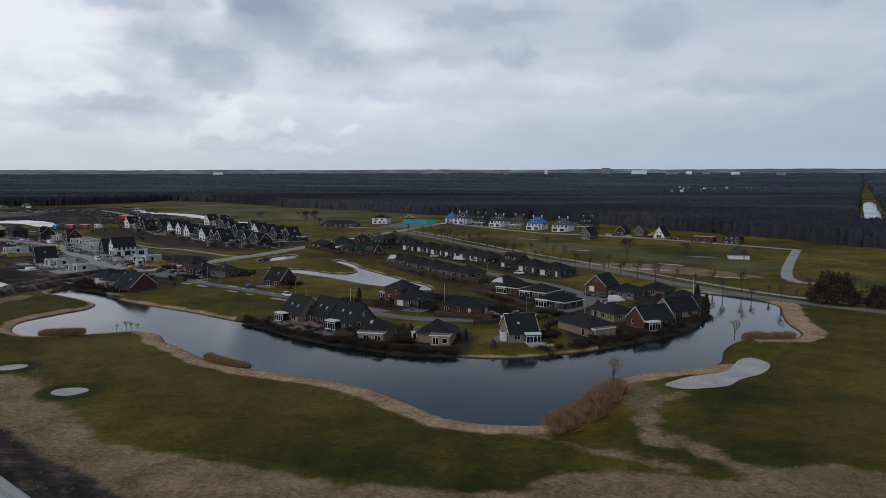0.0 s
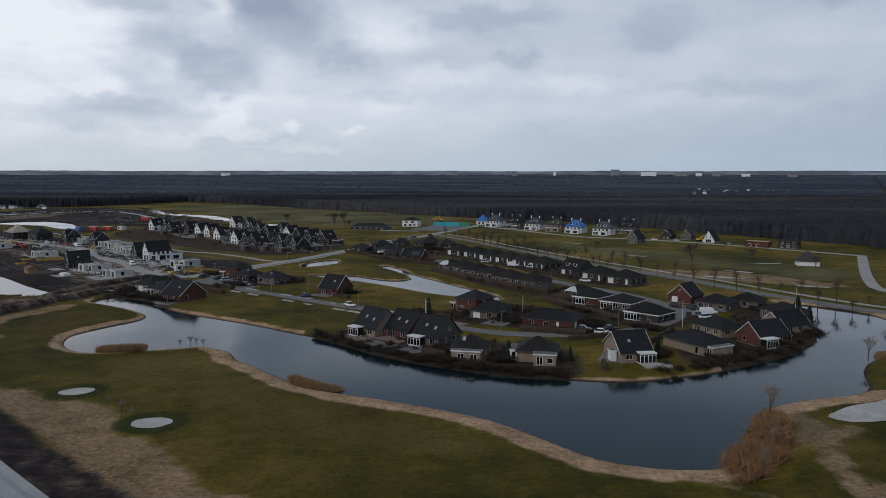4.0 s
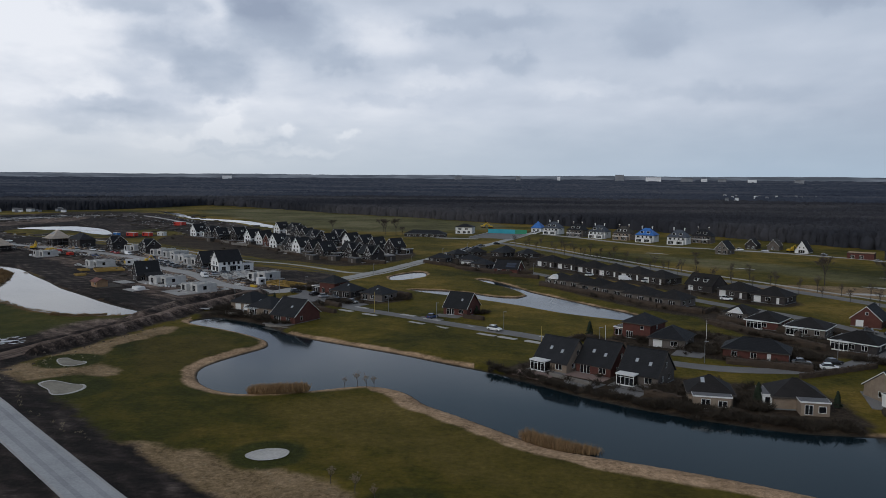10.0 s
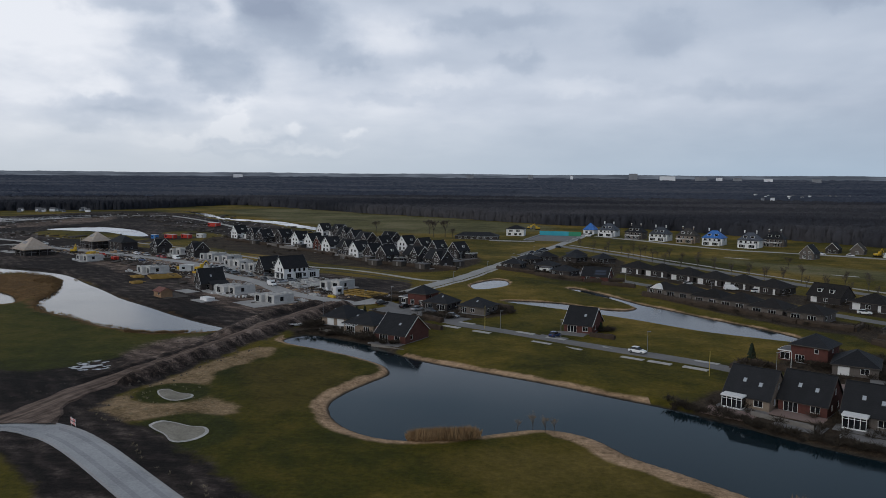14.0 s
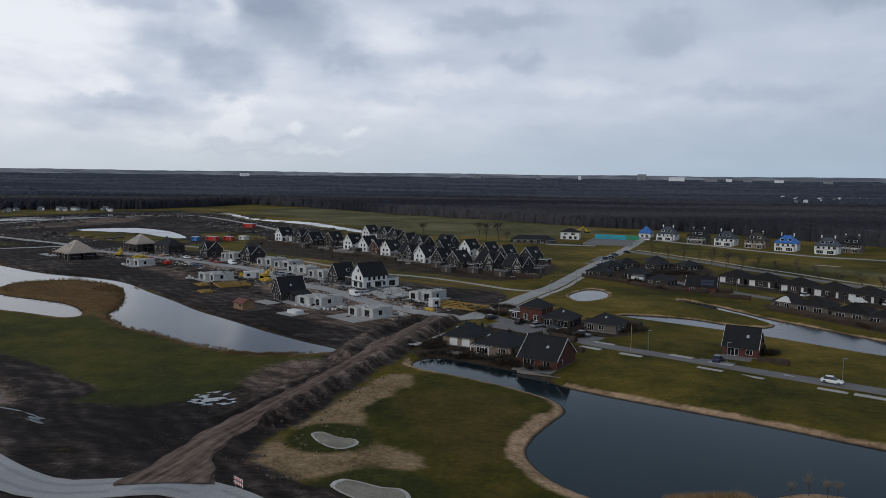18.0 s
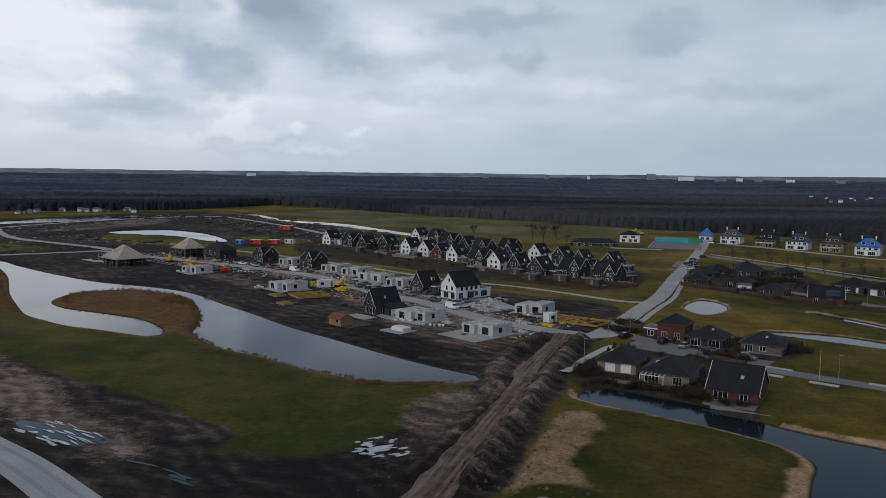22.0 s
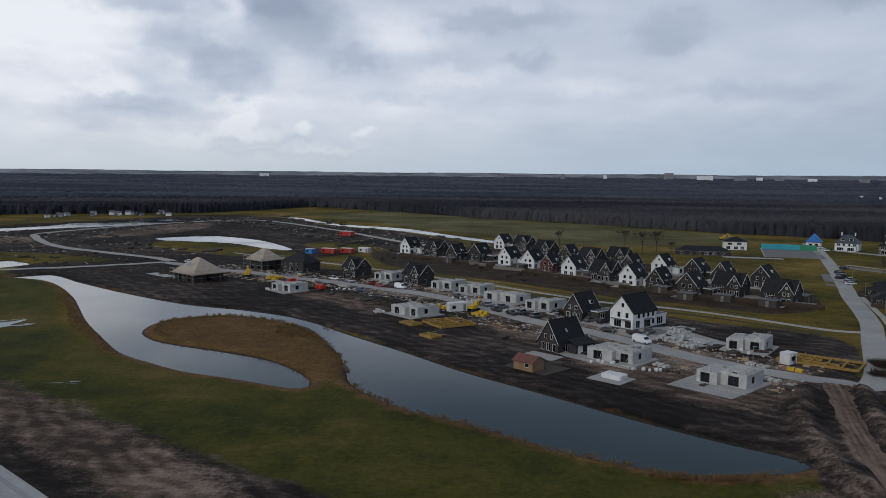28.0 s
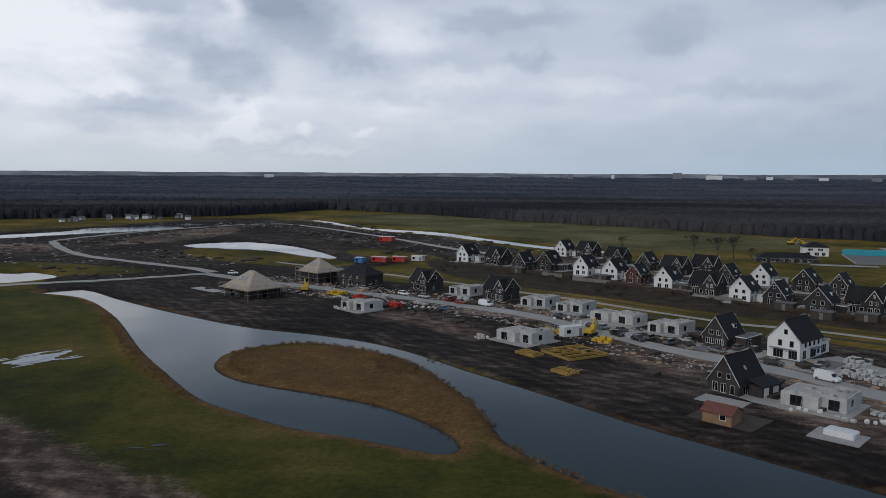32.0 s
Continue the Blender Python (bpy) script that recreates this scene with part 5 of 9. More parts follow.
HIP_HOLES = {"S": [(2.2, 0.1, 2.2, 2.2, "f"), (6.0, 0.7, 1.8, 1.5, "W")], "N": [(2.0, 0.1, 1.0, 2.2, "d"), (5.0, 0.9, 1.6, 1.3, "W"), (8.0, 0.9, 1.2, 1.3, "w")],
             "E": [(2.5, 0.8, 1.8, 1.4, "W"), (6.5, 0.9, 1.2, 1.3, "w")], "W": [(2.5, 0.8, 1.8, 1.4, "W"), (6.5, 0.9, 1.2, 1.3, "w")]}


def bungalow(label, fx, fy, rot, w, d, wall, ridge=5.2, extra=None, **kw):
    x, y = place(rot, fx, fy, d / 2)
    hs = {k: list(v) for k, v in HIP_HOLES.items()}
    if w > 11:
        hs["S"].append((9.6, 0.7, 1.6, 1.5, "W"))
    hs.update(extra or {})
    return house(label, x, y, rot, w, d, kw.pop("eave", 2.8), ridge, wall, kw.pop("roof", "roof_brown"), "hip", hs, **kw)


h = bungalow("tan brick bungalow with brown hipped roof and flat front room", -33.1, 206.1, -8, 9.4, 9.0, "brick_tan", 5.9, roof="roof_brown",
             extra={"S": []}, skylights=[(-1.6, "S", 0.7, 0.9, 1.6)])
annex(h, -4.0, 3.9, -7.5, -4.52, 2.75, "brick_tan", "felt", front=[(-1.4, 0.1, 1.9, 2.2), (2.1, 0.6, 1.9, 1.5)])
part("terrace", Solid().box(-4.6, 4.4, -9.2, -7.55, -0.4, 0.04), "brick_grey", h)
h = bungalow("tan brick bungalow with hipped roof, flat front room and white lean-to", -17.6, 204.9, -6, 10.6, 9.6, "brick_tan", 5.9, roof="roof_brown", extra={"S": []})
annex(h, -0.6, 5.2, -8.4, -4.82, 2.75, "brick_tan", "felt", front=[(1.0, 0.1, 1.7, 2.2), (3.7, 0.6, 1.6, 1.5)])
annex(h, -7.3, -5.35, -3.6, 3.0, 2.6, "render_white", front=[(-6.3, 0.3, 1.2, 2.0)])
x, y = place(13, 4.6, 206.0, 6.5)
h = house("tan brick house with steep dark gable roof and white garden room", x, y, 13, 9.0, 13.0, 2.7, 7.0, "brick_tan", "roof_dark",
          holes={"S": [(2.4, 0.7, 1.8, 1.5, "W"), (6.6, 0.05, 3.4, 2.3, "f")], "W": [(5.0, 0.9, 1.2, 1.4, "w"), (8.0, 4.0, 1.2, 1.4, "w")],
                 "E": [(5.0, 0.9, 1.2, 1.4, "w")], "N": [(4.0, 0.1, 1.0, 2.2, "d")]}, skylights=[(-1.0, "S", 0.5, 0.8, 1.0)])
conservatory(h, 2.2, -6.5, 4.4, 2.4)
part("terrace", Solid().box(0.2, 7.4, -12.6, -9.0, -0.3, 0.35), "concrete", h)
annex(h, -6.4, -4.9, -4.6, -2.0, 2.7, "trim_white", trim="trim_white")
h = bungalow("long tan brick bungalow with dark hipped roof", 17.6, 219.4, -58, 16.0, 10.5, "brick_tan", 5.4, roof="roof_dark",
             extra={"S": [(13.0, 0.1, 1.2, 2.1, "w")], "E": [(2.6, 0.1, 2.4, 2.2, "f"), (7.0, 0.1, 2.6, 2.2, "f")]})
annex(h, 8.0, 10.4, -4.6, 3.0, 2.7, "brick_tan", front=[(9.2, 0.2, 1.8, 2.2)])


def end_gable(label, fx, fy, rot, wall, w=15.0, d=10.5, ridge=7.0, eave=2.6):
    """A house that shows its gable end to the water; the ridge runs away from there."""
    x, y = place(rot, fx, fy, w / 2)
    return house(label, x, y, rot + 90, w, d, eave, ridge, wall, "roof_dark",
                 holes={"W": [(2.6, 0.8, 1.2, 1.4, "w")], "S": [(3.0, 0.1, 3.0, 2.3, "f"), (8.0, 0.7, 1.8, 1.5, "W"), (12.0, 0.9, 1.2, 1.4, "w")],
                        "N": [(4.0, 0.9, 1.6, 1.4, "W"), (9.0, 0.1, 1.0, 2.2, "d")], "E": [(5.0, 0.9, 1.6, 1.4, "W"), (5.0, 3.8, 1.2, 1.3, "w")]})


h = end_gable("red brick gable house with dark roof and white edges", 35.2, 228.0, -60, "brick_red", 12.0, 9.0, 6.6)
conservatory(h, -4.5, -5.25, 4.6, 2.4)
h = end_gable("tan brick gable house with dark roof and white edges", 45.6, 243.4, -60, "brick_tan", 12, 9.0, 6.4)
bungalow("dark-roofed bungalow beside the canal bend", 27.5, 238.0, -58, 12.0, 9.0, "brick_tan", 5.4, roof="roof_dark")
bungalow("brown-roofed brick bungalow near the avenue", 53.0, 262.5, -50, 12.0, 10.0, "brick_grey", 5.3)

# ---- the ring of houses round the lane
h = bungalow("two-storey red brick house with hipped roof", -37.2, 265.2, -38, 9.5, 10.0, "brick_red", 7.8, eave=5.0, roof="roof_dark",
             extra={"S": [(2.4, 0.1, 2.4, 2.2, "f"), (6.6, 3.2, 1.2, 1.2, "w")], "E": [(4.0, 3.2, 1.3, 1.3, "W")]})
annex(h, -8.2, -4.8, -4.6, 1.5, 2.7, "brick_red", front=[(-6.4, 0.4, 2.6, 2.0)])
h = bungalow("grey brick bungalow with white garage door", -31.5, 254.6, -26, 10.5, 12.0, "brick_grey", 6.0, roof="roof_dark",
             extra={"S": [(2.6, 0.05, 2.7, 2.3, "g"), (7.4, 0.8, 2.0, 1.5, "W")]})
h = bungalow("long red brick bungalow with dark roof and patio", -13.6, 243.2, -22, 17.0, 9.5, "brick_red", 5.6, roof="roof_dark",
             extra={"S": [(3.0, 0.6, 1.6, 1.6, "W"), (8.0, 0.6, 1.6, 1.6, "W"), (12.0, 0.1, 1.0, 2.2, "d")], "E": [(3.0, 0.05, 2.6, 2.3, "g")]})
h = bungalow("brick bungalow with white gabled front", -3.2, 295.4, -35, 9.0, 11.0, "brick_grey", 5.2)
s = Solid().add([(-3.0, -6.1, 2.75), (3.0, -6.1, 2.75), (0, -6.1, 4.6), (-3.0, -3.0, 2.75), (3.0, -3.0, 2.75), (0, -3.0, 4.6)], [(0, 1, 2), (3, 5, 4), (0, 2, 5, 3), (1, 4, 5, 2), (0, 3, 4, 1)])
part("pediment", s, "trim_white", h, "white boarded gable front")
for label, fx, fy, rot, w, d, wall in (
        ("brown-roofed brick bungalow with white garden room", 0.2, 282.2, -35, 10.5, 12.0, "brick_red"),
        ("brown-roofed brick bungalow with white fascia", 8.6, 273.3, -35, 12.0, 12.0, "brick_grey"),
        ("brown-roofed corner bungalow with white garden room", 13.6, 255.8, -42, 13.0, 11.0, "brick_dark")):
    h = bungalow(label, fx, fy, rot, w, d, wall, 5.4, group="bungalows in the lane ring", fascia="trim_white")
    conservatory(h, -w / 2 + 3.2, -d / 2, 5.0, 1.4, 2.6)
x, y = place(-37, 31.2, 288.6, 5.5)
h = house("red brick gable house with round window and white garage", x, y, 53, 11.0, 9.5, 2.8, 7.0, "brick_red", "roof_dark",
          holes={"W": [(4.6, 4.2, 1.0, 1.0, "w"), (2.5, 0.1, 2.4, 2.2, "g")], "N": [(3, 0.8, 2, 1.4, "W")]})
bungalow("dark-roofed bungalow at the lane end", 38.0, 276.0, -40, 12.0, 10.0, "brick_grey", 5.4, roof="roof_dark")
bungalow("dark-roofed bungalow beside the avenue", 49.0, 281.0, -36, 11.0, 10.0, "brick_grey", 5.2)

# ---- the two long rows of bungalows
ROW_GROUP = "long rows of brown-roofed bungalows"
row_a = bungalow("brown-roofed brick bungalow with white garden windows", -40.0, 346.6, -40, 11.0, 11.0, "brick_grey", 5.4, group=ROW_GROUP, fascia="wood_dark",
                 extra={"S": [(2.6, 0.1, 2.8, 2.2, "f"), (7.6, 0.3, 2.6, 1.9, "f")]})
row_a.matrix_basis = row_a.matrix_basis @ Matrix.Scale(1.12, 4)
for fx, fy in ((-47.2, 357.6), (-33.4, 338.8), (-27.0, 327.6), (-18.6, 318.6)):
    cx, cy = place(-40, fx, fy, 5.5)
    copy_thing(row_a, pose(cx, cy, height(cx, cy) + 0.05, 0, 0, -40))
h = bungalow("brick bungalow with white gabled end above the pond", -53.0, 366.0, -40, 9.5, 11.0, "brick_grey", 5.2, group=ROW_GROUP, fascia="wood_dark")
s = Solid().add([(-3.2, -6.1, 2.75), (3.2, -6.1, 2.75), (0, -6.1, 4.9), (-3.2, -3.0, 2.75), (3.2, -3.0, 2.75), (0, -3.0, 4.9)], [(0, 1, 2), (3, 5, 4), (0, 2, 5, 3), (1, 4, 5, 2), (0, 3, 4, 1)])
part("pediment", s, "trim_white", h, "white boarded gable front")
row_b = bungalow("brown-roofed brick bungalow with white garage door", -44.0, 418.0, -45, 12.0, 11.0, "brick_dark", 5.6, group=ROW_GROUP, fascia="wood_dark",
                 extra={"S": [(2.2, 0.05, 2.6, 2.4, "g"), (6.0, 0.8, 1.8, 1.4, "W"), (9.6, 0.1, 1.0, 2.2, "d")]})
row_b.matrix_basis = row_b.matrix_basis @ Matrix.Scale(1.12, 4)
for fx, fy, rot in ((-53.0, 427.0, -45), (-35.7, 406.0, -47), (-27.6, 395.0, -47), (-19.6, 385.5, -48), (-12.2, 374.5, -50), (8.6, 340.0, -45), (17.5, 329.5, -40)):
    cx, cy = place(rot, fx, fy, 5.5)
    copy_thing(row_b, pose(cx, cy, height(cx, cy) + 0.05, 0, 0, rot))
x, y = place(-50, 0.2, 354.5, 5.5)
house("brown-roofed house with two white dormers", x, y, -50, 14.0, 11.0, 2.8, 7.2, "brick_dark", "roof_brown",
      holes={"S": [(3.0, 0.05, 2.6, 2.4, "g"), (8.0, 0.8, 1.8, 1.4, "W")], "E": [(4, 0.9, 1.4, 1.4, "W")], "W": [(4, 0.9, 1.4, 1.4, "W")]},
      dormers=[(-2.6, "S", 1.9, 1.5, True), (2.4, "S", 1.9, 1.5, True)], boards=False)

# ---- bungalows on the far side of the village road
NW = "bungalows behind the small pond"
b = bungalow("dark-roofed bungalow behind the small pond", -91.5, 432.5, -30, 11.0, 10.0, "brick_dark", 5.3, group=NW, roof="roof_dark", fascia="wood_dark")
for cx, cy, rot in ((-104.5, 442.0, -20), (-82.5, 418.0, -35), (-88.0, 476.0, 15), (-72.0, 489.0, 5), (-60.5, 470.0, 20), (-74.0, 474.0, -45), (-97.0, 462.0, 30)):
    copy_thing(b, pose(cx, cy, height(cx, cy) + 0.05, 0, 0, rot))
x, y = place(-20, -72.0, 398.0, 5)
house("red brick gable house with solar panels", x, y, -20, 13.0, 10.0, 2.8, 6.6, "brick_red", "roof_dark", holes={
    "S": [(3.0, 0.1, 2.4, 2.2, "f"), (8.0, 0.8, 1.8, 1.4, "W")], "E": [(5.0, 0.9, 1.4, 1.4, "W")]}, solar=(2.5, "S", 5, 2))
x, y = place(-35, -91.5, 425.5, 2.5)
house("small white flat-roofed garden house", x, y, -20, 5.5, 5.0, 2.6, 2.8, "render_white", "felt", "flat", {"S": [(2.7, 0.3, 2.0, 1.8, "f")]}, name="garden_house")

# ---- the group at the junction
h = bungalow("dark-roofed bungalow with two white garage doors", -154.6, 295.4, -22, 10.0, 12.5, "brick_tan", 6.0, roof="roof_dark",
             extra={"S": [(3.4, 0.1, 2.6, 2.3, "g"), (7.4, 0.1, 2.6, 2.3, "g")]}, skylights=[(-2.2, "S", 0.6, 0.8, 1.4), (-1.0, "S", 0.6, 0.8, 1.4)])
h = bungalow("dark-roofed brick bungalow with white pergola", -146.0, 287.0, -24, 11.5, 12.5, "brick_tan", 6.0, roof="roof_dark",
             extra={"S": [(2.6, 0.1, 3.4, 2.3, "s"), (8.8, 0.3, 2.2, 1.9, "f")]}, skylights=[(-2.6, "S", 0.55, 0.9, 1.6)])
k = part("pergola", Solid().box(-5.4, 0.34, -9.0, -8.86, 2.45, 2.6), "trim_white", h, "white slatted pergola")
for i in range(6):
    part("slat", Solid().box(-5.3 + i * 1.1, -5.2 + i * 1.1, -9.0, -6.3, 2.6, 2.78), "trim_white", k)
for xx in (-5.4, 0.2):
    part("post", Solid().box(xx, xx + 0.14, -9.0, -8.86, 0, 2.45), "trim_white", k)
x, y = place(-26, -135.6, 276.2, 6.5)
h = house("red brick gable house with long dark roof", x, y, -26, 11.0, 13.0, 2.6, 7.4, "brick_red", "roof_dark", holes={
    "S": [(3.0, 0.1, 3.2, 2.2, "f"), (8.0, 0.7, 1.8, 1.5, "W")], "E": [(3.2, 0.9, 1.2, 1.4, "w")], "W": [(4, 0.9, 1.2, 1.4, "w")], "N": [(4, 0.1, 1.0, 2.2, "d")]},
    skylights=[(1.5, "S", 0.5, 0.8, 1.0)])
part("terrace", Solid().box(-5.5, 5.5, -10.5, -6.55, -0.3, 0.06), "paving", h)
h = bungalow("two-storey brick house with round window and hipped roof", -136.0, 332.4, -28, 8.5, 9.0, "brick_red", 7.6, eave=4.8, roof="roof_dark",
             extra={"S": [(2.2, 0.3, 1.8, 2.0, "f"), (6.2, 0.3, 1.8, 2.0, "f")], "E": [(3, 3.0, 1.2, 1.2, "w")]})
annex(h, -8.4, -4.3, -4.6, 2.0, 2.7, "brick_dark", front=[(-6.4, 0.5, 2.0, 1.8)])
h = bungalow("brick bungalow with bay windows and dark hipped roof", -129.2, 324.4, -26, 10.5, 10.0, "brick_dark", 5.8, roof="roof_dark",
             extra={"S": [(2.6, 0.1, 3.0, 2.2, "f"), (7.8, 0.1, 3.4, 2.2, "f")]}, skylights=[(1.5, "S", 0.7, 0.7, 1.0)])
bungalow("dark-roofed bungalow with carport beside the meadow", -117.4, 318.8, -28, 11.0, 10.0, "brick_grey", 5.6, roof="roof_dark", skylights=[(1.0, "S", 0.6, 0.7, 1.0)])
x, y = place(-24, -87.0, 294.0, 5.5)
h = house("lone red brick house with steep dark roof on an empty plot", x, y, -24, 9.5, 11.0, 2.8, 7.6, "brick_red", "roof_dark", holes={
    "S": [(2.8, 0.1, 3.0, 2.2, "f"), (7.2, 0.7, 1.8, 1.5, "W")], "E": [(3.0, 0.9, 1.2, 1.4, "w")], "N": [(4, 0.1, 1.0, 2.2, "d")]}, skylights=[(1.6, "S", 0.5, 0.8, 1.1)])
part("terrace", Solid().box(-6.5, 3.5, -10.5, -5.55, -0.3, 0.06), "paving", h)

# ---------------------------------------------------------------- the two-storey estate
ESTATE = "two-storey houses of the new estate"


def estate_house(label, wall, w=9.5, d=8.0, eave=4.6, ridge=9.0, wing=True, white=False):
    """A tall gable house, its gable to its own west end; built once at the origin and then copied."""
    h = house(label, 0, 0, 0, w, d, eave, ridge, wall, "roof_dark",
              holes={"W": [(2.2, 0.2, 1.8, 2.2, "W"), (5.4, 0.8, 1.6, 1.6, "W"), (2.4, 3.2, 1.3, 1.5, "w"), (5.2, 3.2, 1.3, 1.5, "w"), (3.7, 6.2, 1.0, 1.2, "w")],
                     "S": [(2.0, 0.2, 1.9, 2.2, "W"), (6.4, 0.6, 2.4, 1.8, "f"), (2.0, 3.0, 3.0, 1.2, "s"), (7.0, 3.0, 3.0, 1.2, "s")],
                     "N": [(2.5, 0.2, 1.0, 2.2, "d"), (6.5, 3.0, 2.4, 1.2, "s")],
                     "E": [(2.2, 0.8, 1.4, 1.6, "W"), (3.7, 6.0, 1.0, 1.2, "w")]},
              dormers=[(1.0, "S", 1.5, 1.3, False)], group=ESTATE, z=0)
    if wing:
        annex(h, 1.0, w / 2 + 3.0, -d / 2 - 3.2, -d / 2 - 0.02, 2.7, wall, front=[(3.6, 0.3, 2.6, 2.0)])
    return h


def low_roof_house(label, wall):
    """A house with a wide tall roof, a cross gable and a row of windows under the eaves."""
    w, d, eave, ridge = 11.5, 9.0, 4.4, 8.6
    h = house(label, 0, 0, 0, w, d, eave, ridge, wall, "roof_dark",
              holes={"S": [(2.4, 0.2, 1.8, 2.2, "W"), (5.2, 0.6, 1.4, 1.7, "w"), (2.8, 2.9, 3.8, 1.2, "s"), (8.6, 0.2, 2.0, 2.2, "W")],
                     "W": [(3, 0.6, 1.6, 1.6, "W"), (4.2, 5.0, 1.2, 1.4, "w")], "E": [(3, 0.6, 1.6, 1.6, "W"), (4.2, 5.0, 1.2, 1.4, "w")],
                     "N": [(3, 0.2, 1.0, 2.2, "d"), (7, 3.0, 2.4, 1.2, "s")]}, group=ESTATE, z=0)
    s = Solid()
    x0, x1, yf = 1.0, 5.6, -d / 2 - 0.9
    xm, zt = (x0 + x1) / 2, 8.3
    s.add([(x0, yf, -0.3), (x1, yf, -0.3), (x1, yf, 4.6), (xm, yf, zt), (x0, yf, 4.6), (x0, 0, -0.3), (x1, 0, -0.3), (x1, 0, 4.6), (xm, 0, zt), (x0, 0, 4.6)],
          [(0, 1, 2, 3, 4), (5, 9, 8, 7, 6), (0, 5, 6, 1), (1, 6, 7, 2), (2, 7, 8, 3), (3, 8, 9, 4), (4, 9, 5, 0)])
    k = part("cross_gable", s, wall, h)
    r = Solid()
    for a, b in (((x0 - 0.35, 4.25), (xm, zt)), ((x1 + 0.35, 4.25), (xm, zt))):
        p = [(a[0], yf - 0.3, a[1]), (a[0], 0, a[1]), (b[0], 0, b[1]), (b[0], yf - 0.3, b[1])]
        if a[0] > xm:
            p = p[::-1]
        r.hexa([(q[0], q[1], q[2]) for q in p][::-1] + [(q[0], q[1], q[2] + 0.24) for q in p][::-1])
    part("roof", r.weld(), "roof_dark", k)
    t = Solid()
    for a in (x0 - 0.35, x1 + 0.35):
        p = [(a, yf - 0.38, 4.15), (a, yf - 0.3, 4.15), (xm, yf - 0.3, zt - 0.1), (xm, yf - 0.38, zt - 0.1)]
        if a > xm:
            p = p[::-1]
        t.hexa(p[::-1] + [(q[0], q[1], q[2] + 0.26) for q in p][::-1])
    part("barge_board", t.weld(), "trim_white", k)
    for cx, z, ww, hh in ((2.3, 0.2, 1.5, 2.2), (4.3, 0.2, 1.5, 2.2), (2.5, 3.3, 1.0, 1.4), (4.1, 3.3, 1.0, 1.4), (3.3, 5.8, 0.8, 1.0)):
        part("window", grid_frame(ww, hh, 2, 0, 0.09, -0.05, 0.046), "trim_white", k, at=pose(cx, yf, z))
        part("pane", Solid().box(cx - ww / 2 + 0.09, cx + ww / 2 - 0.09, yf - 0.02, yf - 0.003, z + 0.09, z + hh - 0.09), "glass", k)
    return h


KINDS = {
    "dark": estate_house("dark brick two-storey house with steep slate-grey roof", "brick_dark"),
    "white": estate_house("white rendered two-storey house with steep dark roof", "render_white"),
    "red": estate_house("red brick two-storey house with steep dark roof", "brick_red", 8.5, 7.5, 3.6, 8.0, False),
    "cross": low_roof_house("dark brick house with cross gable and white window band", "brick_dark"),
    "plain": estate_house("dark brick gable house with slate-grey roof and no wing", "brick_dark", 9.0, 8.0, 3.4, 8.6, False),
}
first = set()
for kind, fx, fy, rot in (
        ("white", -287.5, 583, 52), ("cross", -272, 571, -38), ("plain", -259.5, 552, 52), ("dark", -248, 554, 52), ("white", -233, 538, 52),
        ("white", -238, 616, 52), ("cross", -226, 612, -38), ("cross", -214.5, 582, -38), ("white", -222, 527, 52), ("red", -214, 516, 52),
        ("plain", -203.5, 560, 52), ("cross", -194, 545, -38), ("white", -205, 501, 52), ("cross", -193, 490, -38), ("cross", -180, 550, -38),
        ("plain", -178.5, 517, 52), ("white", -184, 475, 52), ("white", -165, 517, 52), ("plain", -175, 468, 52), ("dark", -154, 502, 52),
        ("dark", -166, 454.5, 52), ("plain", -145, 493, 52), ("cross", -152, 456, -36), ("cross", -139.5, 440, -36), ("dark", -133, 480, 52)):
    m = pose(fx, fy, height(fx, fy) + 0.05, 0, 0, rot)
    if kind in first:
        copy_thing(KINDS[kind], m)
    else:
        first.add(kind)
        set_at(KINDS[kind], m @ Matrix.Scale(0.92, 4))

# ---------------------------------------------------------------- finished houses on the building site
x, y = -195.5, 391.5
white_house = house("large white rendered house with steep dark roof and grey windows", x, y, 46, 12.0, 8.5, 5.2, 9.8, "render_white", "roof_dark", holes={
    "W": [(2.6, 0.3, 2.6, 2.2, "f"), (6.4, 0.3, 2.2, 2.2, "f"), (3.0, 3.3, 1.1, 1.6, "w"), (6.0, 3.3, 1.1, 1.6, "w"), (4.4, 6.4, 1.0, 1.3, "w")],
    "S": [(2.6, 0.3, 2.0, 2.2, "W"), (7.4, 0.2, 3.2, 2.3, "f"), (10.4, 0.8, 1.4, 1.6, "W"), (3.0, 3.2, 1.2, 1.5, "w"), (5.4, 3.2, 1.2, 1.5, "w"), (7.8, 3.2, 1.2, 1.5, "w"), (10.2, 3.2, 1.2, 1.5, "w")],
    "E": [(4, 3.3, 1.2, 1.5, "w")], "N": [(5, 0.2, 1.1, 2.2, "d")]}, trim="trim_grey")
white_house.matrix_basis = white_house.matrix_basis @ Matrix.Scale(1.09, 4)
annex(white_house, 6.02, 12.5, -3.4, 2.4, 3.0, "render_white", "felt", front=[(9.0, 0.1, 3.2, 2.3)])
part("porch_roof", Solid().box(-0.6, 3.4, -5.4, -4.3, 2.6, 2.85), "trim_grey", white_house)
part("porch_roof", Solid().box(-6.9, -6.1, -3.4, 3.4, 2.65, 2.85), "trim_grey", white_house)
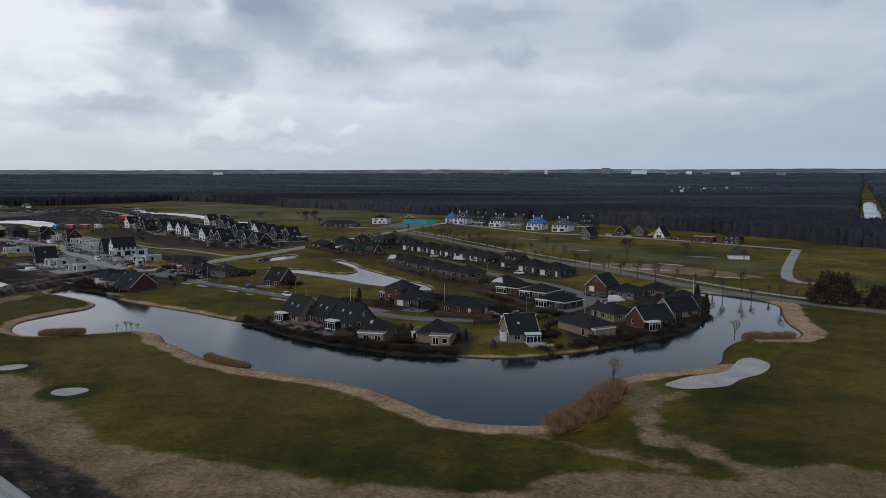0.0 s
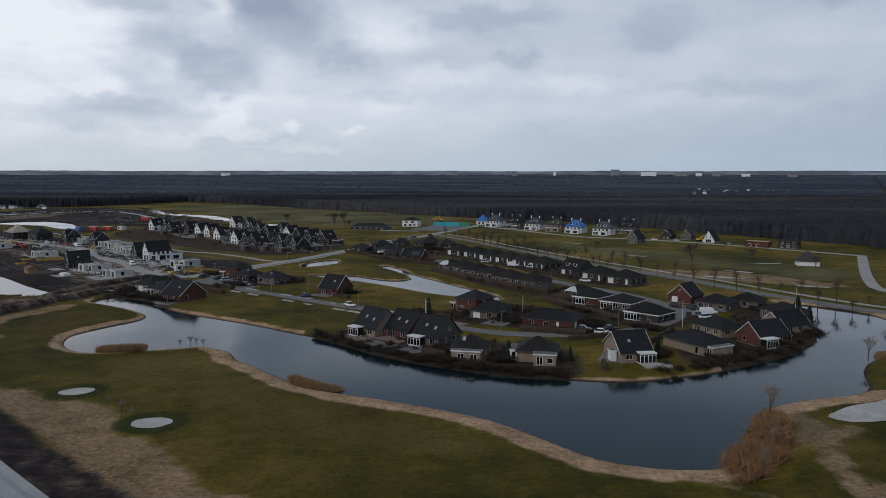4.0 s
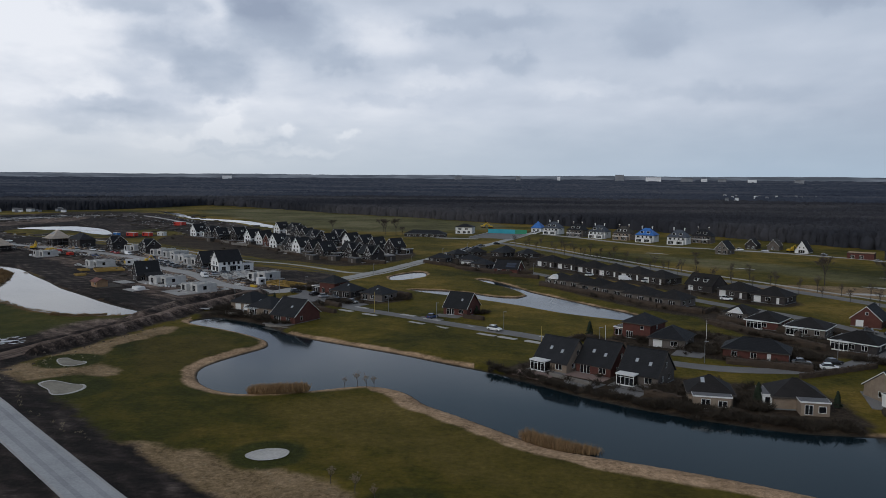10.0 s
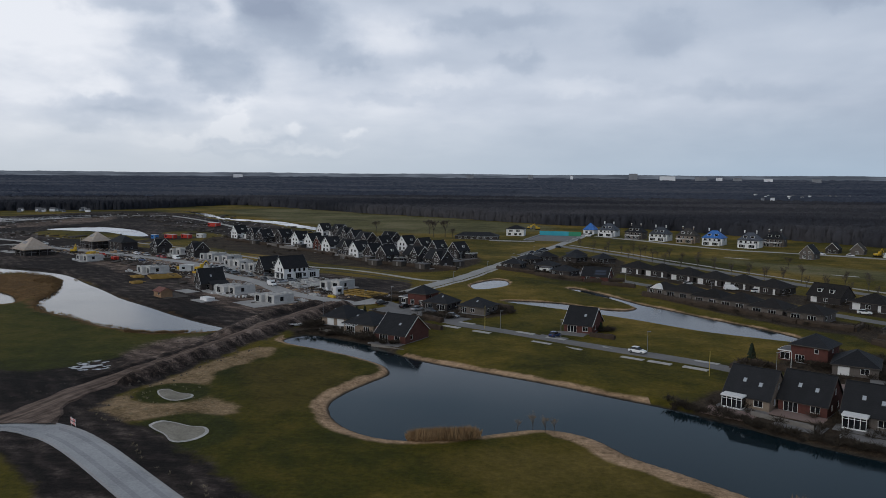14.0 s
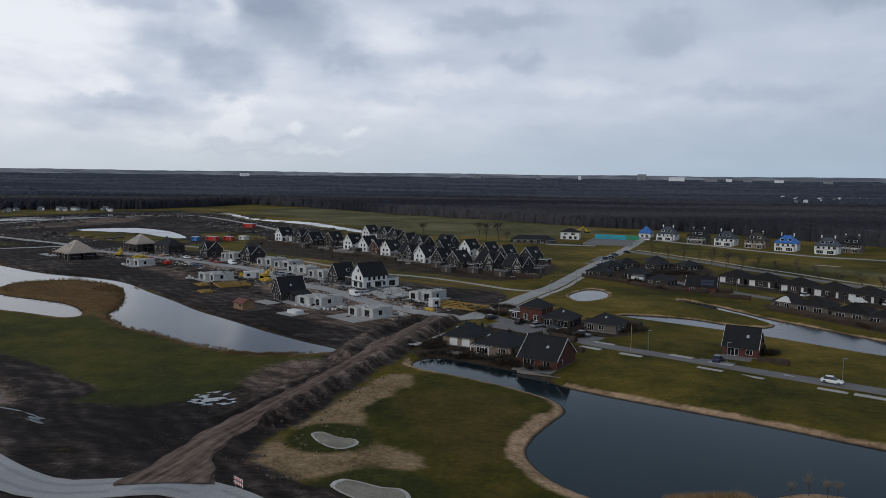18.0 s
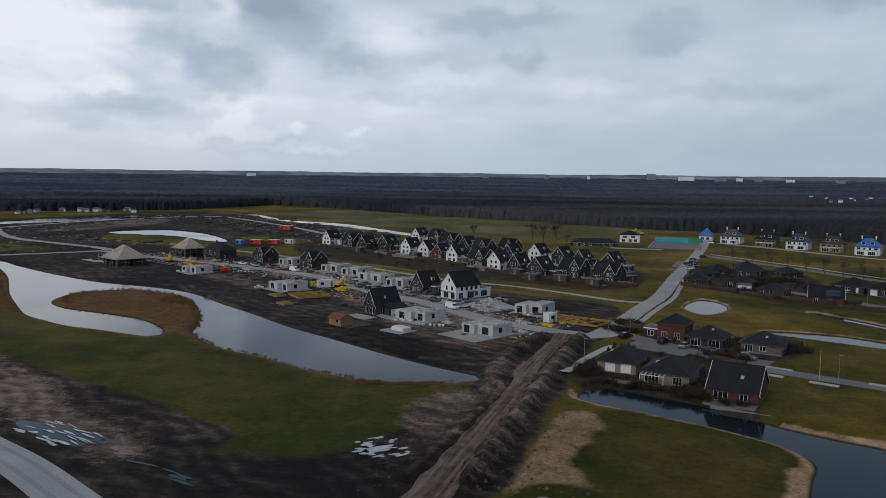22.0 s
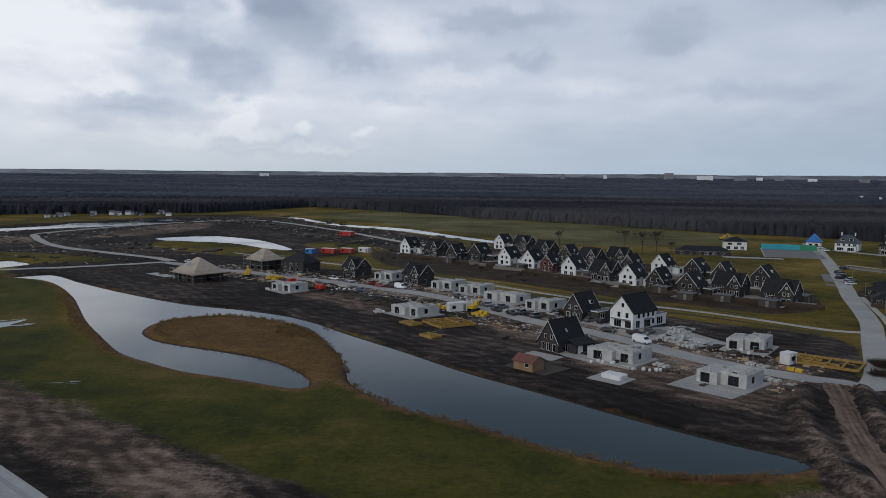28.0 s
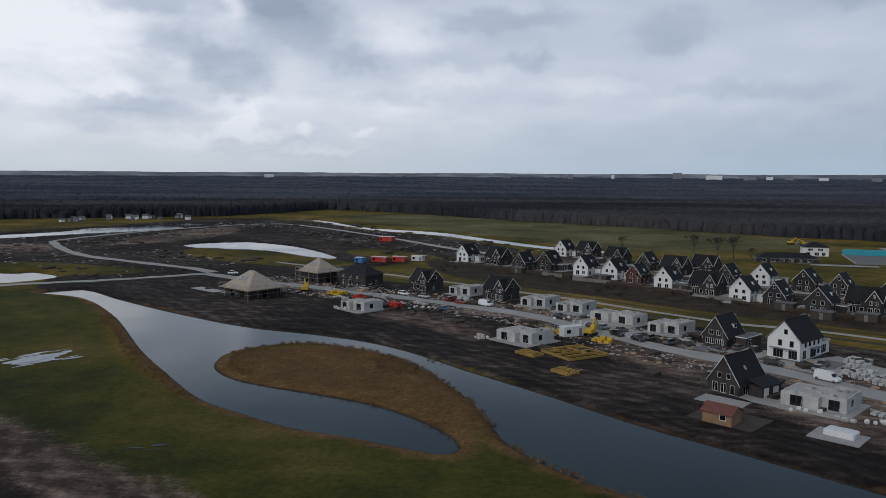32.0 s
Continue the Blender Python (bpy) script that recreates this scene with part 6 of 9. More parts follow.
h = house("dark brick gable house with white windows beside the street", -208.8, 403.6, 48, 10.5, 8.0, 3.2, 8.8, "brick_dark", "roof_dark", holes={
    "W": [(2.0, 0.5, 2.6, 1.8, "s"), (5.2, 0.5, 2.6, 1.8, "s"), (2.4, 3.3, 1.5, 1.5, "W"), (4.8, 3.3, 1.5, 1.5, "W")], "S": [(4, 0.2, 2.4, 2.2, "f"), (8, 0.7, 1.6, 1.5, "W")],
    "E": [(3, 0.8, 1.6, 1.5, "W")]}, dormers=[(1.5, "S", 1.8, 1.5, False)])
annex(h, -1.0, 8.5, -7.6, -4.27, 2.8, "wood_dark", "felt", front=[(1.5, 0.3, 2.4, 2.0)])
h = house("dark brick gable house with skylight above the lake", -217.0, 360.0, 42, 11.0, 8.0, 3.0, 8.8, "brick_dark", "roof_dark", holes={
    "W": [(1.4, 0.1, 1.5, 2.3, "W"), (3.7, 0.1, 1.5, 2.3, "W"), (6.0, 0.1, 1.2, 2.3, "w"), (2.5, 3.5, 1.0, 1.4, "w"), (4.9, 3.5, 1.0, 1.4, "w")], "S": [(3, 0.1, 1.8, 2.2, "W"), (8, 0.7, 1.6, 1.5, "W")],
    "E": [(4, 0.8, 1.6, 1.5, "W")]}, skylights=[(-0.5, "S", 0.45, 0.8, 1.1)])
s = Solid().add([(-2.5, -8.2, 2.4), (5.9, -8.2, 2.4), (5.9, -4.4, 3.7), (-2.5, -4.4, 3.7), (-2.5, -8.2, 2.62), (5.9, -8.2, 2.62), (5.9, -4.4, 3.92), (-2.5, -4.4, 3.92)],
                [(3, 2, 1, 0), (4, 5, 6, 7), (0, 1, 5, 4), (1, 2, 6, 5), (2, 3, 7, 6), (3, 0, 4, 7)])
k = part("wing", Solid().box(-2.2, 5.6, -7.8, -4.52, -0.4, 2.5), "brick_dark", h)
part("roof", s, "roof_dark", k)
part("door", Solid().box(-1.4, 0.6, -7.86, -7.804, 0.1, 2.3), "trim_white", k)
part("window", Solid().box(2.4, 4.6, -7.86, -7.804, 0.6, 2.1), "trim_white", k)
bungalow("dark villa with hipped roof and white window frames", -325.5, 492, -35, 17.5, 11.0, "brick_dark", 9.2, eave=5.2, roof="roof_dark", chimneys=[(-3.5, 0.5)], extra={
    "S": [(2.6, 0.5, 2.0, 1.8, "W"), (7.5, 0.2, 3.0, 2.3, "f"), (12.2, 0.5, 2.0, 1.8, "W"), (2.6, 3.3, 1.6, 1.3, "W"), (7.5, 3.3, 2.2, 1.3, "f"), (12.2, 3.3, 1.6, 1.3, "W")],
    "W": [(2.5, 0.6, 1.8, 1.6, "W"), (7.0, 0.6, 1.8, 1.6, "W"), (4.7, 3.3, 1.6, 1.3, "W")]})
v = low_roof_house("dark brick house with cross gable on the building site", "brick_dark")
set_at(v, pose(-296.0, 485.7, 0.1, 0, 0, -38) @ Matrix.Scale(0.86, 4))
copy_thing(v, pose(-267.5, 467.5, 0.1, 0, 0, -38))

# ---------------------------------------------------------------- houses under construction
def shell(label, w, d, hh, seed):
    """A roofless single-storey shell of white blocks: two joined boxes, part of them under a floor slab; built at the origin."""
    r = random.Random(seed)
    h = thing("house_shell", label, "building shell", Matrix(), "white block shells on the building site")
    part("footing", Solid().box(-w / 2 - 1.2, w / 2 + 1.4, -d / 2 - 1.8, d / 2 + 1.0, -0.5, 0.12), "concrete_road", h)
    xm, step = w * r.uniform(-0.08, 0.12), d * 0.16
    boxes = ((-w / 2, xm, -d / 2, d / 2 - step), (xm + 0.02, w / 2, -d / 2 + step, d / 2))
    for k, (x0, x1, y0, y1) in enumerate(boxes):
        lw, ld, cx, cy = x1 - x0, y1 - y0, (x0 + x1) / 2, (y0 + y1) / 2
        top = hh + (0.0, 0.32)[k]
        for side in SIDES:
            p0, p1 = corners(lw, ld, side)
            run = lw if side in "SN" else ld
            if side == "S":
                hs = [(run * (0.5 if k else 0.42), 0.25, min(2.3, run * 0.46), 2.0, "W")]
            elif (side == "E") == bool(k) and side in "EW":
                hs = [(run * 0.35, 0.8, 1.3, 1.4, "w")]
            elif side == "N" and k:
                hs = [(run * 0.5, 0.1, min(1.6, run * 0.5), 2.2, "W")]
            else:
                hs = []
            part("wall", wall_panel((p0[0] + cx, p0[1] + cy), (p1[0] + cx, p1[1] + cy), top, hs, 0.3), "block_white", h)
            for hole in hs:
                fill_opening(h, (p0[0] + cx, p0[1] + cy), (p1[0] + cx, p1[1] + cy), hole, "trim_dark")
        part("floor_slab", Solid().box(x0 + 0.32, x1 - 0.32, y0 + 0.32, y1 - 0.32, top - 0.32, top - 0.06), "concrete", h)
        for _ in range(4):
            bx, by = r.uniform(x0 + 0.9, x1 - 0.9), r.uniform(y0 + ld * 0.4, y1 - 0.9)
            part("block", Solid().obox(pose(bx, by, top - 0.06, 0, 0, r.uniform(0, 90)), r.uniform(0.5, 1.1), r.uniform(0.4, 0.9), r.uniform(0.15, 0.45)), "block_white" if r.random() < 0.6 else "rubble", h)
        # walls rise unevenly, course by course
        for _ in range(4):
            u = r.uniform(x0 + 0.6, x1 - 1.2)
            part("block", Solid().box(u, u + r.uniform(0.4, 1.4), y0 + 0.01, y0 + 0.29, top, top + r.uniform(0.2, 0.5)), "block_white", h)
    for i in range(4):
        u = -w / 2 + 0.8 + i * (w - 1.6) / 3
        part("prop", Solid().tube((u, -d / 2 - 0.9, 0.1), (u, -d / 2 - 0.05 if u < xm else -d / 2 + step - 0.05, 2.2), 0.04, 0.04, 5), "steel", h)
    part("guard_rail", grid_frame(d * 0.7, 1.0, 4, 0, 0.06, -0.03, 0.06), "steel", h, at=pose(w / 2 - 0.5, d * 0.1, hh + 0.26, 0, 0, 90))
    return h


shell_a = shell("white block house shell with floor slab and dark openings", 10.0, 9.0, 2.6, 1)
set_at(shell_a, pose(-184.0, 333.0, 0.12, 0, 0, -41))
shell_b = shell("low white block house shell beside a street", 11.0, 10.0, 2.6, 2)
set_at(shell_b, pose(-204.2, 351.0, 0.1, 0, 0, -39))
shell_c = shell("long white block house shell behind parked cars", 14.5, 8.0, 2.6, 3)
set_at(shell_c, pose(-232.0, 430.0, 0.1, 0, 0, -46))
shell_d = shell("small white block house shell with uneven walls", 8.6, 10.0, 2.7, 4)
set_at(shell_d, pose(-219.3, 417.0, 0.1, 0, 0, -42))
for src, sx, sy, rot in ((shell_d, -170.5, 367.0, -30), (shell_d, -243.2, 446.3, -36), (shell_d, -254.3, 455.5, -36),
                         (shell_b, -259.2, 401.0, -44), (shell_d, -280.0, 477.0, -38), (shell_a, -310.8, 440.8, -40)):
    copy_thing(src, pose(sx, sy, height(sx, sy) + 0.1, 0, 0, rot))


def timber_house(label, x, y, rot, w, d, eave, ridge, scaffold=True):
    """A house whose hipped roof is boarded but not yet tiled, with scaffolding round it."""
    h = thing("unfinished_house", label, "house", pose(x, y, height(x, y) + 0.1, 0, 0, rot), "houses with bare boarded roofs")
    hs = {"S": [(w * 0.3, 0.2, 2.4, 2.2, "o"), (w * 0.7, 0.2, 2.4, 2.2, "o")], "E": [(d * 0.5, 0.2, 2.4, 2.2, "o")], "W": [(d * 0.3, 0.2, 2.4, 2.2, "o"), (d * 0.7, 0.6, 1.6, 1.6, "o")], "N": []}
    for side in SIDES:
        p0, p1 = corners(w, d, side)
        part("wall", wall_panel(p0, p1, eave, hs[side]), "brick_dark", h)
    part("roof", hip_roof(w, d, eave, ridge, 0.9), "roof_batten", h, "pale boarded and battened roof")
    half = d / 2 + 0.9
    pitch = math.atan2(ridge - eave, half)
    for sx in (-1.8, 0.8):
        yy = -half * 0.45
        z = eave + (ridge - eave) * 0.55
        k = part("skylight", Solid().box(-0.8, 0.8, -0.9, 0.9, -0.02, 0.12), "trim_grey", h, at=pose(sx, yy, z) @ Matrix.Rotation(pitch, 4, "X"))
        part("pane", Solid().box(-0.6, 0.6, -0.7, 0.7, 0.12, 0.14), "sky_glass", k)
    if scaffold:
        X, Y = w / 2 + 1.6, d / 2 + 1.6
        for sx, sy in [(-X + 2 * X * i / 5, sg * Y) for i in range(6) for sg in (-1, 1)] + [(sg * X, -Y + 2 * Y * i / 4) for i in range(1, 4) for sg in (-1, 1)]:
            part("scaffold_pole", Solid().tube((sx, sy, 0), (sx, sy, eave + 1.4), 0.06, 0.06, 5), "steel", h)
        for z in (eave * 0.5, eave - 0.1, eave + 1.2):
            part("scaffold_rail", Solid().ring(X + 0.05, Y + 0.05, 0.1, z, z + 0.1), "steel", h)
        for sg in (-1, 1):
            part("scaffold_deck", Solid().box(-X, X, min(sg * Y, sg * (Y - 0.9)), max(sg * Y, sg * (Y - 0.9)), eave - 0.25, eave - 0.15), "wood_pale", h)
            part("scaffold_deck", Solid().box(min(sg * X, sg * (X - 0.9)), max(sg * X, sg * (X - 0.9)), -Y + 0.95, Y - 0.95, eave - 0.25, eave - 0.15), "wood_pale", h)
    return h


timber_house("unfinished villa with pale boarded pyramid roof and scaffolding", -354.5, 462.5, -37, 15.0, 12.5, 3.2, 8.8)
timber_house("unfinished house with pale boarded roof and scaffolding", -341.0, 501.0, -37, 11.0, 9.5, 4.4, 9.2)

# a garden cabin of orange wood
h = thing("garden_cabin", "orange wooden garden cabin with dark red roof", "shed", pose(-225.2, 338.6, 0.1, 0, 0, -38))
for side in SIDES:
    p0, p1 = corners(5.2, 4.2, side, 0.12)
    part("wall", wall_panel(p0, p1, 2.1, [(1.6, 0.1, 0.9, 1.9, "d"), (3.6, 0.8, 1.2, 1.0, "w")] if side == "S" else [], 0.12, 3.1 if side in "EW" else None), "wood_shed", h)
fill_opening(h, (-2.6, -2.1), (2.6, -2.1), (3.6, 0.8, 1.2, 1.0, "w"), "trim_white")
part("door", Solid().box(-1.45, -0.55, -2.06, -2.0, 0.1, 2.0), "wood_shed", h)
part("roof", gable_roof(5.2, 4.2, 2.1, 3.1, 0.4, 0.3, 0.14), "tile_red", h)

# ---------------------------------------------------------------- villas in front of the woods
VILLAS = "white villas before the woods"


def villa(label, wall, roof, dormer=True):
    h = house(label, 0, 0, 0, 15.0, 11.0, 5.4, 10.8, wall, roof, "hip",
              {"S": [(2.4, 0.2, 2.6, 2.3, "f"), (5.6, 0.2, 1.8, 2.3, "W"), (9.4, 0.2, 1.8, 2.3, "W"), (12.6, 0.2, 2.6, 2.3, "f"), (2.4, 3.3, 2.2, 1.6, "W"), (5.8, 3.3, 1.4, 1.6, "w"), (9.2, 3.3, 1.4, 1.6, "w"), (12.6, 3.3, 2.2, 1.6, "W")],
               "W": [(2.5, 0.6, 1.6, 1.6, "W"), (7.0, 0.6, 1.6, 1.6, "W"), (4.9, 3.3, 1.6, 1.5, "W")], "E": [(4.9, 3.3, 1.6, 1.5, "W")]},
              chimneys=[(-4.2, 0.0), (4.2, 0.0)], dormers=[(-2.6, "S", 2.6, 1.7, False), (2.6, "S", 2.6, 1.7, False)] if dormer else [], group=VILLAS, z=0)
    annex(h, -6.4, 6.4, -8.6, -5.55, 3.0, wall, "felt", front=[(-3.4, 0.2, 4.2, 2.3), (3.2, 0.2, 4.2, 2.3)])
    for sg in (-1, 1):
        part("chimney_cap", Solid().box(sg * 4.2 - 0.45, sg * 4.2 + 0.45, -0.45, 0.45, 11.8, 12.4), "trim_white", h)
    return h


villa_w = villa("white paired villa with slate hipped roof, dormers and two chimneys", "render_white", "roof_slate")
villa_d = villa("grey brick paired villa with dark hipped roof and dormers", "brick_grey", "roof_dark")
villa_b = villa("white paired villa under a bright blue roof sheet", "render_white", "roof_blue")
villa_t = villa("brown brick paired villa with unfinished brown roof", "brick_tan", "roof_thatch")
placed = set()
for src, vx, vy in ((villa_w, -34.4, 640.2), (villa_d, -18.4, 620.5), (villa_w, -4.2, 607.3), (villa_t, 11.0, 595.2), (villa_b, 23.7, 578.6), (villa_w, 41.5, 564.4), (villa_d, 60.0, 577.0)):
    at = pose(vx - 2.2, vy + 4.0, 0.1, 0, 0, -32) @ Matrix.Scale(SIZE, 4)
    if src.name in placed:
        copy_thing(src, pose(vx - 2.2, vy + 4.0, 0.1, 0, 0, -32))
    else:
        placed.add(src.name)
        set_at(src, at)
house("blue-roofed house at the end of the village road", -47.5, 667, -25, 10.0, 10.0, 3.6, 9.6, "render_white", "roof_blue", "hip",
      {"S": [(3, 0.3, 2.4, 2.2, "f"), (7, 0.3, 2.4, 2.2, "f")], "W": [(5, 0.4, 2, 2, "f")]})
h = house("grey brick house with steep gable facing the road", 51, 505, 52, 11.0, 8.5, 3.8, 8.6, "brick_grey", "roof_dark", holes={
    "W": [(2.4, 0.3, 2.0, 2.1, "f"), (6.0, 0.3, 2.0, 2.1, "f"), (2.6, 3.6, 1.4, 1.4, "W"), (5.4, 3.6, 1.4, 1.4, "W")], "S": [(4, 0.8, 1.6, 1.5, "W")]})
house("dark house with white gable edges before the woods", 77, 540, 55, 9.5, 8.0, 3.0, 7.0, "brick_dark", "roof_dark", holes={"W": [(2.2, 0.3, 1.8, 2.0, "f"), (5.4, 0.3, 1.8, 2.0, "f")]})
house("dark thatch-like gable house before the woods", 88, 534, 55, 9.0, 8.0, 3.0, 7.4, "brick_grey", "roof_thatch", holes={"W": [(3.7, 0.3, 2.0, 2.0, "f")]})
house("white A-shaped house with dark opening and steep roof", 98, 516, 55, 11.0, 8.6, 1.6, 8.4, "render_white", "roof_dark", holes={
    "W": [(4.0, 0.2, 4.0, 2.2, "f"), (2.7, 3.4, 0.9, 1.2, "w"), (5.3, 3.4, 0.9, 1.2, "w")]}, gable_wall="render_white")
house("long flat unfinished house of red brick and timber", 117, 487, -32, 15.0, 9.0, 3.6, 4.0, "brick_red", "wood_pale", "flat", {"S": [(3, 0.2, 2.5, 2.2, "f"), (8, 0.2, 2.5, 2.2, "f")]})
bungalow("dark two-storey house with white windows before the woods", 131, 480, -32, 12.0, 9.0, "brick_dark", 8.4, eave=5.0, roof="roof_dark", extra={
    "S": [(2.4, 0.3, 2, 2, "f"), (6, 0.3, 2, 2, "f"), (9.6, 0.3, 2, 2, "f"), (2.4, 3.2, 1.6, 1.2, "W"), (6, 3.2, 1.6, 1.2, "W"), (9.6, 3.2, 1.6, 1.2, "W")]})
h = bungalow("thatched grey house with white garage doors in a field", 111, 395, -10, 11.0, 9.0, "render_white", 7.6, roof="roof_thatch", extra={
    "S": [(2.2, 0.1, 2.4, 2.2, "g"), (5.5, 0.1, 2.2, 2.2, "g"), (9, 0.1, 2.4, 2.2, "g")]})

# ---------------------------------------------------------------- club house and courts
h = bungalow("long low dark-roofed club house", -130, 597, -8, 34.0, 12.0, "brick_dark", 5.6, roof="roof_dark", extra={
    "S": [(4 + 5 * i, 0.6, 2.6, 1.6, "s") for i in range(6)]}, fascia="trim_grey")
h = bungalow("two-storey white-banded club house wing", -104, 632, -10, 15.0, 12.0, "render_white", 8.6, eave=6.0, roof="roof_dark", extra={
    "S": [(3, 0.4, 2.6, 2.2, "f"), (8, 0.4, 2.6, 2.2, "f"), (12, 0.4, 2.2, 2.2, "f"), (4, 3.4, 3, 1.6, "s"), (10, 3.4, 3, 1.6, "s")]})
court = thing("tennis_court", "walled court with turquoise and green screen", "tennis court", pose(-77, 618, 0.1, 0, 0, -14))
part("surface", Solid().box(-15, 15, -26, 22, -0.2, 0.06), "paving", court)
part("screen", Solid().box(-15, 6, 22, 22.3, 0, 3.2), "court_blue", court, "turquoise windscreen")
part("screen", Solid().box(6, 15, 22, 22.3, 0, 3.2), "court_green", court, "green windscreen")
part("kerb", Solid().box(-15.4, -15, -26, 22.3, 0, 0.6), "concrete", court)
part("kerb", Solid().box(15, 15.4, -26, 22.3, 0, 0.6), "concrete", court)

# ---------------------------------------------------------------- golf bunkers, puddles, pavings
def blob(cx, cy, rx, ry, rot, seed, wob=0.12, n=30):
    r = random.Random(seed)
    ph = [r.uniform(0, 6.28) for _ in range(4)]
    a = radians(rot)
    out = []
    for i in range(n):
        t = 2 * math.pi * i / n
        k = 1 + wob * (math.sin(2 * t + ph[0]) + 0.7 * math.sin(3 * t + ph[1]) + 0.4 * math.sin(5 * t + ph[2]))
        x, y = rx * k * math.cos(t), ry * k * math.sin(t)
        out.append((cx + x * math.cos(a) - y * math.sin(a), cy + x * math.sin(a) + y * math.cos(a)))
    return out


def patch_solid(outline, lift=0.05, raised=0.0, rings=(1.0, 0.86, 0.5)):
    """A patch that follows the land; raised lifts its middle, negative hollows it."""
    p = np.array(outline)
    c = p.mean(0)
    s = Solid()
    n = len(p)
    for q, dz in zip(rings, (0.0, raised * 0.7, raised)):
        ring = c + (p - c) * q
        z = land(ring[:, 0], ring[:, 1])[0]
        s.v.extend([(float(x), float(y), float(k) + lift + dz) for (x, y), k in zip(ring, z)])
    s.v.append((float(c[0]), float(c[1]), height(*c) + lift + raised))
    for k in range(len(rings) - 1):
        s.f.extend([(k * n + i, k * n + (i + 1) % n, (k + 1) * n + (i + 1) % n, (k + 1) * n + i) for i in range(n)])
    k = len(rings) - 1
    s.f.extend([(k * n + i, k * n + (i + 1) % n, len(s.v) - 1) for i in range(n)])
    return s


def flat_patch(name, outline, material, label, category, lift=0.05, kind="", raised=0.0, rings=(1.0, 0.86, 0.5)):
    return tagged(part(name, patch_solid(outline, lift, raised, rings), material), label, category, kind=kind)


BUNKERS = "sand bunkers of the golf course"
for bx, by, rx, ry, rot, seed, wob in ((-107.1, 173.2, 3.2, 2.6, 10, 1, 0.04), (-83.9, 156.5, 3.4, 2.8, 0, 2, 0.04)):
    tagged(flat_patch("bunker", blob(bx, by, rx, ry, rot, seed, wob), "bunker_sand", "pale sand bunker sunk in golf turf", "bunker", 0.10, raised=-0.05), group=BUNKERS)
for pts in ([(-173.6, 227.3), (-172.1, 228.5), (-168.9, 226.3), (-165.8, 225.6), (-165.0, 223.3), (-166.8, 220.8), (-169.3, 221.5), (-172.1, 224.4)],
            [(-165.6, 207.3), (-164.5, 209.6), (-161.5, 208.8), (-158.4, 207.4), (-155.6, 207.1), (-154.0, 204.5), (-154.7, 201.2), (-156.9, 199.7), (-158.7, 200.3), (-161.0, 203.1), (-163.5, 205.0)]):
    outline = smooth_line(pts, 0.9, True)
    b = tagged(flat_patch("bunker", [tuple(q) for q in outline], "bunker_sand", "damp grey-brown sand bunker with a pale rim", "bunker", 0.07), group=BUNKERS)
    part("damp_floor", patch_solid([tuple(q) for q in outline], 0.10, 0.02, (0.88, 0.8, 0.4)), "bunker_wet", b, "damp grey-brown sand")
big_bunker = smooth_line([(31.5, 170), (34, 173), (39, 177.5), (46, 181.5), (50, 187), (52, 192), (55.5, 194.5), (58, 190), (56.6, 185.5), (53, 180), (48, 176), (44, 170.5), (39, 168.2), (34.5, 167.6)], 2, True)
tagged(flat_patch("bunker", [tuple(q) for q in big_bunker], "bunker_sand", "long winding pale sand bunker beside the water", "bunker", 0.10, raised=0.0, rings=(1.0, 0.95, 0.9)), group=BUNKERS)
for bx, by, rx, ry, rot, seed in ((62, 352, 8, 2.6, -20, 11), (74, 372, 6, 2.0, -30, 12), (96, 404, 6, 1.8, -10, 13), (40, 432, 5, 1.5, -30, 14), (88, 330, 6, 2.2, -30, 15), (12, 500, 6, 1.6, -30, 16)):
    tagged(flat_patch("bunker", blob(bx, by, rx, ry, rot, seed, 0.15), "bunker_sand", "shallow pale sand bunker on far turf", "bunker", 0.10), group=BUNKERS)

PUDDLES = "shallow puddles on bare land"
for cx, cy, ext, across, rot, seed, n in ((-249, 243.6, 7.0, 3.4, -28, 21, 34), (-197, 243.5, 3.6, 4.6, 35, 22, 40), (-371, 366, 8, 6, 50, 23, 40), (-317.5, 314.6, 3.0, 1.2, 12, 24, 4), (-239, 240.5, 5.0, 1.6, -20, 25, 6),
                                         (-226, 231, 5.5, 1.6, -20, 27, 5), (-258, 249, 4.0, 1.2, -20, 28, 4)):
    r = random.Random(seed)
    a = radians(rot)
    if seed in (21, 22, 23):
        size = {21: (8.0, 3.1), 22: (2.2, 1.0), 23: (6.5, 3.2)}[seed]
        tagged(flat_patch("puddle", blob(cx, cy, *size, rot, seed, 0.22, 34), "water" if seed == 21 else "puddle_pale", "shallow open puddle between wheel ruts" if seed == 21 else "whitish patch of a wide shallow puddle", "puddle", 0.045), group=PUDDLES)
    for k in range(n):
        u, v = r.uniform(-ext, ext), r.uniform(-across, across)
        x, y = cx + u * math.cos(a) - v * math.sin(a), cy + u * math.sin(a) + v * math.cos(a)
        tagged(flat_patch("puddle", blob(x, y, r.uniform(0.10, 0.30) * ext if seed < 24 else r.uniform(0.25, 0.5) * ext, r.uniform(0.03, 0.09) * across if seed < 24 else r.uniform(0.10, 0.28) * across, rot + r.uniform(-9, 9), seed * 31 + k, 0.10 if seed < 24 else 0.2, 22), "puddle_pale" if seed in (21, 22, 23) else "water", "whitish streak of a shallow puddle" if seed in (21, 22, 23) else "shallow puddle of grey water on mud", "puddle", 0.05 + 0.004 * k), group=PUDDLES)

